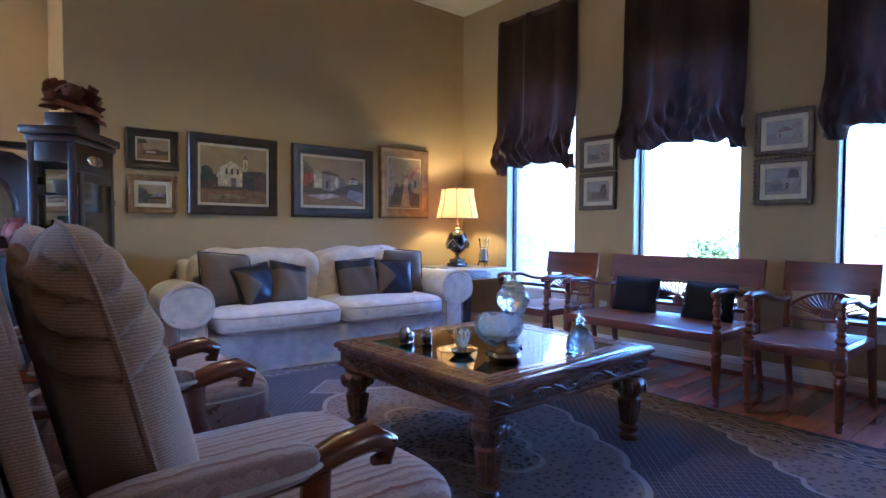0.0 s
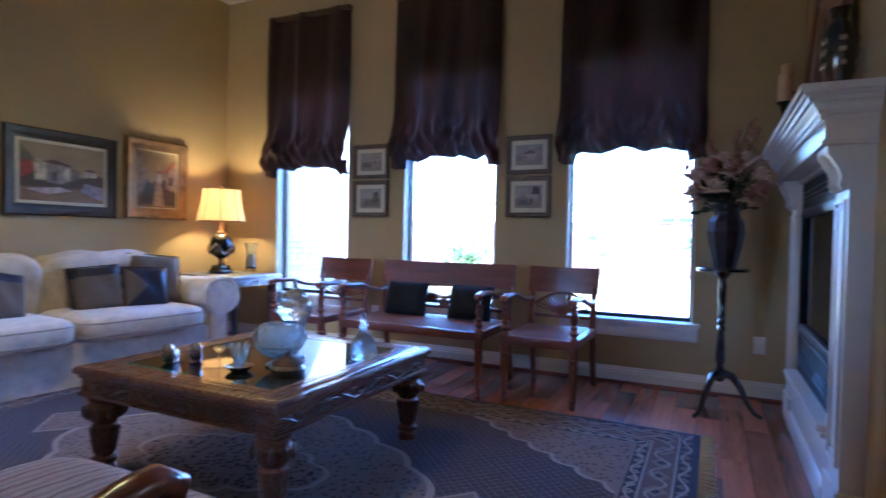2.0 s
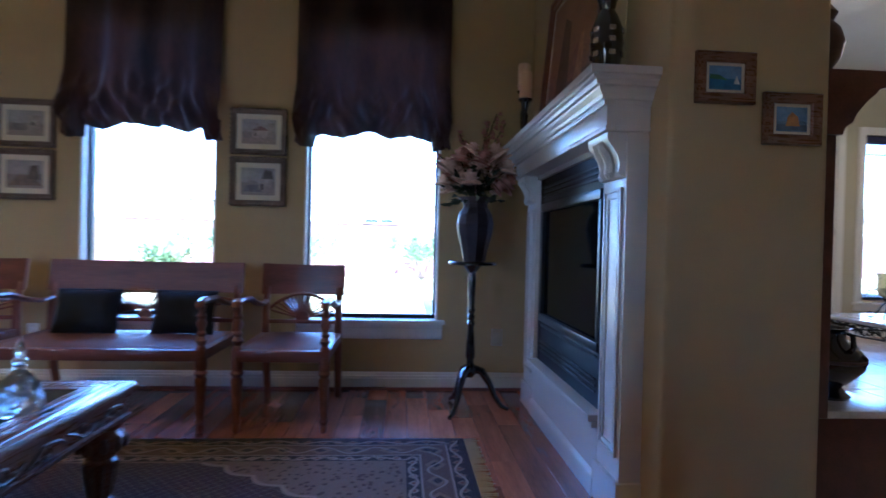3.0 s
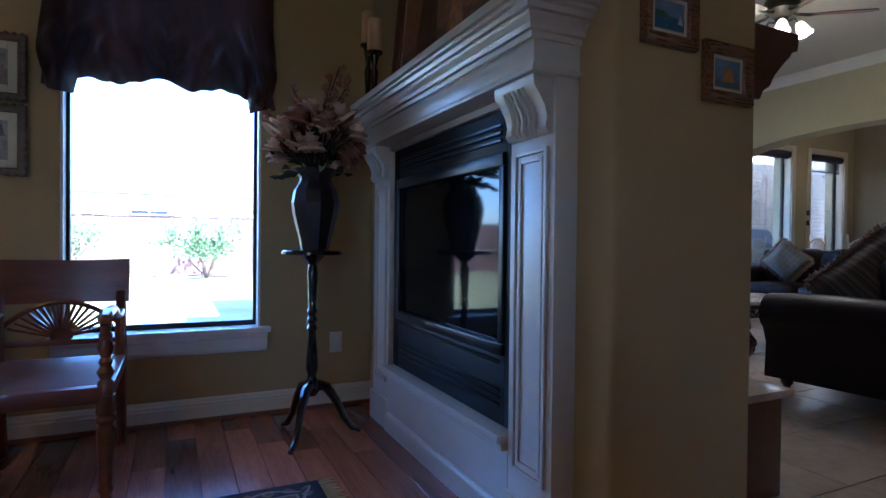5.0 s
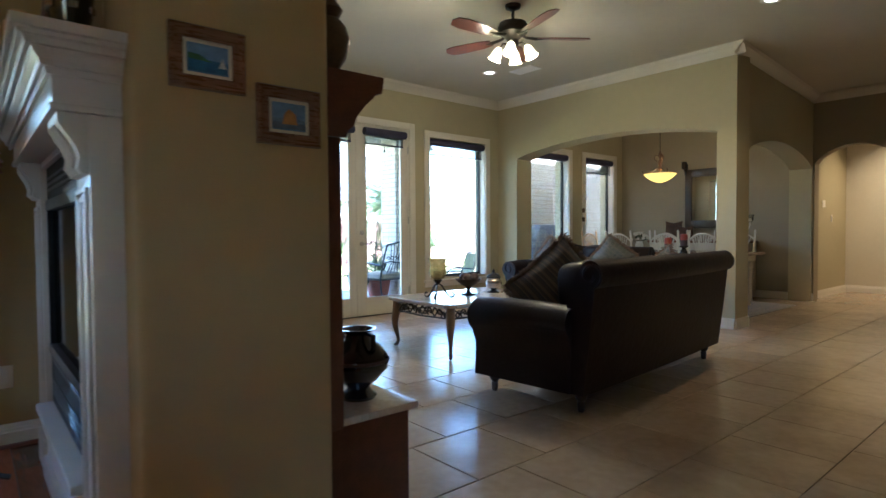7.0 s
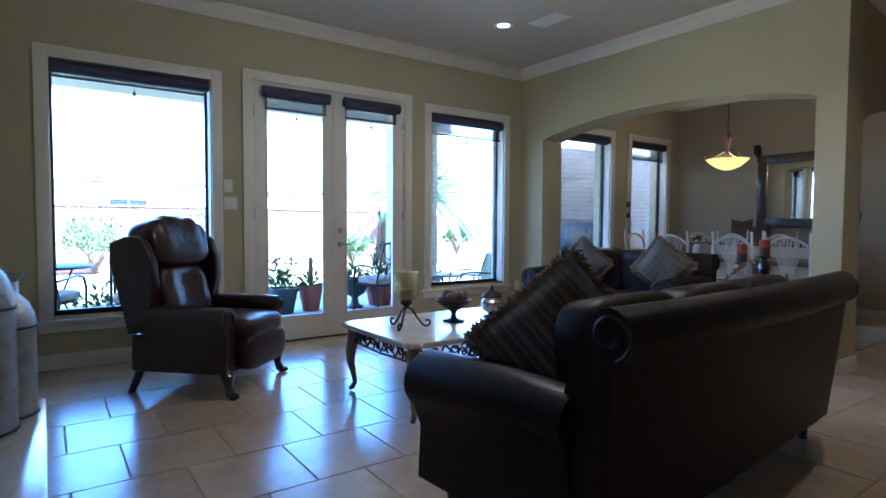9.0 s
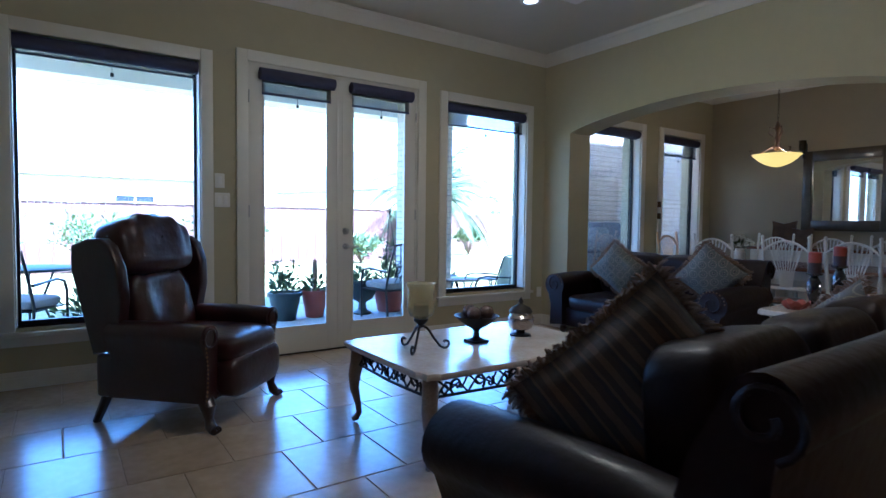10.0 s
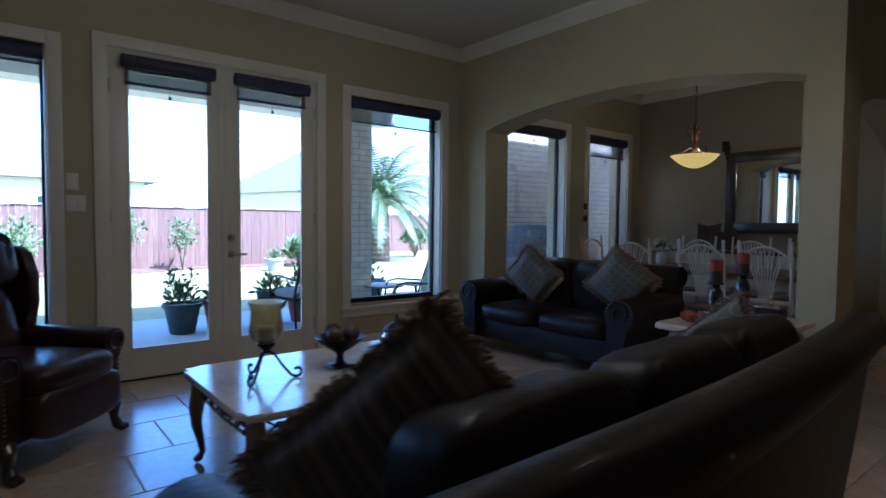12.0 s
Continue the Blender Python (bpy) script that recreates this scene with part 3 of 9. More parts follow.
def cased_window(name, x, a, b, z0, z1, fabric):
    """A window in a broad painted casing with a roller shade; x is the room face of the wall."""
    w = thing(name, "fixed window in a wide cream casing with a dark roller shade drawn up", "window")
    tagged(w, kind="structure")
    c = 0.09
    for nm, q in (("casing", (a - c, a, z0 - 0.03, z1 + c)), ("casing", (b, b + c, z0 - 0.03, z1 + c)), ("casing", (a, b, z1, z1 + c))):
        bm = B()
        box(bm, x - 0.022, x - 0.001, q[0], q[1], q[2], q[3], 0.005)
        part(nm, bm, M["trim"], w)
    bm = B()
    box(bm, x - 0.05, x + 0.10, a - c - 0.02, b + c + 0.02, z0 - 0.058, z0 - 0.031, 0.006)
    part("window_sill", bm, M["trim"], w)
    bm = B()
    box(bm, x - 0.018, x - 0.001, a - c, b + c, z0 - 0.13, z0 - 0.059, 0.004)
    part("apron", bm, M["trim"], w)
    bm = B()
    x0, t = x + 0.11, 0.03
    box(bm, x0, x0 + 0.04, a, a + t, z0, z1)
    box(bm, x0, x0 + 0.04, b - t, b, z0, z1)
    box(bm, x0, x0 + 0.04, a + t, b - t, z0, z0 + t)
    box(bm, x0, x0 + 0.04, a + t, b - t, z1 - t, z1)
    part("window_frame", bm, M["bronze"], w, smooth=None)
    bm = B()
    box(bm, x0 + 0.016, x0 + 0.022, a + t, b - t, z0 + t, z1 - t)
    part("pane", bm, M["pane"], w, smooth=None).visible_shadow = False
    for yy, s in ((a, 1), (b, -1)):
        bm = B()
        box(bm, x + 0.001, x0, min(yy, yy + s * 0.01), max(yy, yy + s * 0.01), z0, z1)
        part("jamb", bm, M["trim"], w, smooth=None)
    bm = B()
    box(bm, x + 0.001, x0, a, b, z0 - 0.03, z0)
    part("jamb", bm, M["trim"], w, smooth=None)
    bm = B()
    lathe(bm, [(0.043, a + 0.012), (0.05, a + 0.014), (0.05, b - 0.014), (0.043, b - 0.012)], seg=14)
    xform(bm, pose(x + 0.035, 0, z1 - 0.055) @ Matrix(((1, 0, 0, 0), (0, 0, 1, 0), (0, 1, 0, 0), (0, 0, 0, 1))))
    part("roller", bm, M["roller"], w)
    bm = B()
    box(bm, x + 0.055, x + 0.058, a + 0.02, b - 0.02, z1 - 0.10 - fabric, z1 - 0.08)
    part("shade_fabric", bm, M["screen"], w, smooth=None)
    bm = B()
    box(bm, x + 0.048, x + 0.066, a + 0.02, b - 0.02, z1 - 0.115 - fabric, z1 - 0.10 - fabric, 0.004)
    part("hem_bar", bm, M["roller"], w)
    bm = B()
    tube(bm, [(x + 0.05, (a + b) / 2, z1 - 0.115 - fabric), (x + 0.05, (a + b) / 2, z1 - 0.16 - fabric)], 0.002, 6)
    box(bm, x + 0.042, x + 0.058, (a + b) / 2 - 0.012, (a + b) / 2 + 0.012, z1 - 0.19 - fabric, z1 - 0.16 - fabric, 0.003)
    part("shade_pull", bm, M["black"], w)
    return w


cased_window("window_4", XF, -2.30, -1.11, 0.42, 2.42, 0.02)
cased_window("window_5", XF, -5.76, -4.66, 0.44, 2.42, 0.12)
cased_window("window_6", XD, -7.74, -6.66, 0.44, 2.42, 0.0)
cased_window("window_7", XD, -9.12, -8.22, 0.44, 2.42, 0.16)

# double french door
d = thing("door_1", "closed cream double french door, each leaf one tall pane", "door")
tagged(d, kind="structure")
for q in ((-4.40, -4.31, 0, 2.57), (-2.66, -2.57, 0, 2.57), (-4.31, -2.66, 2.48, 2.57)):
    bm = B()
    box(bm, XF - 0.022, XF - 0.001, q[0], q[1], q[2], q[3], 0.005)
    part("casing", bm, M["trim"], d)
for q in ((-2.676, -2.659, 0, 2.48), (-4.311, -4.294, 0, 2.48), (-4.294, -2.676, 2.466, 2.481)):
    bm = B()
    box(bm, XF + 0.001, XF + 0.14, q[0], q[1], q[2], q[3])
    box(bm, XF + 0.058, XF + 0.075, q[0] - 0.01, q[1] + 0.01, max(0.0, q[2] - 0.01), q[3])
    part("jamb", bm, M["trim"], d, smooth=None)
bm = B()
box(bm, XF + 0.001, XF + 0.16, -4.294, -2.676, 0.0, 0.011, 0.003)
part("threshold", bm, M["bronze"], d)
bm = B()
box(bm, XF + 0.004, XF + 0.012, -3.515, -3.465, 0.02, 2.46, 0.003)
part("astragal", bm, M["trim"], d)
for y0, y1, hinge in ((-3.486, -2.675, 1), (-4.295, -3.494, -1)):
    bm = B()
    x0, x1, st = XF + 0.012, XF + 0.056, 0.115
    box(bm, x0, x1, y0, y0 + st, 0.012, 2.468, 0.003)
    box(bm, x0, x1, y1 - st, y1, 0.012, 2.468, 0.003)
    box(bm, x0, x1, y0 + st, y1 - st, 0.012, 0.235)
    box(bm, x0, x1, y0 + st, y1 - st, 2.33, 2.468)
    for a0, a1, b0, b1 in ((y0 + st - 0.002, y0 + st + 0.014, 0.235, 2.33), (y1 - st - 0.014, y1 - st + 0.002, 0.235, 2.33)):
        box(bm, x0 - 0.008, x0 + 0.004, a0, a1, b0, b1)
    box(bm, x0 - 0.008, x0 + 0.004, y0 + st, y1 - st, 0.233, 0.249)
    leaf = part("leaf", bm, M["trim"], d)
    bm = B()
    box(bm, x0 + 0.02, x0 + 0.026, y0 + st, y1 - st, 0.235, 2.33)
    part("pane", bm, M["pane"], leaf, smooth=None).visible_shadow = False
    bm = B()
    lathe(bm, [(0.043, y0 + 0.075), (0.05, y0 + 0.077), (0.05, y1 - 0.077), (0.043, y1 - 0.075)], seg=14)
    xform(bm, pose(XF - 0.042, 0, 2.385) @ Matrix(((1, 0, 0, 0), (0, 0, 1, 0), (0, 1, 0, 0), (0, 0, 0, 1))))
    part("roller", bm, M["roller"], leaf)
    bm = B()
    box(bm, XF - 0.02, XF - 0.017, y0 + 0.1, y1 - 0.1, 2.24, 2.36)
    part("shade_fabric", bm, M["screen"], leaf, smooth=None)
    bm = B()
    box(bm, XF - 0.026, XF - 0.011, y0 + 0.1, y1 - 0.1, 2.222, 2.242, 0.003)
    part("hem_bar", bm, M["roller"], leaf)
    bm = B()
    yc = (y0 + y1) / 2
    tube(bm, [(XF - 0.018, yc, 2.222), (XF - 0.018, yc, 2.17)], 0.002, 6)
    box(bm, XF - 0.025, XF - 0.011, yc - 0.01, yc + 0.01, 2.145, 2.17, 0.003)
    part("shade_pull", bm, M["black"], leaf)
    for hz in (0.3, 1.25, 2.2):
        bm = B()
        ye = y1 if hinge > 0 else y0
        tube(bm, [(XF + 0.006, ye, hz - 0.05), (XF + 0.006, ye, hz + 0.05)], 0.009, 8)
        part("hinge", bm, M["nickel"], leaf)
bm = B()
for hz, r in ((1.085, 0.03), (0.945, 0.028)):
    tube(bm, [(XF + 0.012, -3.545, hz), (XF - 0.006, -3.545, hz)], r, 18)
    tube(bm, [(XF - 0.004, -3.545, hz), (XF - 0.028, -3.545, hz)], 0.014, 12)
tube(bm, [(XF - 0.026, -3.545, 0.945), (XF - 0.034, -3.60, 0.945), (XF - 0.03, -3.66, 0.942)], 0.009, 8)
part("door_handle", bm, M["nickel"], d)


def wall_plate(name, x, y, z, nrm, wide, rockers, label):
    t = thing(name, label, "switch")
    m = pose(x, y, z, 0, 0, nrm)
    t.matrix_basis = m
    bm = B()
    box(bm, -wide / 2, wide / 2, -0.006, 0, -0.058, 0.058, 0.003)
    part("plate", bm, M["plate"], t)
    for k in range(rockers):
        u = (k - (rockers - 1) / 2) * 0.046
        bm = B()
        box(bm, u - 0.016, u + 0.016, -0.011, -0.005, -0.033, 0.033, 0.003)
        part("rocker", bm, M["white"], t)


# ---- living room: switches, shades, pictures ----
wall_plate("outlet", XE, 0.19, 0.36, -90, 0.072, 1, "cream electrical outlet plate on the beige wall")
wall_plate("outlet", XE, 3.213, 0.357, -90, 0.072, 1, "cream electrical outlet plate on the beige wall")
wall_plate("light_switch", XF, -2.44, 1.49, -90, 0.075, 1, "cream rocker switch beside the french door")
wall_plate("light_switch", XF, -2.46, 1.335, -90, 0.12, 2, "cream double rocker switch beside the french door")
wall_plate("outlet", XF, -6.0, 0.38, -90, 0.072, 1, "cream electrical outlet plate on the khaki wall")
wall_plate("light_switch", 4.05, YD, 1.25, 180, 0.075, 1, "cream rocker switch on the dark dining wall")
wall_plate("thermostat", 4.06, -10.2, 1.50, -90, 0.14, 1, "cream thermostat on the khaki hall wall")
wall_plate("light_switch", 4.06, -10.6, 1.27, -90, 0.075, 1, "cream rocker switch on the khaki hall wall")


def balloon_shade(y0, y1, ztop, zbot, seed):
    """A gathered balloon shade: a hanging sheet in soft folds, drawn up in swags at the foot."""
    r = random.Random(seed)
    t = thing("balloon_shade", "dark brown taffeta balloon shade with gathered scalloped hem", "curtain", "balloon shades at the windows")
    ny, nz = 72, 60
    ph = [r.uniform(0, 6.28) for _ in range(6)]
    tail = 0.10
    bm = B()
    grid = []
    for j in range(nz + 1):
        v = j / nz
        row = []
        for i in range(ny + 1):
            u = i / ny
            swag = abs(math.sin(math.pi * (1.5 * u + 0.25)))
            foot = zbot - 0.02 + 0.03 * (1 - swag) - (tail if (u < 0.1 or u > 0.9) else 0) * 0.75
            foot += 0.012 * math.sin(23 * u + ph[0])
            z = ztop + (foot - ztop) * v
            fold = 0.034 * math.sin(2 * math.pi * (2.1 + 0.5 * math.sin(ph[0])) * u + ph[1] + 1.2 * v) + 0.015 * math.sin(2 * math.pi * 4.7 * u + ph[2] - 2.6 * v + 1.5 * math.sin(4 * u + ph[5]))
            fold *= 0.55 + 0.75 * v * (0.6 + 0.4 * math.sin(7 * u + 3 * v + ph[3]))
            belly = 0.085 * math.exp(-((v - 0.88) / 0.10) ** 2) * (0.55 + 0.45 * swag)
            crumple = 0.030 * math.exp(-((v - 0.93) / 0.10) ** 2) * math.sin(46 * v + 26 * abs(((2.0 * u + 0.5) % 1.0) - 0.5) + ph[4]) + 0.014 * math.exp(-((v - 0.9) / 0.14) ** 2) * math.sin(75 * u + 14 * v + ph[5])
            tuck = -0.045 * max(0, (v - 0.965) / 0.035)
            wide = 1 + 0.02 * math.sin(math.pi * v) + (0.03 * math.exp(-((v - 0.86) / 0.1) ** 2)) - (0.02 if v > 0.96 else 0)
            yy = (y0 + y1) / 2 + (u - 0.5) * (y1 - y0) * wide
            row.append(bm.verts.new((XE - 0.045 - fold - belly - crumple - tuck, yy, z)))
        grid.append(row)
    for j in range(nz):
        for i in range(ny):
            bm.faces.new((grid[j][i], grid[j][i + 1], grid[j + 1][i + 1], grid[j + 1][i]))
    bmesh.ops.solidify(bm, geom=bm.faces[:], thickness=0.004)
    part("cloth", bm, M["taffeta"], t, smooth=80)
    bm = B()
    box(bm, XE - 0.06, XE - 0.001, y0, y1, ztop - 0.045, ztop, 0.006)
    part("head_board", bm, M["taffeta"], t)
    for yy in (y0 + 0.03, y1 - 0.03):
        bm = B()
        for k in range(5):
            a = yy + (k - 2) * 0.014
            tube(bm, [(XE - 0.05, a, zbot + 0.05), (XE - 0.06 - 0.01 * (k % 2), a + 0.004, zbot - 0.02), (XE - 0.055, a + 0.006 * (k - 2), zbot - 0.085 + 0.012 * (k % 3))], [0.009, 0.014, 0.011], 6)
        part("tail", bm, M["taffeta"], t)


balloon_shade(3.51, 4.45, 3.13, 1.675, 1)
balloon_shade(2.05, 3.02, 3.13, 1.71, 2)
balloon_shade(0.56, 1.55, 3.13, 1.705, 3)


def painting_mat(name, sky, hill, ground, accent, horizon, seed):
    """Oil paint: sky over a hazy hill over ground, in loose strokes (object x, z, both 0 to 1)."""
    m, nt, p = node_mat(name)
    tc = nt.nodes.new("ShaderNodeTexCoord")
    sep = nt.nodes.new("ShaderNodeSeparateXYZ")
    nt.links.new(tc.outputs["Generated"], sep.inputs[0])
    mp = nd(nt, "ShaderNodeMapping", Location=(seed * 3.1, seed * 1.7, seed))
    nt.links.new(tc.outputs["Generated"], mp.inputs[0])
    n1 = nd(nt, "ShaderNodeTexNoise", Scale=4.0, Detail=5.0)
    n2 = nd(nt, "ShaderNodeTexNoise", Scale=16.0, Detail=4.0)
    n3 = nd(nt, "ShaderNodeTexNoise", Scale=45.0, Detail=3.0)
    for n in (n1, n2, n3):
        nt.links.new(mp.outputs[0], n.inputs["Vector"])
    z = mth(nt, "ADD", sep.outputs[2], mth(nt, "MULTIPLY", mth(nt, "SUBTRACT", n1.outputs[0], 0.5), 0.30))
    cloud = mixc(nt, n1.outputs[0], shade(sky, 0.55), shade(sky, 1.3))
    land = mixc(nt, n2.outputs[0], shade(hill, 0.4), shade(hill, 1.6))
    gr = mixc(nt, n2.outputs[0], shade(ground, 0.45), shade(ground, 1.7))
    k1 = nt.nodes.new("ShaderNodeMapRange")
    nt.links.new(z, k1.inputs[0])
    k1.inputs[1].default_value, k1.inputs[2].default_value = horizon + 0.12, horizon + 0.16
    col = mixc(nt, k1.outputs[0], land, cloud)
    k2 = nt.nodes.new("ShaderNodeMapRange")
    nt.links.new(mth(nt, "ADD", sep.outputs[2], mth(nt, "MULTIPLY", n2.outputs[0], 0.06)), k2.inputs[0])
    k2.inputs[1].default_value, k2.inputs[2].default_value = horizon - 0.10, horizon - 0.06
    col = mixc(nt, k2.outputs[0], gr, col)
    col = mixc(nt, mth(nt, "GREATER_THAN", n3.outputs[0], 0.62), col, mixc(nt, 0.5, col, accent))
    nt.links.new(col, p.inputs["Base Color"])
    p.inputs["Roughness"].default_value = 0.45
    b = nd(nt, "ShaderNodeBump", Strength=0.4, Distance=0.003)
    nt.links.new(n3.outputs[0], b.inputs["Height"])
    nt.links.new(b.outputs[0], p.inputs["Normal"])
    return m


PAINT = {}


def paint(c, rough=0.5):
    k = tuple(round(v, 3) for v in c)
    if k not in PAINT:
        PAINT[k] = mat("oil_paint", c, rough, var=0.6, scale=26, bump=0.5, bscale=120)
    return PAINT[k]


def framed(name, w, h, rail, depth, frame_m, liner, canvas_m, m, label, category, group, shapes=(), carved=False, liner_m=None):
    """A picture: moulded frame, liner, canvas, painted shapes. Local x right, z up, front at -y."""
    t = thing(name, label, category, group, m)
    bm = B()
    prof = [(0.0, 0.0), (0.0, -depth * 0.7), (rail * 0.12, -depth), (rail * 0.3, -depth * 0.92), (rail * 0.42, -depth * 0.72), (rail * 0.7, -depth * 0.62), (rail * 0.85, -depth * 0.7), (rail, -depth * 0.5), (rail, 0.0)]
    loops = []
    for cx, cz in ((-1, -1), (1, -1), (1, 1), (-1, 1), (-1, -1)):
        loops.append([(cx * (w / 2 - o), y, cz * (h / 2 - o)) for o, y in prof])
    vs = [[bm.verts.new(p) for p in l] for l in loops[:4]]
    for a in range(4):
        q, s = vs[a], vs[(a + 1) % 4]
        for i in range(len(prof)):
            j = (i + 1) % len(prof)
            bm.faces.new((q[i], q[j], s[j], s[i]))
    part("frame", bm, frame_m, t)
    if carved:
        bm = B()
        for s0, s1, n, ax in ((-w / 2, w / 2, int(w / 0.028), 0), (-h / 2, h / 2, int(h / 0.028), 1)):
            for k in range(n):
                c = s0 + (k + 0.5) * (s1 - s0) / n
                for sg in (-1, 1):
                    o = (w if ax else h) / 2 - rail * 0.14
                    q = (sg * o, c) if ax else (c, sg * o)
                    puff(bm, (q[0], -depth * 0.98, q[1]), (0.010, 0.007, 0.010), 0.9, 6, 4)
        tagged(part("beading", bm, frame_m, t), kind="stuff")
    iw, ih = w / 2 - rail, h / 2 - rail
    bm = B()
    for q in ((-iw, -iw + liner, -ih, ih), (iw - liner, iw, -ih, ih), (-iw + liner, iw - liner, -ih, -ih + liner), (-iw + liner, iw - liner, ih - liner, ih)):
        box(bm, q[0], q[1], -depth * 0.42, -0.002, q[2], q[3], 0.002, 1)
    part("liner", bm, liner_m or M["liner"], t)
    cw, ch = iw - liner, ih - liner
    bm = B()
    box(bm, -cw, cw, -depth * 0.3, -0.001, -ch, ch)
    part("canvas", bm, canvas_m, t, smooth=None)
    for k, (poly, colour) in enumerate(shapes):
        bm = B()
        y = -depth * 0.3 - 0.0008 - 0.0005 * k
        f = bm.faces.new([bm.verts.new(((2 * a - 1) * cw, y, (2 * b - 1) * ch)) for a, b in poly])
        f.normal_update()
        bmesh.ops.triangulate(bm, faces=[f])
        part("painted_shape", bm, paint(colour), t, smooth=None)
    return t


def rect(x0, x1, z0, z1):
    return [(x0, z0), (x1, z0), (x1, z1), (x0, z1)]


WHT, DRK, TAN, SHD = (0.55, 0.48, 0.36), (0.05, 0.035, 0.03), (0.30, 0.19, 0.11), (0.16, 0.13, 0.14)
church = [([(0.20, 0.30), (0.30, 0.30), (0.30, 0.60), (0.24, 0.52)], WHT), ([(0.28, 0.30), (0.62, 0.30), (0.62, 0.64), (0.53, 0.70), (0.45, 0.76), (0.37, 0.70), (0.28, 0.64)], WHT),
          (rect(0.63, 0.70, 0.55, 0.80), WHT), ([(0.62, 0.80), (0.71, 0.80), (0.665, 0.90)], SHD), (rect(0.655, 0.675, 0.64, 0.75), DRK),
          ([(0.62, 0.28), (0.80, 0.24), (0.80, 0.60), (0.62, 0.58)], (0.06, 0.045, 0.045)), ([(0.80, 0.24), (0.99, 0.26), (0.99, 0.60), (0.80, 0.60)], (0.10, 0.06, 0.04)),
          (rect(0.44, 0.52, 0.30, 0.46), SHD), (rect(0.36, 0.395, 0.52, 0.62), DRK), (rect(0.44, 0.475, 0.52, 0.62), DRK), (rect(0.53, 0.565, 0.52, 0.62), DRK), (rect(0.205, 0.25, 0.30, 0.46), (0.09, 0.05, 0.03)),
          ([(0.01, 0.36), (0.20, 0.42), (0.16, 0.60), (0.08, 0.66), (0.01, 0.62)], (0.05, 0.06, 0.03)), ([(0.10, 0.06), (0.70, 0.10), (0.45, 0.17), (0.12, 0.14)], (0.26, 0.20, 0.08))]
street = [([(0.01, 0.40), (0.16, 0.52), (0.16, 0.74), (0.01, 0.95)], (0.14, 0.12, 0.07)), ([(0.01, 0.38), (0.16, 0.48), (0.15, 0.66), (0.06, 0.70), (0.01, 0.62)], (0.28, 0.06, 0.04)),
          (rect(0.17, 0.30, 0.36, 0.66), WHT), (rect(0.19, 0.24, 0.62, 0.74), (0.40, 0.33, 0.24)), ([(0.30, 0.34), (0.44, 0.30), (0.44, 0.68), (0.30, 0.70)], (0.22, 0.19, 0.18)), ([(0.44, 0.30), (0.58, 0.38), (0.58, 0.66), (0.44, 0.68)], (0.33, 0.29, 0.25)),
          (rect(0.51, 0.555, 0.40, 0.60), (0.62, 0.57, 0.47)), ([(0.58, 0.38), (0.70, 0.44), (0.70, 0.56), (0.58, 0.62)], (0.17, 0.14, 0.13)), ([(0.28, 0.70), (0.38, 0.74), (0.58, 0.66), (0.58, 0.63), (0.30, 0.67)], (0.10, 0.06, 0.05)),
          (rect(0.75, 0.90, 0.48, 0.58), (0.5, 0.45, 0.4)), ([(0.73, 0.58), (0.92, 0.57), (0.82, 0.64)], (0.20, 0.09, 0.06)), ([(0.05, 0.20), (0.45, 0.26), (0.60, 0.20), (0.30, 0.12)], (0.45, 0.35, 0.33)), ([(0.7, 0.20), (0.98, 0.05), (0.98, 0.30), (0.75, 0.36)], (0.25, 0.22, 0.26)), (rect(0.36, 0.40, 0.36, 0.52), DRK)]
alley = [([(0.01, 0.2), (0.22, 0.3), (0.26, 0.66), (0.12, 0.98), (0.01, 0.98)], (0.32, 0.25, 0.20)), ([(0.99, 0.2), (0.72, 0.36), (0.70, 0.62), (0.99, 0.84)], (0.36, 0.27, 0.19)), ([(0.99, 0.84), (0.70, 0.60), (0.66, 0.66), (0.90, 0.86)], (0.30, 0.11, 0.05)),
         ([(0.40, 0.02), (0.70, 0.02), (0.60, 0.44), (0.48, 0.44)], (0.42, 0.30, 0.20)), (rect(0.48, 0.62, 0.44, 0.62), (0.5, 0.42, 0.3)), ([(0.46, 0.62), (0.64, 0.62), (0.55, 0.70)], (0.28, 0.10, 0.06)), (rect(0.51, 0.55, 0.66, 0.76), (0.45, 0.4, 0.3)),
         ([(0.05, 0.05), (0.40, 0.05), (0.44, 0.36), (0.20, 0.42)], (0.06, 0.05, 0.03)), ([(0.66, 0.05), (0.98, 0.05), (0.98, 0.28), (0.66, 0.36)], (0.10, 0.06, 0.06)), (rect(0.80, 0.88, 0.42, 0.56), DRK)]
cove = [([(0.01, 0.25), (0.20, 0.30), (0.20, 0.72), (0.01, 0.80)], (0.25, 0.12, 0.07)), ([(0.02, 0.75), (0.35, 0.80), (0.25, 0.97), (0.02, 0.97)], (0.05, 0.06, 0.03)), ([(0.25, 0.32), (0.55, 0.30), (0.62, 0.40), (0.30, 0.40)], (0.5, 0.35, 0.3)), (rect(0.3, 0.4, 0.42, 0.47), (0.4, 0.12, 0.08))]
rocks = [([(0.01, 0.05), (0.55, 0.05), (0.38, 0.40), (0.30, 0.70), (0.12, 0.85), (0.01, 0.9)], (0.09, 0.09, 0.08)), ([(0.4, 0.35), (0.99, 0.40), (0.8, 0.62), (0.55, 0.5)], (0.2, 0.19, 0.21)), ([(0.3, 0.08), (0.7, 0.10), (0.6, 0.2), (0.35, 0.22)], (0.14, 0.11, 0.10))]
SKY1, SKY2 = (0.36, 0.27, 0.125), (0.34, 0.265, 0.155)
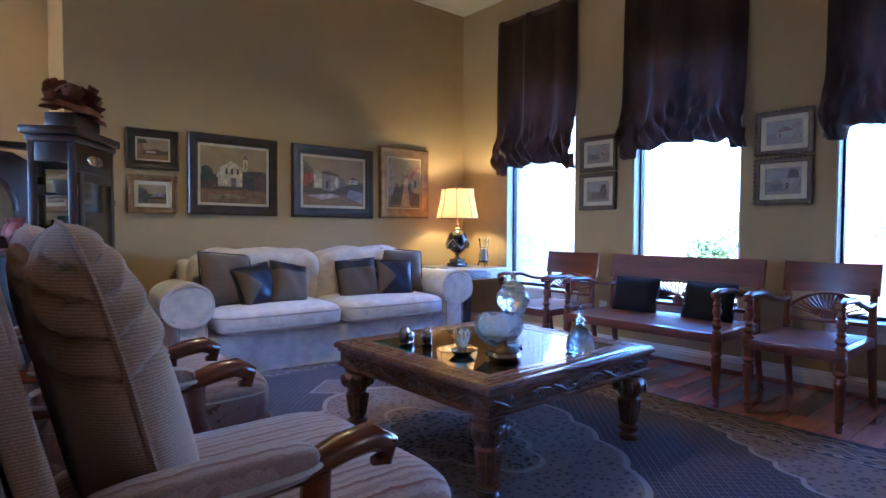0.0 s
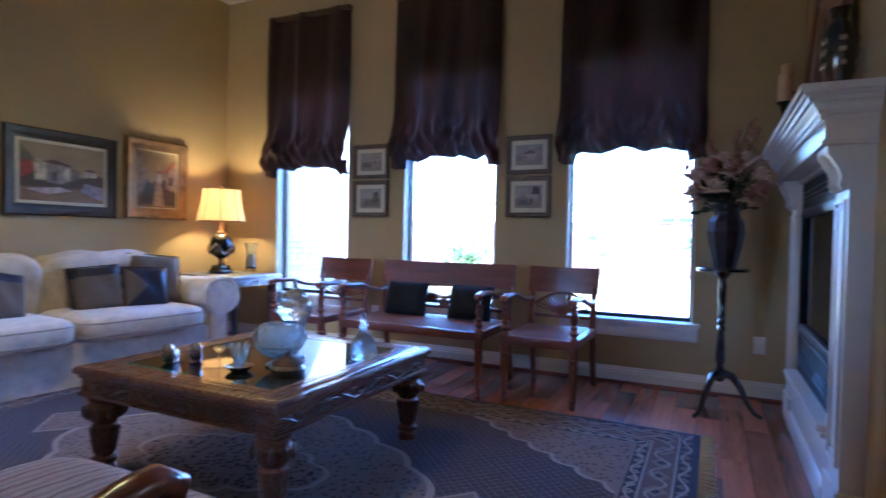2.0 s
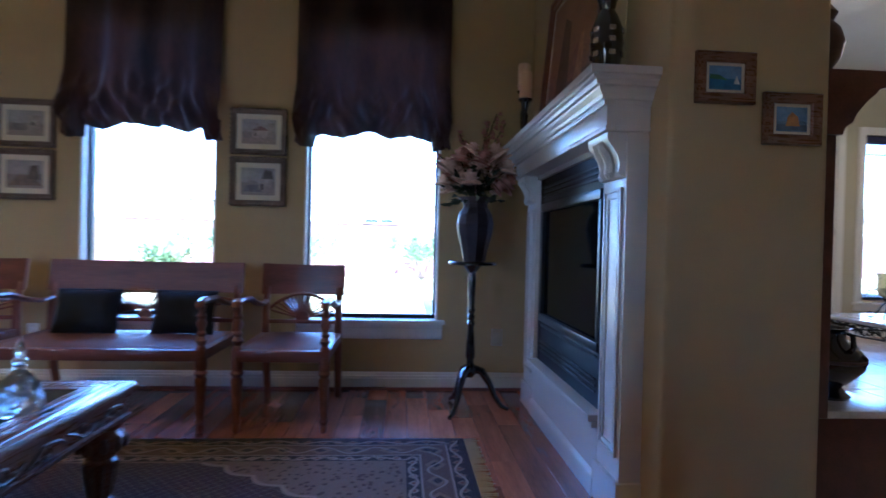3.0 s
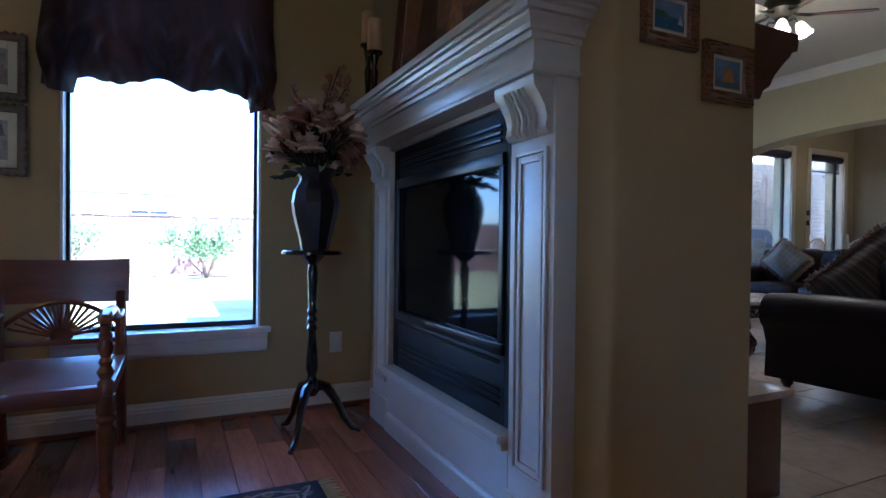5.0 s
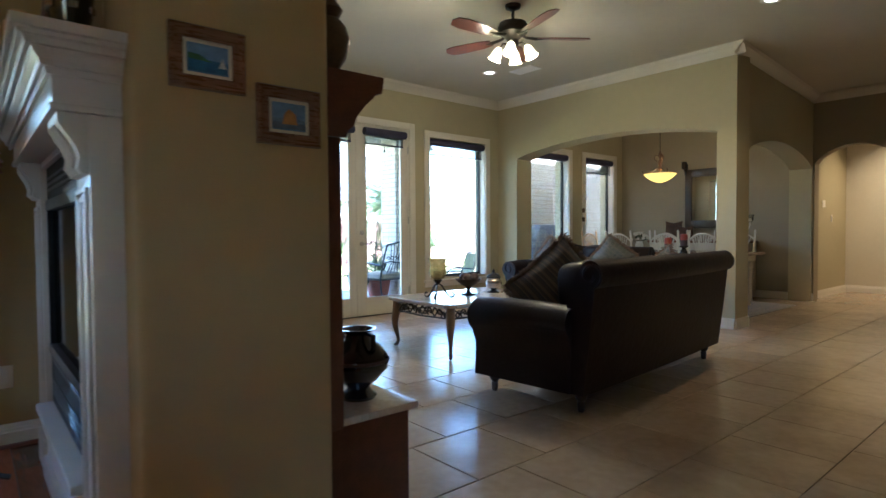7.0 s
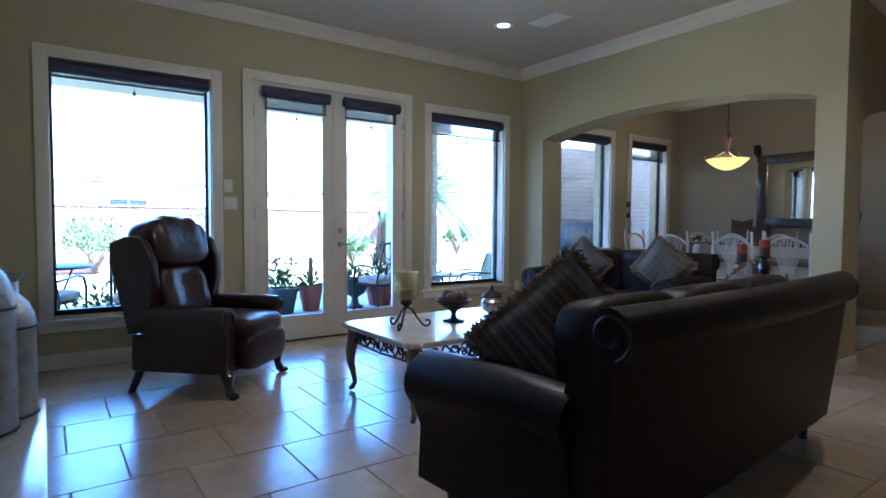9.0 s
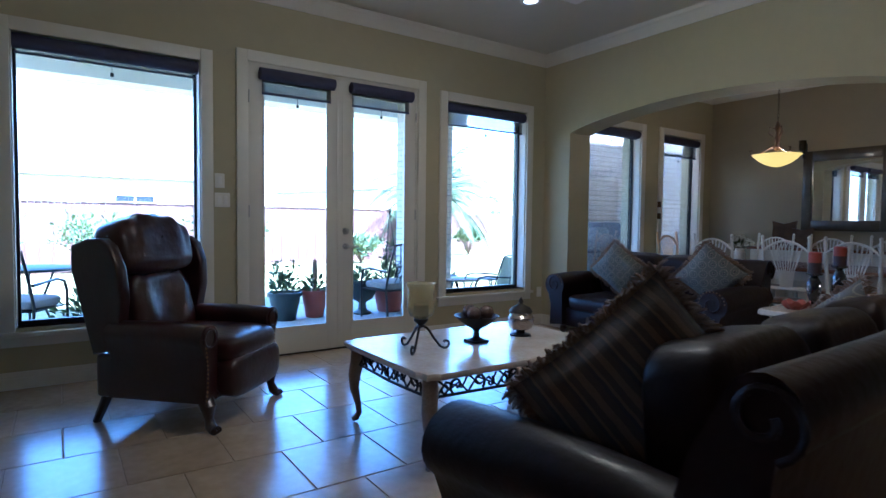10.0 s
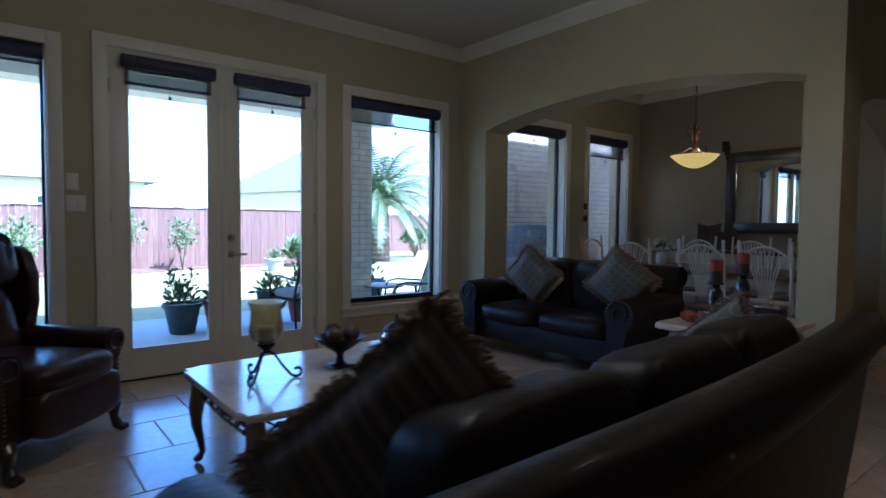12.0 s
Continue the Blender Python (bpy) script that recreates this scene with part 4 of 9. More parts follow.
pics = [("painting", 1.388, 1.750, 1.477, 1.776, 0.062, M["dark_frame"], SKY2, cove, "small oil painting of a cove in a wide black frame", False, 0.012),
        ("painting", 1.392, 1.731, 1.148, 1.434, 0.045, M["gilt"], SKY2, rocks, "small oil painting of a rocky shore in a beaded gilt frame", True, 0.028),
        ("painting", 1.814, 2.544, 1.147, 1.790, 0.075, M["dark_frame"], SKY1, church, "oil painting of a white church in a dark wood frame", False, 0.02),
        ("painting", 2.679, 3.526, 1.141, 1.790, 0.085, M["dark_frame"], SKY2, street, "oil painting of a village street in a dark wood frame", False, 0.024),
        ("painting", 3.602, 4.217, 1.147, 1.855, 0.095, M["gilt"], SKY1, alley, "oil painting of a village lane in a carved gilt frame", True, 0.012)]
for k, (nm, x0, x1, z0, z1, rail, fm, sk, shp, lab, carved, lin) in enumerate(pics):
    cm = painting_mat("canvas_%d" % k, sk, (0.07, 0.045, 0.022), (0.19, 0.11, 0.04), (0.38, 0.23, 0.13), 0.35, k + 1)
    framed(nm, x1 - x0, z1 - z0, rail, 0.035, fm, lin, cm, pose((x0 + x1) / 2, YN - 0.002, (z0 + z1) / 2, 0, 0.4 if k == 2 else 0), lab, "painting", "paintings on the living room wall", shp, carved)
sketch = [[([(0.05, 0.2), (0.5, 0.2), (0.5, 0.45), (0.2, 0.5)], (0.16, 0.14, 0.13)), (rect(0.55, 0.9, 0.2, 0.8), (0.30, 0.26, 0.22)), (rect(0.66, 0.74, 0.4, 0.55), DRK)],
          [([(0.05, 0.1), (0.95, 0.1), (0.7, 0.5), (0.3, 0.45)], (0.16, 0.12, 0.09)), ([(0.55, 0.35), (0.9, 0.3), (0.85, 0.85), (0.65, 0.8)], (0.10, 0.08, 0.06))],
          [(rect(0.30, 0.75, 0.25, 0.55), (0.36, 0.30, 0.26)), ([(0.26, 0.55), (0.80, 0.55), (0.55, 0.75)], (0.17, 0.09, 0.08)), (rect(0.78, 0.95, 0.2, 0.85), (0.3, 0.26, 0.22)), (rect(0.42, 0.47, 0.6, 0.86), (0.28, 0.22, 0.2)), (rect(0.36, 0.42, 0.3, 0.45), DRK)],
          [([(0.05, 0.12), (0.6, 0.12), (0.5, 0.4), (0.15, 0.35)], (0.13, 0.12, 0.13)), (rect(0.5, 0.92, 0.2, 0.6), (0.33, 0.28, 0.24)), ([(0.6, 0.6), (0.95, 0.6), (0.9, 0.9), (0.7, 0.95)], (0.10, 0.09, 0.07)), (rect(0.58, 0.66, 0.2, 0.42), DRK)]]
k = 0
for y0, y1 in ((3.09, 3.46), (1.628, 1.99)):
    for z0, z1 in ((1.549, 1.852), (1.212, 1.532)):
        cm = painting_mat("print_%d" % k, (0.34, 0.32, 0.30), (0.22, 0.19, 0.17), (0.25, 0.21, 0.18), (0.1, 0.09, 0.09), 0.35, k + 9)
        framed("framed_print", y1 - y0, z1 - z0, 0.036, 0.028, M["print_frame"], 0.035, cm, pose(XE - 0.002, (y0 + y1) / 2, (z0 + z1) / 2, 0, 0, -90), "small village print in a dull bronze beaded frame", "print", "prints between the windows", sketch[k], True)
        k += 1
sea = [[([(0.02, 0.05), (0.98, 0.05), (0.98, 0.45), (0.02, 0.5)], (0.03, 0.12, 0.25)), ([(0.02, 0.45), (0.6, 0.4), (0.3, 0.62), (0.02, 0.65)], (0.05, 0.14, 0.06)), ([(0.75, 0.25), (0.95, 0.25), (0.85, 0.6)], (0.5, 0.5, 0.48))],
       [([(0.02, 0.05), (0.98, 0.05), (0.98, 0.28), (0.02, 0.28)], (0.10, 0.14, 0.2)), ([(0.3, 0.22), (0.75, 0.22), (0.7, 0.6), (0.5, 0.8), (0.36, 0.6)], (0.42, 0.20, 0.05))]]
for k, (y0, y1, z0, z1) in enumerate(((-0.305, -0.101, 1.477, 1.648), (-0.539, -0.338, 1.348, 1.522))):
    cm = painting_mat("seascape_%d" % k, (0.16, 0.28, 0.5), (0.12, 0.2, 0.3), (0.08, 0.16, 0.3), (0.4, 0.45, 0.5), 0.3, k + 20)
    framed("small_painting", y1 - y0, z1 - z0, 0.036, 0.024, M["oak"], 0.010, cm, pose(2.733, (y0 + y1) / 2, (z0 + z1) / 2, 0, 0, -90), "small blue seascape in a brown wooden frame", "painting", "small seascapes on the wall end", sea[k])

# ---- fireplace ----
fp = thing("fireplace", "white painted fireplace surround with corbels and a black glass firebox", "fireplace")
YF = -0.02


def mantel_crown(bm, x0, x1, yf, prof):
    """Crown that runs along the front and returns to the wall at the near end; prof: (out, z)."""
    loops = []
    loops.append([(x1, yf + o, z) for o, z in prof])
    loops.append([(x0 - o, yf + o, z) for o, z in prof])
    loops.append([(x0 - o, YF, z) for o, z in prof])
    rings(bm, loops, cap=True)


for x0, x1 in ((2.88, 3.108), (4.222, 4.45)):
    bm = B()
    box(bm, x0, x1, YF, 0.06, 0, 1.405, 0.003)
    pl = part("pilaster", bm, M["mantel"], fp)
    bm = B()
    box(bm, x0 - 0.012, x1 + 0.012, YF, 0.075, 0, 0.15, 0.005)
    part("plinth_block", bm, M["mantel"], pl)
    for o, d in ((0.028, 0.010), (0.052, 0.007)):
        bm = B()
        for q in ((x0 + o, x0 + o + 0.014, 0.20 + o, 1.24 - o), (x1 - o - 0.014, x1 - o, 0.20 + o, 1.24 - o), (x0 + o + 0.014, x1 - o - 0.014, 0.20 + o, 0.214 + o), (x0 + o + 0.014, x1 - o - 0.014, 1.226 - o, 1.24 - o)):
            box(bm, q[0], q[1], 0.0595, 0.06 + d, q[2], q[3], 0.003)
        part("panel_moulding", bm, M["mantel"], pl)
    # carved corbel
    bm = B()
    prof = [(0.06, 1.245), (0.078, 1.248), (0.088, 1.262), (0.082, 1.29), (0.09, 1.32), (0.112, 1.355), (0.128, 1.375), (0.13, 1.405), (0.06, 1.405)]
    prism(bm, prof, 0, x0 + 0.01, x1 - 0.01)
    co = part("corbel", bm, M["mantel"], pl, "white acanthus-carved corbel")
    bm = B()
    xm = (x0 + x1) / 2
    for sg in (-1, 0, 1):
        for e in (0.0, 0.022):
            xa = xm + sg * (0.026 + e)
            tube(bm, [(xa, 0.08, 1.25), (xa + sg * 0.006, 0.090, 1.268), (xa + sg * 0.004, 0.088, 1.295), (xa, 0.096, 1.325), (xa - sg * 0.004, 0.115, 1.355), (xa, 0.130, 1.378)], [0.004, 0.011, 0.009, 0.012, 0.011, 0.005], 6)
            if sg == 0:
                break
    part("carving", bm, M["mantel"], co)
bm = B()
box(bm, 2.875, 4.455, YF, 0.14, 1.425, 1.51, 0.003)
box(bm, 2.868, 4.462, YF, 0.148, 1.405, 1.425, 0.006)
box(bm, 3.11, 4.22, YF, 0.055, 1.38, 1.405)
part("frieze", bm, M["mantel"], fp)
bm = B()
mantel_crown(bm, 2.878, 4.56, 0.142, [(0.0, 1.495), (0.010, 1.495), (0.012, 1.512), (0.022, 1.514), (0.026, 1.528), (0.040, 1.545), (0.042, 1.553), (0.054, 1.555), (0.058, 1.570), (0.070, 1.574), (0.072, 1.583), (0.084, 1.586), (0.086, 1.612), (0.0, 1.612)])
part("mantel_shelf", bm, M["mantel"], fp, smooth=20)
bm = B()
box(bm, 3.11, 4.22, YF, 0.06, 0.0, 0.27)
box(bm, 3.11, 4.22, YF, 0.085, 0.27, 0.295, 0.008)
box(bm, 3.11, 4.22, YF, 0.10, 0.295, 0.325, 0.008)
part("hearth_box", bm, M["mantel"], fp)
bm = B()
prism(bm, [(0.06, 0.0), (0.078, 0.0), (0.078, 0.07), (0.070, 0.085), (0.06, 0.09)], 0, 3.112, 4.218)
part("base_moulding", bm, M["mantel"], fp)
for xa, xb, za, zb in ((3.112, 3.175, 0.325, 1.40), (4.155, 4.218, 0.325, 1.40), (3.175, 4.155, 1.22, 1.40), (3.175, 4.155, 0.325, 0.56)):
    bm = B()
    box(bm, xa, xb, -0.4, 0.035, za, zb, 0.003)
    part("surround_panel", bm, M["firebox"], fp)
bm = B()
box(bm, 3.175, 4.155, 0.022, 0.05, 1.19, 1.235, 0.006)
box(bm, 3.175, 4.155, 0.022, 0.05, 0.56, 0.60, 0.006)
box(bm, 3.175, 3.205, 0.022, 0.046, 0.60, 1.19, 0.004)
box(bm, 4.125, 4.155, 0.022, 0.046, 0.60, 1.19, 0.004)
part("door_frame", bm, M["black"], fp)
bm = B()
box(bm, 3.205, 4.125, 0.018, 0.024, 0.60, 1.19)
part("glass_door", bm, M["fire_glass"], fp, smooth=None)
bm = B()
for z in (0.385, 0.41, 0.435, 0.530):
    box(bm, 3.2, 4.13, 0.036, 0.044, z, z + 0.014, 0.003, 1)
part("lower_grille", bm, M["black"], fp)
bm = B()
for z in (1.27, 1.295, 1.32):
    box(bm, 3.2, 4.13, 0.036, 0.044, z, z + 0.014, 0.003, 1)
part("upper_grille", bm, M["black"], fp)

# mantel ornaments
v = thing("vase", "glossy black bottle vase with inlaid panels on the mantel", "vase")
v.location = (3.09, 0.07, 1.612)
v.scale = (0.72, 0.72, 0.85)
bm = B()
lathe(bm, [(0.055, 0.0), (0.06, 0.006), (0.062, 0.015), (0.045, 0.03), (0.05, 0.05), (0.078, 0.12), (0.088, 0.2), (0.085, 0.27), (0.06, 0.33), (0.04, 0.36), (0.05, 0.40), (0.058, 0.41), (0.05, 0.405), (0.035, 0.37)], seg=24)
part("body", bm, M["gloss_black"], v)
bm = B()
for k in range(6):
    a = k * math.pi / 3
    for z in (0.15, 0.21, 0.26):
        box(bm, -0.018, 0.018, -0.004, 0.004, z - 0.012, z + 0.012, 0.002, 1, pose(0.086 * math.cos(a), 0.086 * math.sin(a), 0, 0, 0, math.degrees(a) + 90))
tagged(part("inlay", bm, M["silver"], v), kind="stuff")
for k, (x, y, h, s) in enumerate(((4.235, 0.14, 0.25, 0.16), (4.43, 0.11, 0.35, 0.17))):
    t = thing("candle_holder", "black turned candle holder with a thick ivory candle", "candle", "candles on the mantel")
    t.location = (x, y, 1.612)
    bm = B()
    lathe(bm, [(0.04, 0), (0.042, 0.008), (0.03, 0.015), (0.015, 0.03), (0.022, 0.045), (0.012, 0.06), (0.02, h * 0.6), (0.011, h * 0.7), (0.024, h - 0.02), (0.042, h - 0.008), (0.042, h)], seg=18)
    part("stand", bm, M["gloss_black"], t)
    bm = B()
    lathe(bm, [(0.033, h), (0.036, h + 0.004), (0.036, h + s - 0.006), (0.03, h + s), (0.012, h + s - 0.006), (0.002, h + s - 0.008)], seg=18)
    part("candle", bm, M["candle"], t)
framed("mantel_painting", 0.95, 0.8, 0.07, 0.035, M["redwood"], 0.01, painting_mat("mantel_canvas", (0.3, 0.14, 0.06), (0.25, 0.10, 0.05), (0.12, 0.06, 0.03), (0.4, 0.2, 0.1), 0.3, 31), pose(3.72, 0.012, 2.012, -5, 0, 180), "large reddish painting in a brown frame leaning on the mantel", "painting", "", [([(0.2, 0.1), (0.5, 0.1), (0.45, 0.7), (0.3, 0.8)], (0.10, 0.04, 0.02)), ([(0.6, 0.1), (0.8, 0.1), (0.75, 0.6)], (0.4, 0.2, 0.08))])

# ---- pedestal with flowers ----
ped = thing("plant_stand", "black turned pedestal stand on three curved feet", "stand")
ped.location = (4.255, 0.43, 0)
bm = B()
lathe(bm, [(0.14, 0.868), (0.146, 0.872), (0.146, 0.884), (0.14, 0.89)], seg=28)
part("tabletop", bm, M["gloss_black"], ped)
bm = B()
lathe(bm, [(0.02, 0.20), (0.035, 0.22), (0.04, 0.25), (0.024, 0.28), (0.02, 0.30), (0.03, 0.33), (0.024, 0.42), (0.017, 0.50), (0.026, 0.52), (0.017, 0.54), (0.026, 0.56), (0.017, 0.58), (0.026, 0.60), (0.018, 0.62), (0.022, 0.70), (0.026, 0.78), (0.02, 0.82), (0.04, 0.845), (0.06, 0.868)], seg=16)
part("column", bm, M["gloss_black"], ped)
for k in range(3):
    a = radians(25 + 120 * k)
    bm = B()
    pts = [(0.02, 0.25), (0.07, 0.235), (0.115, 0.17), (0.15, 0.09), (0.19, 0.03), (0.235, 0.012)]
    tube(bm, [(r * math.cos(a), r * math.sin(a), z) for r, z in pts], [0.026, 0.024, 0.02, 0.016, 0.014, 0.012], 8)
    part("leg", bm, M["gloss_black"], ped)
vase = thing("flower_vase", "dark faceted vase with a wide rim on the pedestal stand", "vase")
vase.location = (4.255, 0.42, 0.89)
bm = B()
lathe(bm, [(0.062, 0.0), (0.068, 0.01), (0.075, 0.05), (0.105, 0.17), (0.112, 0.22), (0.10, 0.28), (0.075, 0.32), (0.072, 0.34), (0.098, 0.375), (0.11, 0.38), (0.10, 0.37), (0.068, 0.34)], seg=10)
part("body", bm, M["vase"], vase, smooth=15)


def rose(bm, c, r, rng):
    """A bloom of cupped petals in three whorls."""
    c = Vector(c)
    ax = Matrix.Rotation(rng.uniform(-0.9, 0.9), 4, "X") @ Matrix.Rotation(rng.uniform(0, 6.28), 4, "Z")
    for w, (n, rr, hh) in enumerate(((4, 0.30, 0.95), (5, 0.58, 0.85), (6, 0.82, 0.62), (7, 1.0, 0.32))):
        for k in range(n):
            a0 = 2 * math.pi * k / n + w
            da = math.pi / n * 1.7
            rows = []
            for v in range(4):
                row = []
                for u in range(4):
                    a = a0 + (u / 3 - 0.5) * 2 * da * (0.5 + 0.5 * math.sin(math.pi * (0.25 + v / 6)))
                    q = v / 3
                    rad = r * rr * (0.15 + 0.85 * q ** 0.7)
                    z = r * (hh * q * 1.2 - 0.30 * w * q ** 4 * 0.5 - 0.2)
                    row.append(bm.verts.new(c + ax @ Vector((rad * math.cos(a), rad * math.sin(a), z))))
                rows.append(row)
            for v in range(3):
                for u in range(3):
                    bm.faces.new((rows[v][u], rows[v][u + 1], rows[v + 1][u + 1], rows[v + 1][u]))


def leaf_card(bm, p, d, ln, wd, rng):
    """One folded pointed leaf."""
    p, d = Vector(p), Vector(d).normalized()
    s = d.cross(Vector((rng.uniform(-1, 1), rng.uniform(-1, 1), rng.uniform(-1, 1)))).normalized()
    up = s.cross(d)
    a, b, c, e = p, p + d * ln * 0.45 + s * wd + up * wd * 0.4, p + d * ln - up * ln * 0.15, p + d * ln * 0.45 - s * wd + up * wd * 0.4
    mid = p + d * ln * 0.45
    va = [bm.verts.new(q) for q in (a, b, c, e, mid)]
    bm.faces.new((va[0], va[1], va[4]))
    bm.faces.new((va[1], va[2], va[4]))
    bm.faces.new((va[2], va[3], va[4]))
    bm.faces.new((va[3], va[0], va[4]))


bq = thing("flower_bouquet", "silk bouquet of peach roses and dusky sprays", "flowers")
bq.location = (4.255, 0.42, 1.26)
rg = random.Random(8)
heads = []
bm_r, bm_d, bm_l, bm_s = B(), B(), B(), B()
for k in range(40):
    a, el = rg.uniform(0, 6.28), rg.uniform(0.1, 1.2)
    r = rg.uniform(0.12, 0.24)
    h = Vector((r * math.cos(a) * math.cos(el) * 0.85, r * math.sin(a) * math.cos(el) * 1.05, 0.03 + 0.30 * math.sin(el) * rg.uniform(0.6, 1.0)))
    heads.append(h)
    rose(bm_r if k % 4 else bm_d, h, rg.uniform(0.050, 0.076), rg)
    tube(bm_s, [(0, 0, -0.05), tuple(h * 0.5 + Vector((0, 0, 0.02))), tuple(h)], 0.003, 5)
for (dx, dy, dz) in ((0.03, -0.12, 0.52), (0.0, -0.17, 0.46), (0.05, 0.1, 0.40), (-0.06, -0.06, 0.44), (0.0, 0.22, 0.25)):
    tube(bm_s, [(0, 0, -0.05), (dx * 0.4, dy * 0.4, dz * 0.6), (dx, dy, dz)], 0.003, 5)
    for j in range(9):
        q = 0.55 + 0.45 * j / 8
        rose(bm_d, (dx * q + rg.uniform(-0.02, 0.02), dy * q + rg.uniform(-0.025, 0.025), dz * q), rg.uniform(0.014, 0.024), rg)
for k in range(70):
    a, el = rg.uniform(0, 6.28), rg.uniform(-0.35, 1.0)
    d = Vector((math.cos(a) * math.cos(el), math.sin(a) * math.cos(el), math.sin(el)))
    leaf_card(bm_l, d * rg.uniform(0.05, 0.18) + Vector((0, 0, 0.02)), d, rg.uniform(0.05, 0.10), rg.uniform(0.012, 0.022), rg)
part("stem", bm_s, M["leaf"], bq)
part("rose", bm_r, M["petal"], bq, "peach silk roses")
part("spray", bm_d, M["petal_d"], bq, "dusky red flower sprays")
part("leaf", bm_l, M["leaf"], bq, "dark green silk leaves")

# ---- rug ----


def rug_mat():
    m, nt, p = node_mat("persian_rug")
    tc = nt.nodes.new("ShaderNodeTexCoord")
    sep = nt.nodes.new("ShaderNodeSeparateXYZ")
    nt.links.new(tc.outputs["Object"], sep.inputs[0])
    x, y = mth(nt, "ABSOLUTE", sep.outputs[0]), mth(nt, "ABSOLUTE", sep.outputs[1])
    HX, HY = 1.42, 1.94
    ex, ey = mth(nt, "SUBTRACT", HX, x), mth(nt, "SUBTRACT", HY, y)
    edge = mth(nt, "MINIMUM", ex, ey)

    def band(v, lo, hi):
        return mth(nt, "MULTIPLY", mth(nt, "GREATER_THAN", v, lo), mth(nt, "LESS_THAN", v, hi))
    navy, tan, cream, rust, brown = (0.030, 0.024, 0.042), (0.40, 0.29, 0.22), (0.64, 0.53, 0.44), (0.26, 0.09, 0.06), (0.16, 0.10, 0.082)
    # field: a fine diamond lattice of small flowers
    s = 42.0
    u, v = mth(nt, "MULTIPLY", mth(nt, "ADD", sep.outputs[0], sep.outputs[1]), s), mth(nt, "MULTIPLY", mth(nt, "SUBTRACT", sep.outputs[0], sep.outputs[1]), s)
    fu, fv = mth(nt, "ABSOLUTE", mth(nt, "SUBTRACT", mth(nt, "FRACT", mth(nt, "MULTIPLY", u, 0.5)), 0.5)), mth(nt, "ABSOLUTE", mth(nt, "SUBTRACT", mth(nt, "FRACT", mth(nt, "MULTIPLY", v, 0.5)), 0.5))
    lat = mth(nt, "LESS_THAN", mth(nt, "MINIMUM", fu, fv), 0.07)
    dot = mth(nt, "GREATER_THAN", mth(nt, "ADD", fu, fv), 0.80)
    nz = nd(nt, "ShaderNodeTexNoise", Scale=30.0, Detail=3.0)
    nt.links.new(tc.outputs["Object"], nz.inputs["Vector"])
    fld = mixc(nt, mth(nt, "MULTIPLY", lat, 0.75), navy, tan)
    fld = mixc(nt, mth(nt, "MULTIPLY", dot, 0.8), fld, rust)
    vo = nd(nt, "ShaderNodeTexVoronoi", Scale=30.0)
    nt.links.new(tc.outputs["Object"], vo.inputs["Vector"])
    # medallion: nested lobed shapes
    ang = mth(nt, "ARCTAN2", sep.outputs[1], sep.outputs[0])
    lob = mth(nt, "MULTIPLY", mth(nt, "ABSOLUTE", mth(nt, "SINE", mth(nt, "MULTIPLY", ang, 8.0))), 0.05)
    rad = mth(nt, "SQRT", mth(nt, "ADD", mth(nt, "POWER", mth(nt, "DIVIDE", x, 0.72), 2.0), mth(nt, "POWER", mth(nt, "DIVIDE", y, 0.98), 2.0)))
    rad = mth(nt, "SUBTRACT", mth(nt, "ADD", rad, mth(nt, "MULTIPLY", mth(nt, "ABSOLUTE", mth(nt, "SINE", mth(nt, "MULTIPLY", ang, 2.0))), 0.16)), lob)
    med = mixc(nt, mth(nt, "GREATER_THAN", vo.outputs["Distance"], 0.33), brown, tan)
    col = mixc(nt, mth(nt, "LESS_THAN", rad, 1.0), fld, med)
    col = mixc(nt, band(rad, 0.985, 1.02), col, cream)
    col = mixc(nt, band(rad, 0.50, 0.53), col, cream)
    col = mixc(nt, mth(nt, "LESS_THAN", rad, 0.50), col, mixc(nt, mth(nt, "GREATER_THAN", vo.outputs["Distance"], 0.4), (0.06, 0.038, 0.038), tan))
    # pendants on the long axis and corner pieces
    pd = mth(nt, "ADD", mth(nt, "DIVIDE", x, 0.22), mth(nt, "DIVIDE", mth(nt, "ABSOLUTE", mth(nt, "SUBTRACT", y, 1.12)), 0.20))
    col = mixc(nt, mth(nt, "LESS_THAN", pd, 1.0), col, med)
    col = mixc(nt, band(pd, 0.94, 1.04), col, cream)
    cx, cy = mth(nt, "SUBTRACT", 1.10, x), mth(nt, "SUBTRACT", 1.62, y)
    cr = mth(nt, "SUBTRACT", mth(nt, "ADD", mth(nt, "DIVIDE", cx, 0.62), mth(nt, "DIVIDE", cy, 0.86)), mth(nt, "MULTIPLY", mth(nt, "ABSOLUTE", mth(nt, "SINE", mth(nt, "MULTIPLY", mth(nt, "SUBTRACT", cx, cy), 13.0))), 0.07))
    col = mixc(nt, mth(nt, "LESS_THAN", cr, 0.9), col, med)
    col = mixc(nt, band(cr, 0.88, 0.925), col, cream)
    # borders
    al = nt.nodes.new("ShaderNodeMix")
    al.data_type = "FLOAT"
    nt.links.new(mth(nt, "LESS_THAN", ex, ey), al.inputs[0])
    nt.links.new(sep.outputs[0], al.inputs[2])
    nt.links.new(sep.outputs[1], al.inputs[3])
    along = al.outputs[0]
    wav = mth(nt, "SINE", mth(nt, "MULTIPLY", along, 26.0))

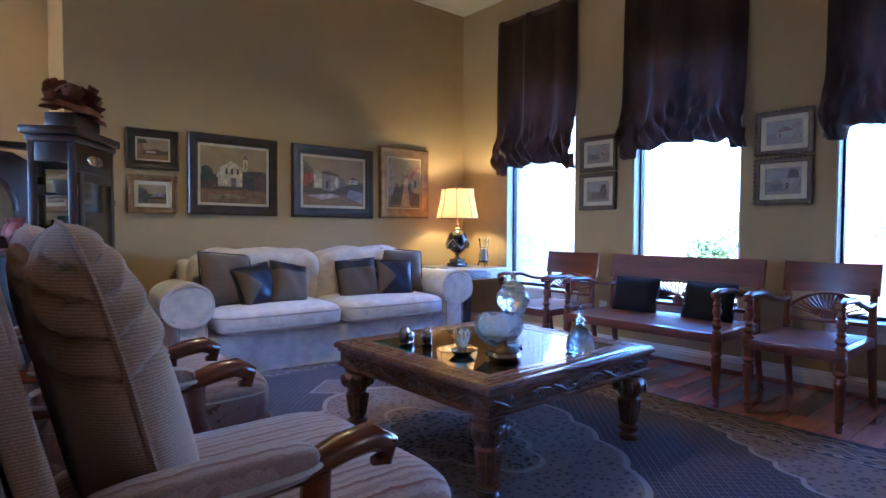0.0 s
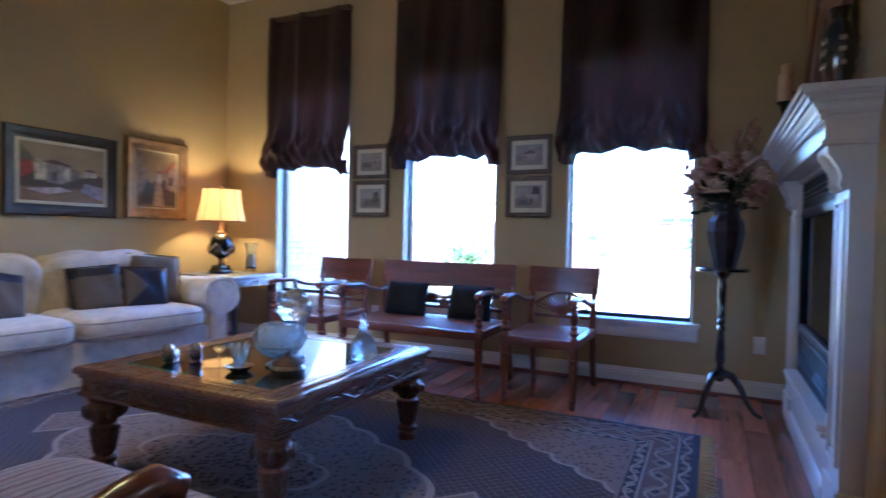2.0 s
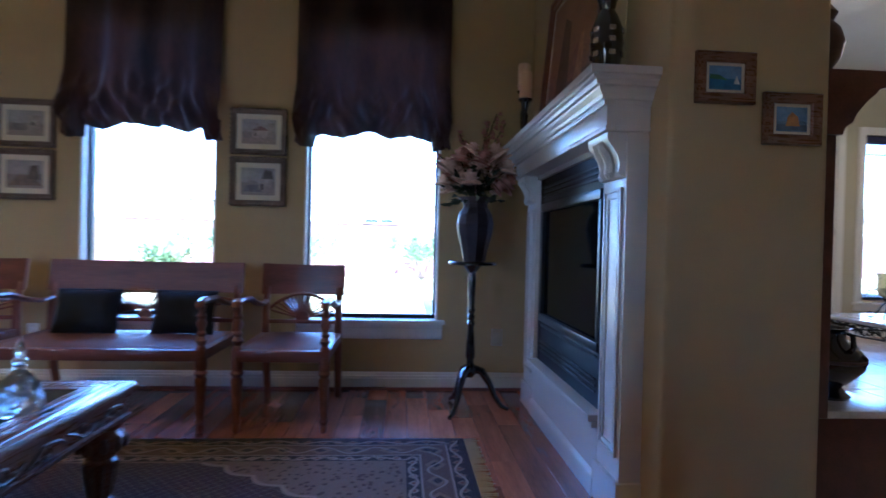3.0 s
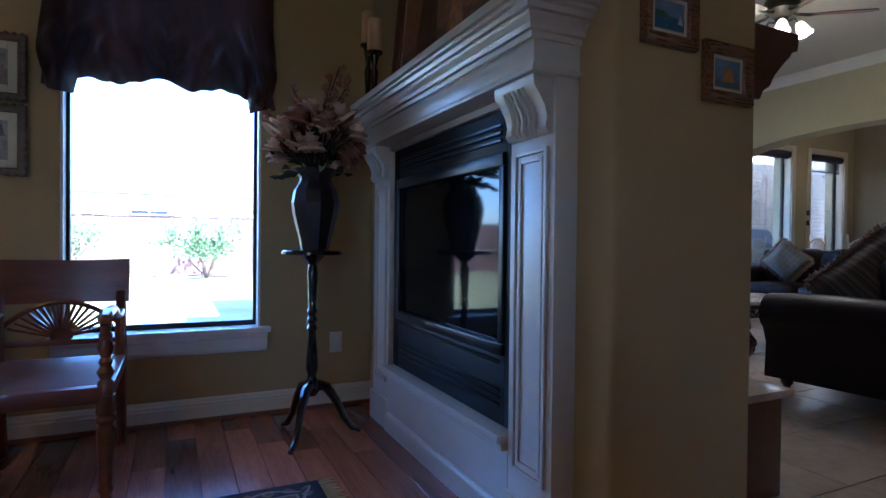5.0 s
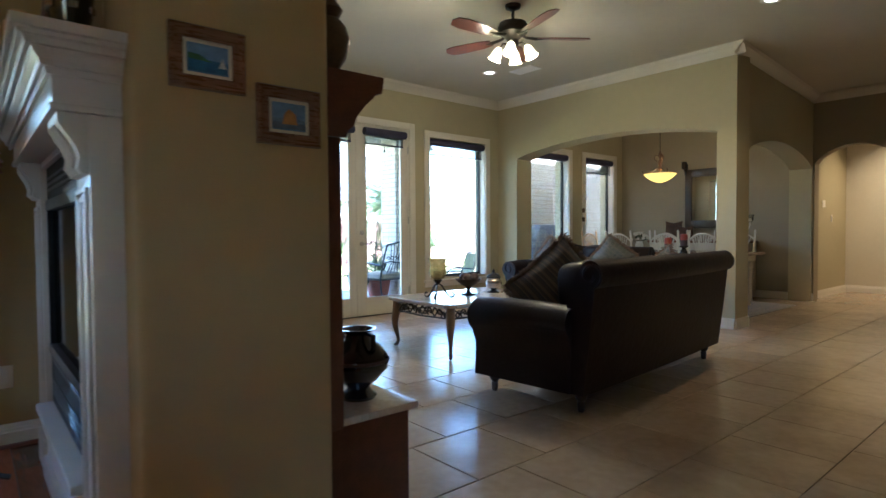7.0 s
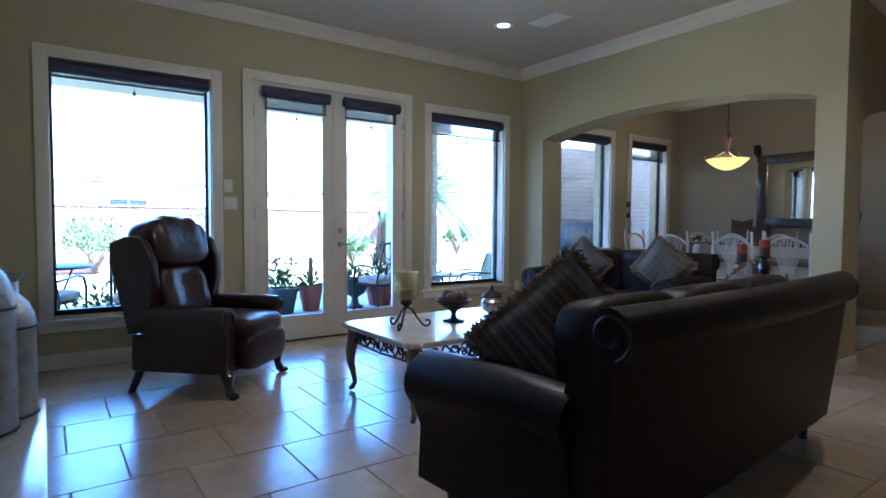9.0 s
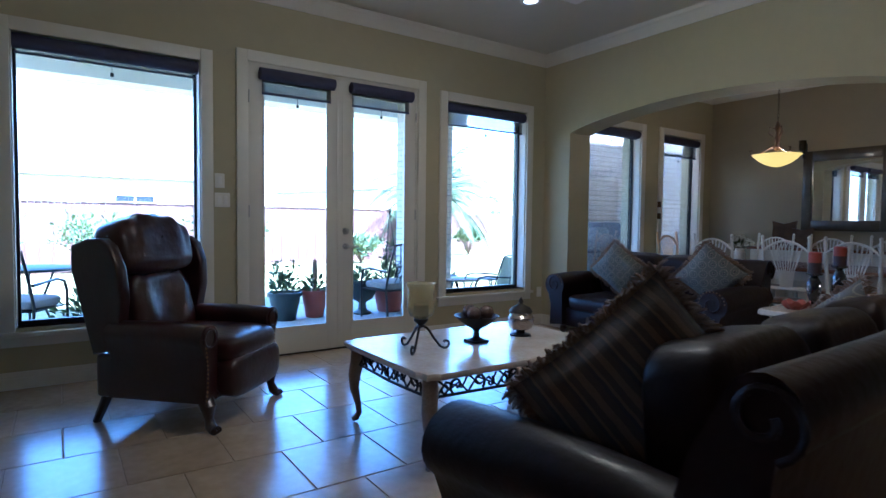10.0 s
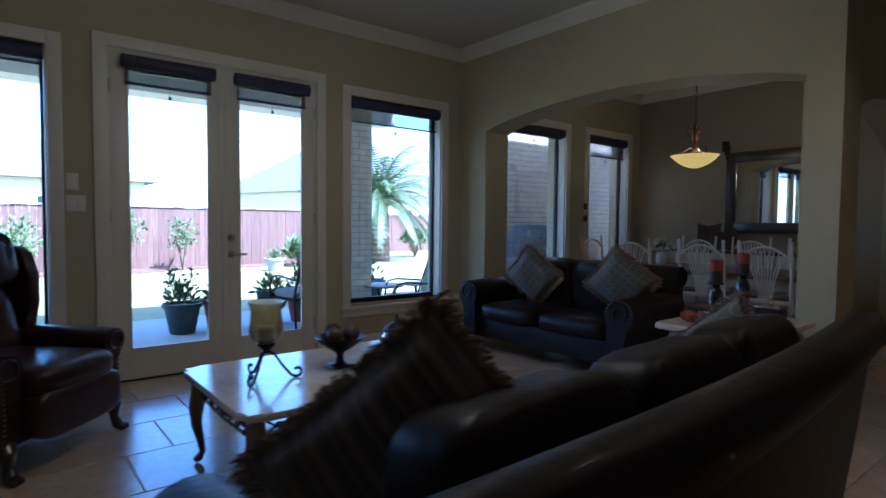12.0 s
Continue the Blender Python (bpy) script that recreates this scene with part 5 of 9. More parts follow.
    def motif(lo, hi, a, b, c, fr):
        mid = (lo + hi) / 2
        dd = mth(nt, "ABSOLUTE", mth(nt, "SUBTRACT", edge, mid))
        f = mth(nt, "ABSOLUTE", mth(nt, "SUBTRACT", mth(nt, "FRACT", mth(nt, "MULTIPLY", along, fr)), 0.5))
        q = mth(nt, "ADD", mth(nt, "MULTIPLY", dd, 2.0 / (hi - lo)), mth(nt, "MULTIPLY", f, 2.2))
        k = mixc(nt, mth(nt, "LESS_THAN", q, 0.8), a, b)
        k = mixc(nt, mth(nt, "LESS_THAN", q, 0.4), k, c)
        w = mth(nt, "LESS_THAN", mth(nt, "ABSOLUTE", mth(nt, "SUBTRACT", mth(nt, "SUBTRACT", edge, mid), mth(nt, "MULTIPLY", wav, (hi - lo) * 0.3))), 0.006)
        return mixc(nt, w, k, cream)
    layers = [(0.0, 0.025, None, navy), (0.025, 0.09, (navy, tan, rust, 14.0), None), (0.09, 0.10, None, cream), (0.10, 0.22, ((0.23, 0.145, 0.11), (0.42, 0.30, 0.21), (0.05, 0.04, 0.06), 6.0), None), (0.22, 0.23, None, cream), (0.23, 0.29, (navy, cream, rust, 14.0), None), (0.29, 0.305, None, tan)]
    for lo, hi, mo, flat in layers:
        col = mixc(nt, band(edge, lo, hi), col, flat if flat else motif(lo, hi, *mo))
    col = mixc(nt, mth(nt, "MULTIPLY", nz.outputs[0], 0.25), col, brown)
    nt.links.new(col, p.inputs["Base Color"])
    p.inputs["Roughness"].default_value = 0.95
    p.inputs["Specular IOR Level"].default_value = 0.2
    p.inputs["Sheen Weight"].default_value = 0.3
    n3 = nd(nt, "ShaderNodeTexNoise", Scale=400.0, Detail=2.0)
    nt.links.new(tc.outputs["Object"], n3.inputs["Vector"])
    b = nd(nt, "ShaderNodeBump", Strength=0.5, Distance=0.004)
    nt.links.new(n3.outputs[0], b.inputs["Height"])
    nt.links.new(b.outputs[0], p.inputs["Normal"])
    return m


rug = thing("rug", "navy and tan persian rug with a lobed medallion and floral borders", "rug")
rug.location = (2.33, 2.46, 0)
bm = B()
nx, ny = 40, 54
gv = [[bm.verts.new((-1.42 + 2.84 * i / nx, -1.94 + 3.88 * j / ny, 0.009 + 0.0015 * math.sin(i * 0.7) * math.sin(j * 0.6))) for i in range(nx + 1)] for j in range(ny + 1)]
for j in range(ny):
    for i in range(nx):
        bm.faces.new((gv[j][i], gv[j][i + 1], gv[j + 1][i + 1], gv[j + 1][i]))
bmesh.ops.solidify(bm, geom=bm.faces[:], thickness=0.008)
part("woven_field", bm, rug_mat(), rug)
bm = B()
rf = random.Random(2)
for sgn in (-1, 1):
    for k in range(210):
        x = -1.42 + 2.84 * (k + 0.5) / 210
        dx = rf.uniform(-0.012, 0.012)
        tube(bm, [(x, sgn * 1.94, 0.005), (x + dx * 0.5, sgn * (1.94 + 0.035), 0.006), (x + dx, sgn * (1.94 + rf.uniform(0.06, 0.075)), 0.004)], [0.003, 0.0035, 0.002], 4)
tagged(part("fringe", bm, M["liner"], rug, "cream knotted fringe"), kind="stuff")

# ---- coffee table ----
ct = thing("coffee_table", "square carved walnut coffee table with an inset smoked glass top", "table")
ct.location = (2.455, 2.335, 0.012)
W2, D2 = 0.57, 0.55


def ring_slab(bm, w, d, prof):
    """A mitred frame; prof: (inset from the rim, z)."""
    vs = []
    for cx, cy in ((-1, -1), (1, -1), (1, 1), (-1, 1)):
        vs.append([bm.verts.new((cx * (w - o), cy * (d - o), z)) for o, z in prof])
    n = len(prof)
    for a in range(4):
        q, s = vs[a], vs[(a + 1) % 4]
        for i in range(n):
            j = (i + 1) % n
            bm.faces.new((q[i], q[j], s[j], s[i]))


bm = B()
ring_slab(bm, W2, D2, [(0.012, 0.425), (0.0, 0.432), (0.0, 0.448), (0.01, 0.46), (0.03, 0.462), (0.034, 0.457), (0.04, 0.462), (0.062, 0.463), (0.066, 0.457), (0.072, 0.463), (0.094, 0.463), (0.098, 0.457), (0.104, 0.463), (0.135, 0.463), (0.138, 0.44), (0.138, 0.425)])
part("top_frame", bm, M["oak"], ct)
bm = B()
box(bm, -W2 + 0.137, W2 - 0.137, -D2 + 0.137, D2 - 0.137, 0.44, 0.461)
part("glass_top", bm, M["table_glass"], ct, smooth=None)
bm = B()
box(bm, -W2 + 0.139, -W2 + 0.152, 0.05, D2 - 0.139, 0.4605, 0.463)
part("glass_edge", bm, M["glass_edge"], ct, smooth=None)
bm = B()
ring_slab(bm, W2 - 0.02, D2 - 0.02, [(0.0, 0.335), (-0.006, 0.34), (-0.006, 0.35), (0.004, 0.356), (0.004, 0.408), (-0.006, 0.414), (-0.006, 0.424), (0.03, 0.424), (0.03, 0.335)])
apron = part("apron", bm, M["oak"], ct)


def foliage_relief(bm, length, h, depth, rng):
    """Scrolling acanthus along local x, height z, proud in -y."""
    n = max(3, int(length / 0.15))
    st = length / n
    for k in range(n):
        c = -length / 2 + (k + 0.5) * st
        sg = 1 if k % 2 else -1
        tube(bm, spiral((c, -depth, 0), 0.42 * h, 0.08 * h, -2.6 * sg, 5.0 * sg, 14, ((1, 0, 0), (0, 0, 1))), [0.006] * 8 + [0.005] * 7, 5)
        tube(bm, [(c - st * 0.5, -depth, -sg * h * 0.35), (c - st * 0.25, -depth - 0.003, 0), (c, -depth, sg * h * 0.42), (c + st * 0.3, -depth, sg * h * 0.25), (c + st * 0.5, -depth, -sg * h * 0.1)], [0.004, 0.007, 0.006, 0.006, 0.003], 5)
        for j in range(4):
            a = rng.uniform(0, 6.28)
            puff(bm, (c + st * 0.28 * math.cos(a), -depth, h * 0.33 * math.sin(a)), (0.016, 0.006, 0.009), 0.9, 6, 4)


for ang, dist, ln in ((0, D2 - 0.02, 2 * W2 - 0.1), (180, D2 - 0.02, 2 * W2 - 0.1), (90, W2 - 0.02, 2 * D2 - 0.1), (-90, W2 - 0.02, 2 * D2 - 0.1)):
    bm = B()
    foliage_relief(bm, ln, 0.048, 0.0, random.Random(ang))
    xform(bm, pose(0, 0, 0.382, 0, 0, ang) @ Matrix.Translation((0, -dist + 0.003, 0)))
    part("carving", bm, M["carve"], apron)
for sx in (-1, 1):
    for sy in (-1, 1):
        bm = B()
        cx, cy = sx * (W2 - 0.085), sy * (D2 - 0.085)
        lathe(bm, [(0.035, 0.0), (0.045, 0.006), (0.045, 0.03), (0.036, 0.04), (0.05, 0.055), (0.05, 0.07), (0.034, 0.08), (0.037, 0.10), (0.052, 0.19), (0.054, 0.205), (0.042, 0.215), (0.058, 0.235), (0.074, 0.265), (0.076, 0.285), (0.06, 0.305), (0.05, 0.312), (0.064, 0.318), (0.068, 0.336)], cx, cy, 20)
        lg = part("leg", bm, M["oak"], ct)
        bm = B()
        for k in range(10):
            a = k * 2 * math.pi / 10
            tube(bm, [(cx + r * math.cos(a), cy + r * math.sin(a), z) for r, z in ((0.036, 0.09), (0.045, 0.14), (0.053, 0.20))], 0.006, 5)
            puff(bm, (cx + 0.072 * math.cos(a), cy + 0.072 * math.sin(a), 0.27), (0.014, 0.014, 0.028), 0.9, 6, 4)
        part("carving", bm, M["carve"], lg)

# things on the coffee table
ZT = 0.012 + 0.463


def on_table(name, label, cat, x, y, prof, material, seg=20, extra=None, z=ZT):
    t = thing(name, label, cat)
    t.location = (x, y, z)
    bm = B()
    lathe(bm, prof, seg=seg)
    part("body", bm, material, t, smooth=25)
    return t


t = on_table("crystal_jar", "cut crystal footed jar with a ball lid", "jar", 2.33, 2.17, [(0.055, 0.0), (0.06, 0.005), (0.05, 0.012), (0.022, 0.02), (0.024, 0.028), (0.06, 0.045), (0.10, 0.085), (0.108, 0.12), (0.10, 0.155), (0.085, 0.175), (0.075, 0.18), (0.08, 0.172), (0.09, 0.15), (0.098, 0.12), (0.09, 0.09), (0.05, 0.055), (0.002, 0.048)], M["crystal"], 24)
bm = B()
for k in range(14):
    a0 = k * 2 * math.pi / 14
    tube(bm, [(r * math.cos(a0 + t_ * 0.9), r * math.sin(a0 + t_ * 0.9), z) for r, z, t_ in ((0.063, 0.047, 0), (0.104, 0.09, 0.3), (0.111, 0.12, 0.6), (0.102, 0.16, 1.0))], 0.004, 5)
part("cut_pattern", bm, M["crystal"], t)
t2 = on_table("crystal_urn", "tall cut crystal urn with a ball stopper", "jar", 2.47, 2.21, [(0.045, 0.0), (0.05, 0.006), (0.02, 0.02), (0.017, 0.05), (0.022, 0.08), (0.04, 0.13), (0.055, 0.17), (0.062, 0.18), (0.078, 0.215), (0.08, 0.245), (0.062, 0.275), (0.055, 0.28), (0.058, 0.285), (0.05, 0.295), (0.02, 0.305)], M["crystal"], 22)
bm = B()
lathe(bm, [(0.05, 0.296), (0.035, 0.31), (0.012, 0.318), (0.014, 0.325), (0.01, 0.332), (0.014, 0.34), (0.01, 0.347), (0.012, 0.355), (0.003, 0.365)], seg=14)
part("stopper", bm, M["crystal"], t2)
t3 = on_table("crystal_bell", "cut crystal decanter with a pointed stopper", "decanter", 2.63, 1.94, [(0.055, 0.0), (0.06, 0.006), (0.062, 0.03), (0.052, 0.075), (0.03, 0.11), (0.018, 0.125), (0.02, 0.135), (0.012, 0.14)], M["crystal"], 20)
bm = B()
lathe(bm, [(0.016, 0.139), (0.022, 0.15), (0.012, 0.16), (0.016, 0.175), (0.012, 0.19), (0.003, 0.22)], seg=12)
part("stopper", bm, M["crystal"], t3)
bm = B()
for k in range(12):
    a0 = k * 2 * math.pi / 12
    tube(bm, [(0.063 * math.cos(a0), 0.063 * math.sin(a0), 0.01), (0.060 * math.cos(a0 + 0.35), 0.060 * math.sin(a0 + 0.35), 0.045), (0.046 * math.cos(a0 + 0.7), 0.046 * math.sin(a0 + 0.7), 0.088)], 0.0035, 5)
part("cut_pattern", bm, M["crystal"], t3)
t4 = on_table("silver_box", "round silver trinket box with a pointed lid", "box", 2.235, 2.04, [(0.06, 0.0), (0.07, 0.006), (0.074, 0.025), (0.066, 0.04), (0.06, 0.043)], M["silver"], 22)
bm = B()
lathe(bm, [(0.068, 0.0425), (0.062, 0.05), (0.035, 0.06), (0.015, 0.068), (0.008, 0.08), (0.010, 0.086), (0.003, 0.094)], seg=20)
part("lid", bm, M["copper"], t4, "bronze pointed lid")
t5 = on_table("votive_holder", "small silver dish holding glass vials", "holder", 2.17, 2.24, [(0.03, 0.0), (0.04, 0.004), (0.055, 0.018), (0.058, 0.022), (0.05, 0.018), (0.02, 0.008)], M["silver"], 20)
for k in range(7):
    a = k * 0.9
    bm = B()
    tube(bm, [(0.01 * math.cos(a), 0.01 * math.sin(a), 0.012), (0.035 * math.cos(a), 0.035 * math.sin(a), 0.10)], 0.006, 8)
    puff(bm, (0.036 * math.cos(a), 0.036 * math.sin(a), 0.104), (0.009, 0.009, 0.008), 0.9, 8, 5)
    part("vial", bm, M["crystal"], t5)
for k, (x, y, rz) in enumerate(((2.13, 2.60, 30), (2.20, 2.53, 55))):
    s = thing("bronzed_baby_shoe", "small bronzed baby shoe with laces", "ornament", "bronzed shoes on the coffee table", pose(x, y, ZT, 0, 0, rz))
    bm = B()
    puff(bm, (0.0, 0, 0.006), (0.062, 0.026, 0.006), 0.6, 14, 4)
    puff(bm, (0.025, 0, 0.028), (0.038, 0.025, 0.025), 0.8, 14, 8)
    puff(bm, (-0.025, 0, 0.042), (0.034, 0.024, 0.042), 0.7, 14, 8)
    part("shoe", bm, M["silver"], s)
    bm = B()
    for j in range(3):
        tube(bm, [(0.005 - j * 0.008, -0.022, 0.045 + j * 0.012), (0.014 - j * 0.008, 0, 0.056 + j * 0.012), (0.005 - j * 0.008, 0.022, 0.045 + j * 0.012)], 0.003, 5)
    part("lace", bm, M["silver"], s)

# ---- sofa ----
sofa = thing("sofa", "cream damask two-cushion sofa with rolled arms and a skirt", "sofa")
SX0, SX1, SYF, SYB = 1.47, 3.97, 4.13, 4.92
SOFA_TURN = Matrix.Translation((2.72, 4.54, 0)) @ Matrix.Rotation(radians(-4.5), 4, "Z") @ Matrix.Translation((-2.72, -4.54, 0))
sofa.matrix_basis = SOFA_TURN
bm = B()
box(bm, SX0 + 0.16, SX1 - 0.16, SYF + 0.05, SYB - 0.05, 0.10, 0.30, 0.02)
part("seat_base", bm, M["sofa"], sofa)
bm = B()
n = 120
loops = []
for i in range(n + 1):
    x = SX0 + 0.12 + (SX1 - SX0 - 0.24) * i / n
    w = 0.004 * math.sin(i * 0.9)
    loops.append([(x, SYF + 0.052 + w, 0.02), (x, SYF + 0.048 + w * 0.3, 0.18), (x, SYF + 0.062, 0.18), (x, SYF + 0.066 + w, 0.02)])
rings(bm, loops)
part("skirt", bm, M["sofa"], sofa)
for s, xc in ((-1, SX0 + 0.17), (1, SX1 - 0.17)):
    bm = B()
    loops = []
    for j in range(15):
        y = SYF + 0.03 + (SYB - SYF - 0.20) * j / 14
        k = 1 + 0.05 * math.cos(j / 14 * math.pi)
        lp = []
        for a in range(28):
            th = 2 * math.pi * a / 28
            r = (0.17 if math.cos(th) * s > 0 else 0.15) * k
            px, pz = r * math.cos(th), 0.525 + 0.145 * k * math.sin(th)
            lp.append((xc + px * 1.0 + s * 0.02, y + 0.006 * math.sin(5 * th + j), pz + 0.004 * math.sin(3 * th + j * 1.3)))
        loops.append(lp)
    rings(bm, loops)
    ar = part("arm_roll", bm, M["sofa"], sofa)
    bm = B()
    box(bm, xc - 0.085, xc + 0.085, SYF + 0.045, SYB - 0.04, 0.02, 0.50, 0.02)
    part("arm_panel", bm, M["sofa"], ar)
    bm = B()
    tube(bm, [(xc + s * 0.02 + 0.15 * math.cos(a), SYF + 0.034, 0.525 + 0.13 * math.sin(a)) for a in [i * math.pi / 12 - 0.4 for i in range(18)]], 0.006, 6)
    for e in (-1, 1):
        tube(bm, [(xc + e * 0.083, SYF + 0.047, 0.02), (xc + e * 0.083, SYF + 0.047, 0.42)], 0.006, 6)
    part("piping", bm, M["piping"], ar)
for x0, x1 in ((SX0 + 0.30, 2.715), (2.725, SX1 - 0.30)):
    bm = B()
    puff(bm, ((x0 + x1) / 2, 4.46, 0.385), ((x1 - x0) / 2, 0.37, 0.095), 0.28, 36, 12)
    cu = part("seat_cushion", bm, M["sofa"], sofa)
    bm = B()
    for zz in (0.335, 0.425):
        q = []
        for i in range(41):
            a = 2 * math.pi * i / 40
            ca, sa = math.cos(a), math.sin(a)
            f = 0.985
            q.append(((x0 + x1) / 2 + f * (x1 - x0) / 2 * math.copysign(abs(ca) ** 0.28, ca), 4.46 + f * 0.37 * math.copysign(abs(sa) ** 0.28, sa), zz))
        tube(bm, q, 0.006, 5)
    part("piping", bm, M["piping"], cu)
    bm = B()
    xm, hw = (x0 + x1) / 2, (x1 - x0) / 2 + (0.05 if x0 < 2 else 0.02)
    puff(bm, (xm, 0, 0), (hw, 0.13, 0.245), 0.36, 36, 14)
    for v_ in bm.verts:
        v_.co.z += 0.012 * math.sin(v_.co.x * 17) * max(0, v_.co.z) * 4
        v_.co.y += 0.010 * math.sin(v_.co.x * 31 + v_.co.z * 20)
    xform(bm, pose(0, 4.78, 0.63, 10))
    part("back_cushion", bm, M["sofa"], sofa)
bm = B()
box(bm, SX0 + 0.2, SX1 - 0.2, 4.80, SYB, 0.12, 0.80, 0.05, 3)
part("back_frame", bm, M["sofa"], sofa)


def scatter(x, y, z, half, rx, ry, rz, kind, t=0.075, tall=1.0):
    m = pose(x, y, z, rx, ry, rz)
    lab = {"tan": "tan ribbed cushion with dark piping", "band": "tan ribbed cushion with a navy top band", "diag": "navy satin cushion with tan triangular panels", "black": "plain black cushion leaning on the bench back"}[kind]
    p = thing("scatter_cushion", lab, "cushion", "cushions on the sofa" if kind != "black" else "cushions on the bench")
    if kind != "black":
        p.matrix_basis = SOFA_TURN
    bm = B()
    e = pillow_bm(bm, half, half * tall, t, m)
    if kind == "diag":
        part("cover", bm, M["pil_navy"], p, smooth=70)
    else:
        part("cover", bm, M["pil_black"] if kind == "black" else M["pil_tan"], p, smooth=70)
    bm = B()
    tube(bm, e, 0.006, 6)
    part("piping", bm, M["pil_navy"], p, "dark piping")
    if kind in ("band", "diag"):
        bm = B()
        n = 10
        rows = []
        for j in range(n + 1):
            row = []
            for i in range(n + 1):
                if kind == "band":
                    u, v = 2 * i / n - 1, 0.52 + 0.47 * j / n
                else:
                    v = 2 * j / n - 1
                    u = -0.97 + (i / n) * (0.97 - abs(v)) * 0.98
                th = t * max(0, (1 - u ** 4) * (1 - v ** 4)) ** 0.6 + 0.008
                wr = 0.012 * math.sin(5 * u + 3 * v) * (1 - u * u) * (1 - v * v)
                row.append(bm.verts.new(m @ Vector((u * half * (1 - 0.06 * (1 - v * v) * u * u), -th + wr, v * half * (1 - 0.06 * (1 - u * u) * v * v)))))
            rows.append(row)
        for j in range(n):
            for i in range(n):
                bm.faces.new((rows[j][i], rows[j][i + 1], rows[j + 1][i + 1], rows[j + 1][i]))
        bmesh.ops.remove_doubles(bm, verts=bm.verts, dist=0.0006)
        part("panel", bm, M["pil_navy"] if kind == "band" else M["pil_tan"], p, "navy satin band" if kind == "band" else "tan ribbed panel", smooth=70)


scatter(1.95, 4.52, 0.655, 0.205, -20, 6, 14, "tan")
scatter(2.15, 4.47, 0.60, 0.165, -20, -8, 20, "diag")
scatter(2.41, 4.49, 0.605, 0.165, -20, 12, 12, "band")
scatter(3.04, 4.54, 0.605, 0.175, -18, -4, -8, "band")
scatter(3.36, 4.47, 0.60, 0.165, -20, 3, -14, "diag")
scatter(3.50, 4.58, 0.655, 0.20, -18, 5, -12, "tan")

# ---- end table, lamp, hurricane ----
et = thing("end_table", "dark end table with a silvered carved apron beside the sofa", "table")
EX0, EX1, EY0, EY1, EZ = 4.05, 4.66, 4.22, 4.98, 0.655
bm = B()
box(bm, EX0, EX1, EY0, EY1, EZ - 0.028, EZ, 0.008)
part("tabletop", bm, M["pewter"], et)
bm = B()
box(bm, EX0 + 0.03, EX1 - 0.03, EY0 + 0.03, EY1 - 0.03, EZ - 0.10, EZ - 0.028, 0.004)
ap = part("apron", bm, M["pewter"], et)
for ang, cx, cy, ln in ((0, (EX0 + EX1) / 2, EY0 + 0.03, EX1 - EX0 - 0.1), (-90, EX0 + 0.03, (EY0 + EY1) / 2, EY1 - EY0 - 0.1)):
    bm = B()
    foliage_relief(bm, ln, 0.05, 0.0, random.Random(5))
    xform(bm, pose(cx, cy, EZ - 0.064, 0, 0, ang))
    part("carving", bm, M["pewter"], ap)
for x in (EX0 + 0.07, EX1 - 0.07):
    for y in (EY0 + 0.07, EY1 - 0.07):
        bm = B()
        lathe(bm, [(0.03, 0), (0.034, 0.01), (0.026, 0.04), (0.032, 0.06), (0.022, 0.09), (0.03, 0.30), (0.036, 0.42), (0.026, 0.46), (0.038, 0.50), (0.038, EZ - 0.10)], x, y, 14)
        part("leg", bm, M["mahog"], et)
lm = thing("table_lamp", "lit table lamp, dark globe base, cream panelled shade", "lamp")
lm.location = (4.33, 4.68, EZ)
bm = B()
box(bm, -0.075, 0.075, -0.075, 0.075, 0, 0.035, 0.006)
box(bm, -0.058, 0.058, -0.058, 0.058, 0.035, 0.075, 0.006)
part("base", bm, M["gloss_black"], lm)
bm = B()
lathe(bm, [(0.05, 0.075), (0.02, 0.09), (0.018, 0.115), (0.03, 0.125), (0.03, 0.135), (0.015, 0.14)], seg=16)
lathe(bm, [(0.02, 0.375), (0.035, 0.38), (0.03, 0.395), (0.014, 0.405), (0.022, 0.42), (0.012, 0.44), (0.01, 0.5)], seg=16)
part("stem", bm, M["gilt"], lm)
bm = B()
puff(bm, (0, 0, 0.257), (0.108, 0.108, 0.122), 1.0, 28, 18)
gb = part("globe", bm, M["gloss_black"], lm)
bm = B()
for k in range(4):
    a0 = k * math.pi / 2 + 0.4
    pts = []
    for i in range(13):
        q = i / 12
        a = a0 + q * math.pi / 2
        el = -0.55 + 0.75 * abs(2 * q - 1)
        pts.append((0.111 * math.cos(el) * math.cos(a), 0.111 * math.cos(el) * math.sin(a), 0.257 + 0.125 * math.sin(el)))
    tube(bm, pts, [0.006 + 0.014 * math.sin(math.pi * i / 12) for i in range(13)], 6, 0.6)
part("overlay", bm, M["silver"], gb, "tarnished silver leaf overlay")
bm = B()
prof = [(0.215 - 0.055 * math.sin(math.pi * 0.5 * (i / 10)) ** 1.3 + 0.006 * (i / 10), 0.49 + 0.30 * i / 10) for i in range(11)]
lathe(bm, prof, seg=36, cap=False)
bmesh.ops.solidify(bm, geom=bm.faces[:], thickness=0.002)
sh = part("shade", bm, M["shade_cloth"], lm, "cream bell-shaped cloth shade")
bm = B()
for k in range(8):
    a = k * math.pi / 4
    tube(bm, [(r * 1.01 * math.cos(a), r * 1.01 * math.sin(a), z) for r, z in prof], 0.0035, 5)
for r, z in (prof[0], prof[-1]):
    tube(bm, [(r * math.cos(i * math.pi / 18), r * math.sin(i * math.pi / 18), z) for i in range(37)], 0.005, 6)
part("trim", bm, M["copper"], sh)
bm = B()
tube(bm, [(0, 0, 0.49), (0, 0, 0.80)], 0.004, 6)
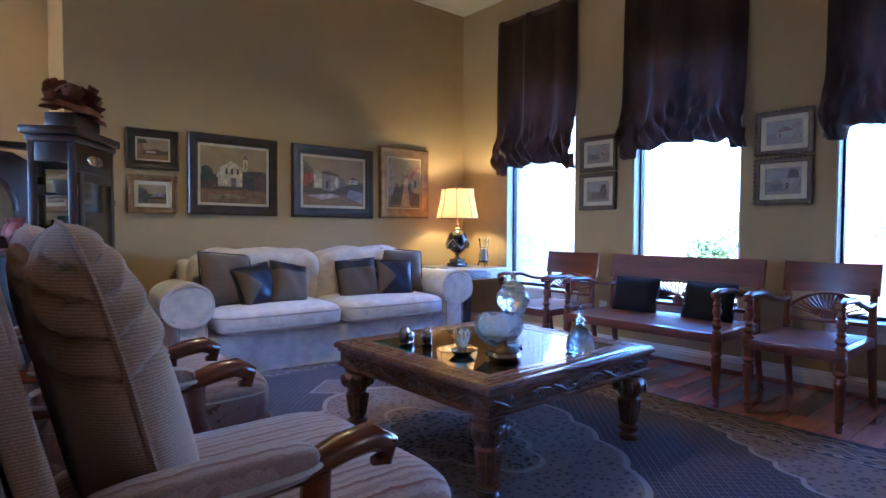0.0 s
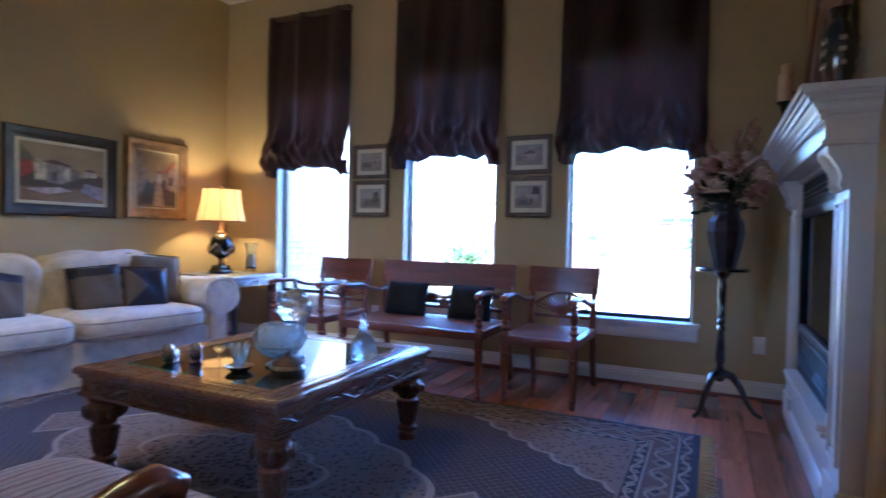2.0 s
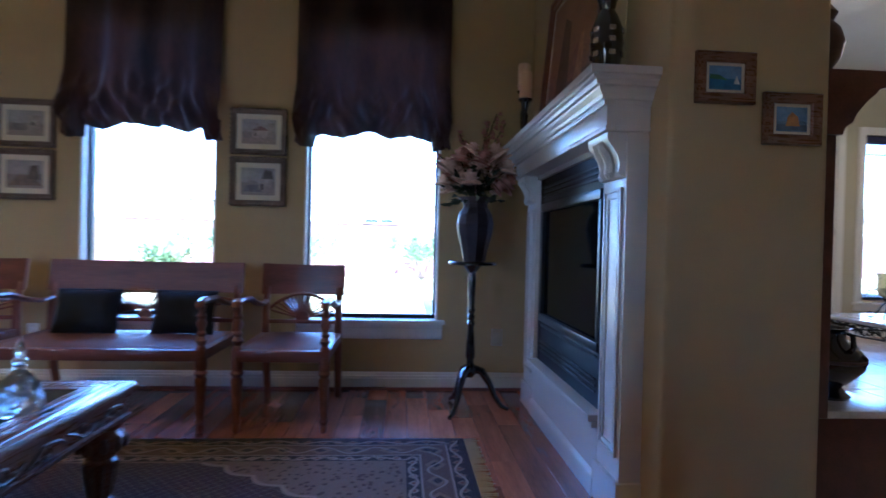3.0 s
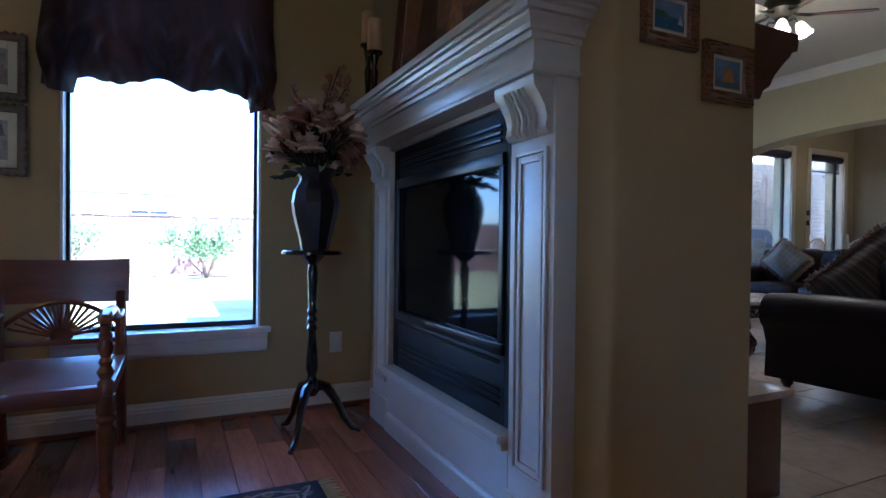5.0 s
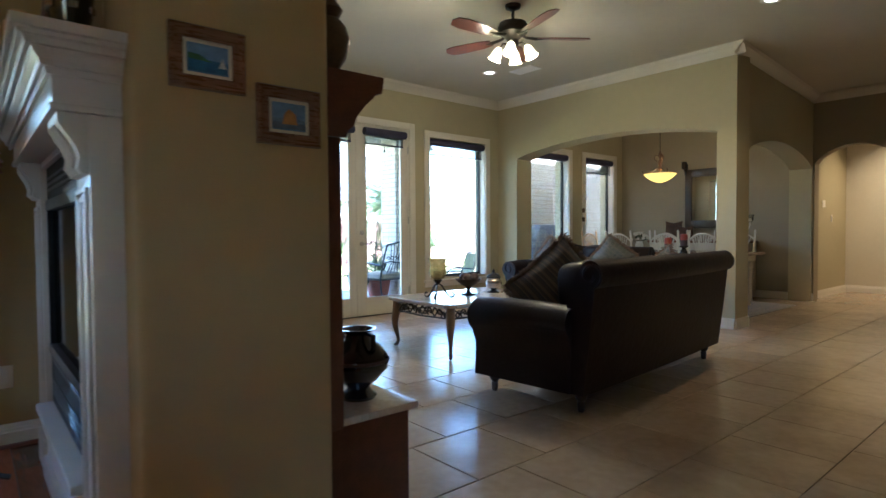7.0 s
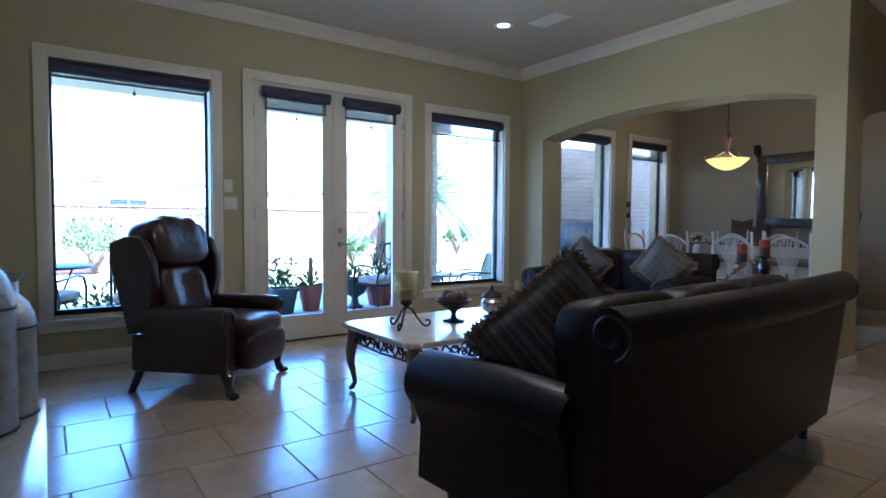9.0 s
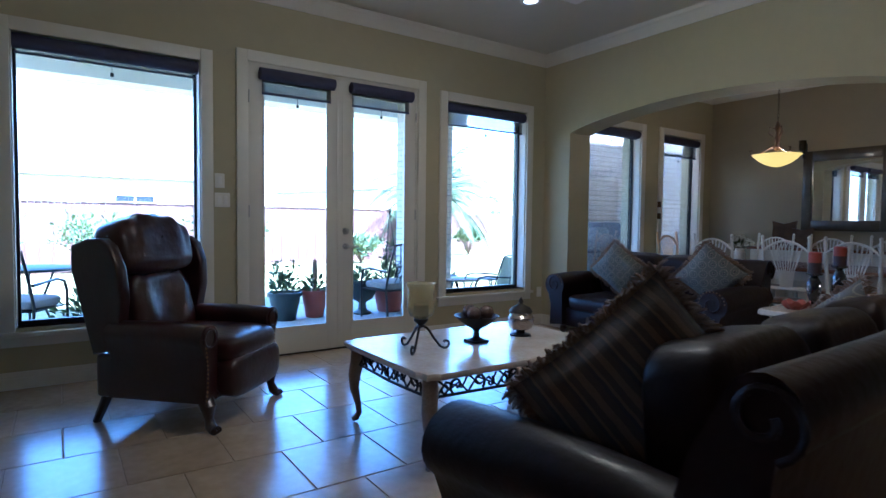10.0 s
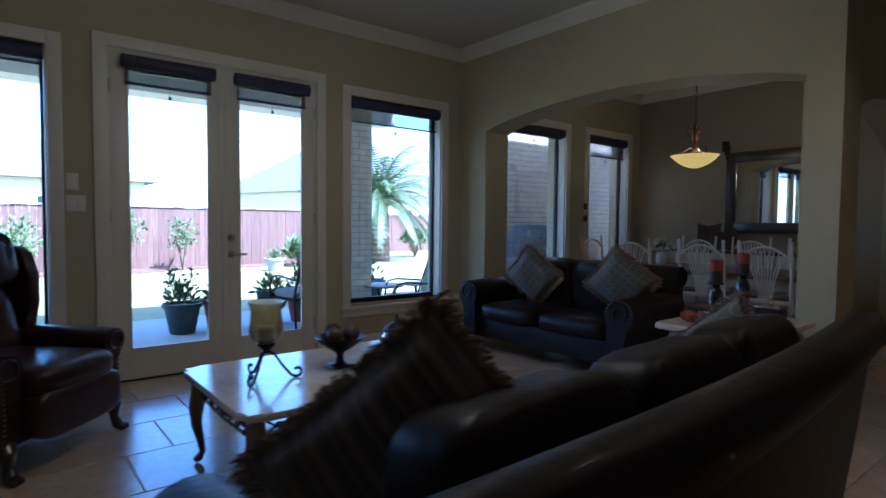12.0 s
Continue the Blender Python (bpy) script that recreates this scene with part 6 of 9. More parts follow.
puff(bm, (0, 0, 0.815), (0.014, 0.014, 0.02), 1.0, 10, 6)
part("finial", bm, M["gilt"], lm)
lamp("table_lamp_bulb", (4.33, 4.68, EZ + 0.66), 1.3, WARM, 0.035)
hu = thing("hurricane_candle", "clear glass hurricane with a white candle on a dark stand", "candle")
hu.location = (4.53, 4.50, EZ)
bm = B()
for k in range(3):
    a = k * 2.094
    tube(bm, [(0.02 * math.cos(a), 0.02 * math.sin(a), 0.05), (0.045 * math.cos(a), 0.045 * math.sin(a), 0.06), (0.05 * math.cos(a), 0.05 * math.sin(a), 0.03), (0.06 * math.cos(a), 0.06 * math.sin(a), 0.003)], 0.006, 6)
lathe(bm, [(0.05, 0.045), (0.055, 0.055), (0.05, 0.062)], seg=16)
part("stand", bm, M["iron"], hu)
bm = B()
lathe(bm, [(0.048, 0.062), (0.05, 0.1), (0.042, 0.16), (0.046, 0.22), (0.06, 0.29), (0.058, 0.29), (0.044, 0.22), (0.04, 0.16), (0.048, 0.1), (0.046, 0.064)], seg=20, cap=False)
part("glass", bm, M["clear"], hu)
bm = B()
lathe(bm, [(0.036, 0.064), (0.036, 0.18), (0.03, 0.184), (0.003, 0.18)], seg=16)
part("candle", bm, M["candle_w"], hu)

# ---- chairs and bench along the windows ----


def turned_leg(bm, x, y, h):
    lathe(bm, [(0.014, 0.0), (0.018, 0.01), (0.02, 0.03), (0.016, 0.04), (0.026, 0.06), (0.018, 0.075), (0.021, 0.09), (0.028, h - 0.14), (0.03, h - 0.12), (0.022, h - 0.105), (0.034, h - 0.085), (0.026, h - 0.07), (0.03, h - 0.06), (0.03, h)], x, y, 14)


def sunburst_seat(name, y0, y1, label, cat, group):
    """Colonial chair or bench facing -x: curved top board, sunburst splat, scrolled arms on turned posts."""
    t = thing(name, label, cat, group)
    w = y1 - y0
    xb, xf, zs = 4.44, 3.86, 0.42
    yc = (y0 + y1) / 2
    bm = B()
    n = 16
    loops = []
    for i in range(n + 1):
        u = 2 * i / n - 1
        y = yc + u * (w / 2 + 0.012)
        xx = xb + 0.035 + 0.03 * (1 - u * u)
        loops.append([(xx - 0.012, y, 0.655), (xx + 0.012, y, 0.655), (xx + 0.045, y, 0.83 + 0.006 * u * u), (xx + 0.02, y, 0.838 + 0.006 * u * u)])
    rings(bm, loops)
    part("top_board", bm, M["redwood"], t, smooth=50)
    for y in (y0 + 0.02, y1 - 0.02):
        bm = B()
        tube(bm, [(xb + 0.10, y, 0.0), (xb + 0.05, y, 0.18), (xb + 0.01, y, 0.40), (xb + 0.015, y, 0.55), (xb + 0.045, y, 0.70)], [0.02, 0.022, 0.026, 0.022, 0.02], 8)
        part("back_leg", bm, M["redwood"], t)
        bm = B()
        turned_leg(bm, xf, y, zs - 0.03)
        part("front_leg", bm, M["redwood"], t)
        bm = B()
        z = zs + 0.012
        lathe(bm, [(0.026, zs - 0.03), (0.028, z), (0.018, z + 0.015), (0.03, z + 0.04), (0.018, z + 0.06), (0.024, z + 0.075), (0.016, z + 0.09), (0.027, z + 0.125), (0.018, z + 0.15), (0.024, z + 0.165), (0.016, z + 0.18), (0.02, z + 0.215)], xf, y, 14)
        part("arm_post", bm, M["redwood"], t)
        bm = B()
        tube(bm, [(xb + 0.02, y, 0.615), (xb - 0.08, y, 0.605), (xb - 0.22, y, 0.625), (xb - 0.36, y, 0.665), (xf + 0.02, y, 0.672), (xf - 0.035, y, 0.66), (xf - 0.05, y, 0.64)], [0.018, 0.018, 0.02, 0.022, 0.024, 0.024, 0.014], 10, 0.75)
        part("arm", bm, M["redwood"], t)
    bm = B()
    box(bm, xf - 0.025, xf + 0.02, y0 - 0.005, y1 + 0.005, zs - 0.055, zs + 0.005, 0.008)
    box(bm, xb - 0.01, xb + 0.025, y0 + 0.02, y1 - 0.02, zs - 0.05, zs + 0.003, 0.006)
    box(bm, xf + 0.02, xb - 0.01, y0 - 0.003, y0 + 0.04, zs - 0.05, zs + 0.004, 0.006)
    box(bm, xf + 0.02, xb - 0.01, y1 - 0.04, y1 + 0.003, zs - 0.05, zs + 0.004, 0.006)
    part("seat_rail", bm, M["redwood"], t)
    bm = B()
    box(bm, xf + 0.018, xb - 0.006, y0 + 0.038, y1 - 0.038, zs - 0.014, zs + 0.006, 0.004)
    part("cane_seat", bm, M["cane"], t)
    # sunburst splat between two rails
    bm = B()
    box(bm, xb + 0.002, xb + 0.026, y0 + 0.03, y1 - 0.03, 0.478, 0.502, 0.005)
    part("lower_rail", bm, M["redwood"], t)
    half = min(0.20, w / 2 - 0.03)
    bm = B()
    lathe(bm, [(0.035, -0.01), (0.04, 0), (0.035, 0.01)], seg=18)
    xform(bm, pose(xb + 0.014, yc, 0.52, 0, 90) @ Matrix.Diagonal((1, 1.1, 1, 1)))
    part("hub", bm, M["redwood"], t)
    nr = 17 if w < 0.8 else 31
    for k in range(nr):
        u = -1 + 2 * k / (nr - 1)
        yt = yc + u * (w / 2 - 0.05)
        zt = 0.655 - 0.10 * u * u if w < 0.8 else 0.655 - 0.05 * u * u
        a = math.pi * (0.5 - 0.46 * u)
        ys, zs0 = yc + 0.045 * math.cos(a), 0.515 + 0.04 * math.sin(a)
        if w >= 0.8:
            ys = yc + u * 0.16 + 0.0
        bm = B()
        tube(bm, [(xb + 0.014, ys, zs0), (xb + 0.02, (ys + yt) / 2, (zs0 + zt) / 2), (xb + 0.032, yt, zt)], 0.0065, 6)
        part("ray", bm, M["redwood"], t)
    bm = B()
    tube(bm, [(xb + 0.03, yc + u / 12 * (w / 2 - 0.03), 0.66 - (0.10 if w < 0.8 else 0.05) * (u / 12) ** 2) for u in range(-12, 13)], 0.011, 6)
    part("arch_rail", bm, M["redwood"], t)
    return t


lab = "red teak colonial armchair with a sunburst splat and cane seat"
sunburst_seat("armchair", 3.115, 3.615, lab, "chair", "teak chairs under the windows")
sunburst_seat("bench", 1.835, 2.955, "long red teak bench with a sunburst back and cane seat", "bench", "")
sunburst_seat("armchair", 1.215, 1.695, lab, "chair", "teak chairs under the windows")
scatter(4.345, 2.67, 0.548, 0.175, -18, 0, -88, "black", 0.075, 0.74)
scatter(4.345, 2.12, 0.548, 0.175, -18, 0, -92, "black", 0.075, 0.74)

# ---- upholstered armchairs ----


def lounge_chair(x, y, rz):
    t = thing("upholstered_armchair", "taupe striped armchair with carved mahogany arms and loose back cushion", "chair", "armchairs facing the windows", pose(x, y, 0, 0, 0, rz))
    bm = B()
    puff(bm, (0.02, 0, 0.365), (0.40, 0.365, 0.115), 0.30, 40, 14)
    seat = part("seat", bm, M["seat_cloth"], t)
    bm = B()
    tube(bm, [(0.02 + 0.392 * math.copysign(abs(math.cos(a)) ** 0.3, math.cos(a)), 0.36 * math.copysign(abs(math.sin(a)) ** 0.3, math.sin(a)), 0.40) for a in [i * math.pi / 24 for i in range(49)]], 0.006, 6)
    part("piping", bm, M["piping"], seat)
    bm = B()
    box(bm, -0.34, 0.40, -0.335, 0.335, 0.22, 0.32, 0.03, 3)
    part("seat_skirt", bm, M["seat_cloth"], t)
    # arched upholstered back, leaning
    lean = pose(-0.33, 0, 0.38, 0, -13)
    for nm, mtl, dx, dep, hw, ht in (("outer_back", M["chair_cloth"], -0.075, 0.045, 0.33, 0.655), ("back_panel", M["chair_cloth"], -0.02, 0.05, 0.31, 0.64)):
        bm = B()
        prof = [(-hw, -0.1)]
        for i in range(21):
            a = math.pi * (1 - i / 20)
            prof.append((hw * math.copysign(abs(math.cos(a)) ** 0.6, math.cos(a)), ht - 0.24 + 0.24 * abs(math.sin(a)) ** 0.8))
        prof.append((hw, -0.1))
        prism(bm, prof, 0, dx - dep / 2, dx + dep / 2)
        bmesh.ops.bevel(bm, geom=[e for e in bm.edges if abs(e.verts[0].co.x - e.verts[1].co.x) < 1e-6], offset=0.018, segments=3, profile=0.6, affect="EDGES")
        xform(bm, lean)
        part(nm, bm, mtl, t, smooth=60)
    # loose cushion: thick pillow with an arched top, a seam round the edge and tucks across it
    bm = B()
    n, mm, CH2, CX = 56, 60, 0.655, 0.135
    wide = lambda v: 0.30 * max(0.0, 1 - max(0.0, (v - 0.40) / 0.60) ** 2.4) ** 0.5 + 0.004
    puffy = lambda u, v: 0.102 * max(0.0, 1 - abs(u) ** 3.2) ** 0.55 * max(0.0, 1 - ((v - 0.42) / 0.58) ** 3.0 if v > 0.42 else 1 - ((0.42 - v) / 0.42) ** 4) ** 0.6
    for side in (-1, 1):
        rows = []
        for j in range(mm + 1):
            v = j / mm
            row = []
            for i in range(n + 1):
                u = math.sin((i / n - 0.5) * math.pi)
                q = puffy(u, v)
                for v0 in (0.60, 0.70, 0.79, 0.87):
                    d = v - v0 - 0.10 * (1 - abs(u))
                    w = max(0.0, min(1.0, (abs(u) - 0.35) / 0.3)) * min(1.0, q / 0.03)
                    q += w * (-0.026 * math.exp(-(d / 0.013) ** 2) + 0.012 * math.exp(-((d - 0.045) / 0.028) ** 2))
                q += 0.003 * math.sin(11 * u + 7 * v) * min(1.0, q / 0.05)
                row.append(bm.verts.new(lean @ Vector((CX + side * q, u * wide(v), CH2 * v))))
            rows.append(row)
        for j in range(mm):
            for i in range(n):
                f = (rows[j][i], rows[j][i + 1], rows[j + 1][i + 1], rows[j + 1][i])
                bm.faces.new(f if side > 0 else f[::-1])
    bmesh.ops.remove_doubles(bm, verts=bm.verts, dist=0.002)
    bc = part("back_cushion", bm, M["chair_cloth"], t, smooth=60)
    bm = B()
    for e in (-1, 1):
        tube(bm, [tuple(lean @ Vector((CX, e * wide(v), CH2 * v))) for v in [k / 40 for k in range(41)]], 0.006, 6)
    part("welt", bm, M["chair_cloth"], bc)
    for s in (-1, 1):
        yy = s * 0.365
        bm = B()
        tube(bm, [(-0.46, yy, 0.598), (-0.32, yy, 0.590), (-0.18, yy, 0.585), (-0.03, yy, 0.592), (0.065, yy, 0.617), (0.125, yy, 0.622), (0.166, yy, 0.60), (0.160, yy, 0.568), (0.135, yy, 0.570)], [0.024, 0.026, 0.027, 0.028, 0.034, 0.034, 0.030, 0.022, 0.012], 12, 0.85)
        arm = part("arm", bm, M["arm_wood"], t)
        bm = B()
        tube(bm, [(0.01, yy, 0.588), (0.005, yy, 0.53), (0.03, yy, 0.45), (0.085, yy, 0.375), (0.115, yy, 0.30)], [0.028, 0.03, 0.026, 0.028, 0.03], 10)
        part("arm_support", bm, M["arm_wood"], arm)
        bm = B()
        puff(bm, (-0.185, yy, 0.615), (0.195, 0.046, 0.036), 0.55, 28, 10)
        pd = part("arm_pad", bm, M["seat_cloth"], arm)
        bm = B()
        tube(bm, [(-0.185 + 0.197 * math.copysign(abs(math.cos(a)) ** 0.6, math.cos(a)), yy + 0.047 * math.copysign(abs(math.sin(a)) ** 0.6, math.sin(a)), 0.606) for a in [i * math.pi / 16 for i in range(33)]], 0.006, 6)
        part("piping", bm, M["piping"], pd)
        bm = B()
        tube(bm, [(-0.37, s * 0.325, 0.20), (-0.39, s * 0.345, 0.40), (-0.46, s * 0.352, 0.60), (-0.50, s * 0.345, 0.74)], [0.032, 0.032, 0.028, 0.016], 10)
        part("back_post", bm, M["arm_wood"], t)
        for fx in (-0.38, 0.34):
            bm = B()
            tube(bm, [(fx, s * 0.31, 0.24), (fx + 0.01, s * 0.315, 0.14), (fx - 0.005, s * 0.31, 0.05), (fx + 0.012, s * 0.32, 0.014)], [0.034, 0.03, 0.02, 0.022], 10)
            part("leg", bm, M["arm_wood"], t)
    return t


lounge_chair(0.965, 1.70, 0)
lounge_chair(0.99, 2.83, 1)

# ---- curio cabinet with dried flowers ----
cb = thing("curio_cabinet", "dark mahogany curio cabinet with glass doors and lit shelves", "cabinet", "", pose(0.97, 4.25, 0, 0, 0, 59))
CW, CD, CH = 0.55, 0.245, 1.60


def cpart(nm, mtl, *boxes, bev=0.004, parent=None, smooth=40):
    bm = B()
    for q in boxes:
        box(bm, *q, bev)
    return part(nm, bm, mtl, parent or cb, smooth=smooth)


cpart("post", M["mahog"], (0, 0.035, 0, 0.035, 0, CH))
cpart("post", M["mahog"], (CW - 0.035, CW, 0, 0.035, 0, CH))
cpart("post", M["mahog"], (0, 0.035, CD - 0.035, CD, 0, CH))
cpart("post", M["mahog"], (CW - 0.035, CW, CD - 0.035, CD, 0, CH))
cpart("base", M["mahog"], (0.002, CW - 0.002, 0.002, CD - 0.002, 0.0, 0.20))
cpart("back_panel", M["mirror"], (0.035, CW - 0.035, CD - 0.02, CD - 0.01, 0.2, 1.45), bev=0)
cpart("cornice", M["mahog"], (-0.015, CW + 0.015, -0.015, CD + 0.01, 1.53, 1.57), (-0.035, CW + 0.035, -0.035, CD + 0.03, 1.57, 1.62), bev=0.012)
cpart("head_rail", M["mahog"], (0.035, CW - 0.035, 0.002, 0.03, 1.37, 1.53), (0.002, 0.03, 0.035, CD - 0.035, 1.42, 1.53), (CW - 0.03, CW - 0.002, 0.035, CD - 0.035, 1.42, 1.53))
for z in (0.62, 0.98, 1.22):
    cpart("shelf", M["clear"], (0.03, CW - 0.03, 0.03, CD - 0.03, z, z + 0.008), bev=0)
dr = cpart("door", M["mahog"], (0.037, 0.085, -0.016, 0.0, 0.21, 1.365), (CW - 0.085, CW - 0.037, -0.016, 0.0, 0.21, 1.365), (0.085, CW - 0.085, -0.016, 0.0, 0.21, 0.26), (0.085, CW - 0.085, -0.016, 0.0, 1.31, 1.365))
cpart("pane", M["clear"], (0.085, CW - 0.085, -0.010, -0.006, 0.26, 1.31), bev=0, parent=dr)
cpart("side_pane", M["clear"], (0.012, 0.016, 0.035, CD - 0.035, 0.2, 1.42), bev=0)
bm = B()
puff(bm, (CW / 2, -0.001, 1.45), (0.11, 0.012, 0.035), 1.0, 20, 8)
part("oval_mirror", bm, M["mirror"], cb, "small oval bevelled mirror")
bm = B()
for z in (0.45, 0.85, 1.2):
    tube(bm, [(CW - 0.042, -0.02, z - 0.02), (CW - 0.042, -0.02, z + 0.02)], 0.006, 6)
tube(bm, [(0.06, -0.03, 0.78), (0.06, -0.03, 0.86)], 0.006, 6)
part("hardware", bm, M["gilt"], cb)
MC = cb.matrix_basis
cups = [((0.12, 0.17, 1.228), 0.05, 0.09, "pewter"), ((0.24, 0.2, 1.228), 0.055, 0.07, "pewter"), ((0.38, 0.16, 1.228), 0.06, 0.03, "vase"), ((0.15, 0.18, 0.988), 0.045, 0.12, "leaf"), ((0.36, 0.18, 0.988), 0.05, 0.10, "clear"), ((0.2, 0.2, 0.628), 0.07, 0.16, "vase"), ((0.40, 0.17, 0.628), 0.04, 0.14, "pewter")]
for (p, r, h, mk) in cups:
    c = thing("ornament_cup", "small handled cup or bowl on a curio shelf", "ornament", "ornaments in the curio cabinet")
    c.location = MC @ Vector((p[0], 0.035 + (p[1] - 0.16) * 0.4 + 0.075, p[2]))
    bm = B()
    lathe(bm, [(r * 0.6, 0), (r * 0.65, 0.004), (r * 0.8, h * 0.3), (r, h * 0.8), (r * 0.95, h), (r * 0.88, h), (r * 0.85, h * 0.7), (0.003, h * 0.3)], seg=16)
    part("bowl", bm, M[mk], c)
    bm = B()
    tube(bm, [(r * 0.9, 0, h * 0.8), (r * 1.5, 0, h * 0.75), (r * 1.5, 0, h * 0.35), (r * 0.8, 0, h * 0.3)], 0.005, 6)
    part("handle", bm, M[mk], c)
fb = thing("dried_flowers", "large brown paper flowers in a dark box on the cabinet", "flowers")
fb.matrix_basis = pose(1.01, 4.55, 1.62, 0, 0, 59) @ Matrix.Diagonal((1.35, 1.35, 1.45, 1))
bm = B()
box(bm, -0.13, 0.13, -0.06, 0.06, 0, 0.07, 0.006)
part("box", bm, M["mahog"], fb)
rg = random.Random(5)
for (x, y, z, r) in ((-0.10, -0.03, 0.11, 0.085), (0.0, -0.05, 0.13, 0.085), (0.11, -0.03, 0.10, 0.08), (-0.04, 0.04, 0.16, 0.075), (0.07, 0.04, 0.15, 0.07), (0.16, 0.0, 0.13, 0.05), (-0.15, 0.02, 0.10, 0.05)):
    bm = B()
    rose(bm, (x, y, z), r, rg)
    bmesh.ops.solidify(bm, geom=bm.faces[:], thickness=0.002)
    part("flower", bm, M["petal_b"], fb)

# arched mirrored hall stand beside the curio cabinet
hs = thing("hall_stand", "dark carved hall cabinet with an arched mirror", "cabinet")
hs.matrix_basis = pose(0.43, 4.94, 0)
bm = B()
box(bm, -0.42, 0.42, -0.18, 0.2, 0.0, 0.86, 0.01)
part("body", bm, M["mahog"], hs)
bm = B()
box(bm, -0.45, 0.45, -0.21, 0.22, 0.86, 0.90, 0.008)
part("tabletop", bm, M["mahog"], hs)
bm = B()
out = [(-0.42, 0.90), (-0.42, 1.46), (-0.30, 1.53), (0.0, 1.56), (0.30, 1.53), (0.42, 1.46), (0.42, 0.90)]
inn = [(0.30, 0.98)] + [(0.30 * math.cos(i * math.pi / 16), 1.15 + 0.30 * math.sin(i * math.pi / 16)) for i in range(17)] + [(-0.30, 0.98)]
prism(bm, out, 1, 0.10, 0.16)
part("mirror_frame", bm, M["mahog"], hs)
bm = B()
prism(bm, inn, 1, 0.092, 0.098)
part("mirror", bm, M["mirror"], hs, "arched mirror glass", smooth=None)
bm = B()
tube(bm, [(0.31 * math.cos(i * math.pi / 16), 0.09, 1.15 + 0.31 * math.sin(i * math.pi / 16)) for i in range(17)], 0.018, 8)
box(bm, -0.47, 0.47, 0.07, 0.2, 1.56, 1.60, 0.01)
part("moulding", bm, M["mahog"], hs)
rv = thing("red_vase", "small dark red vase on the hall cabinet", "vase")
rv.location = (0.735, 4.80, 0.90)
bm = B()
lathe(bm, [(0.04, 0), (0.045, 0.01), (0.065, 0.08), (0.06, 0.13), (0.035, 0.17), (0.045, 0.20), (0.04, 0.2)], seg=18)
part("body", bm, M["clay"], rv)

# ---- family room: leather seating ----


def bun_foot(bm, x, y, h, r=0.034):
    lathe(bm, [(r * 0.5, 0.0), (r * 0.62, 0.01), (r * 0.7, h * 0.4), (r * 0.6, h * 0.5), (r * 1.05, h * 0.65), (r * 1.1, h * 0.8), (r * 0.8, h * 0.9), (r, h)], x, y, 14)


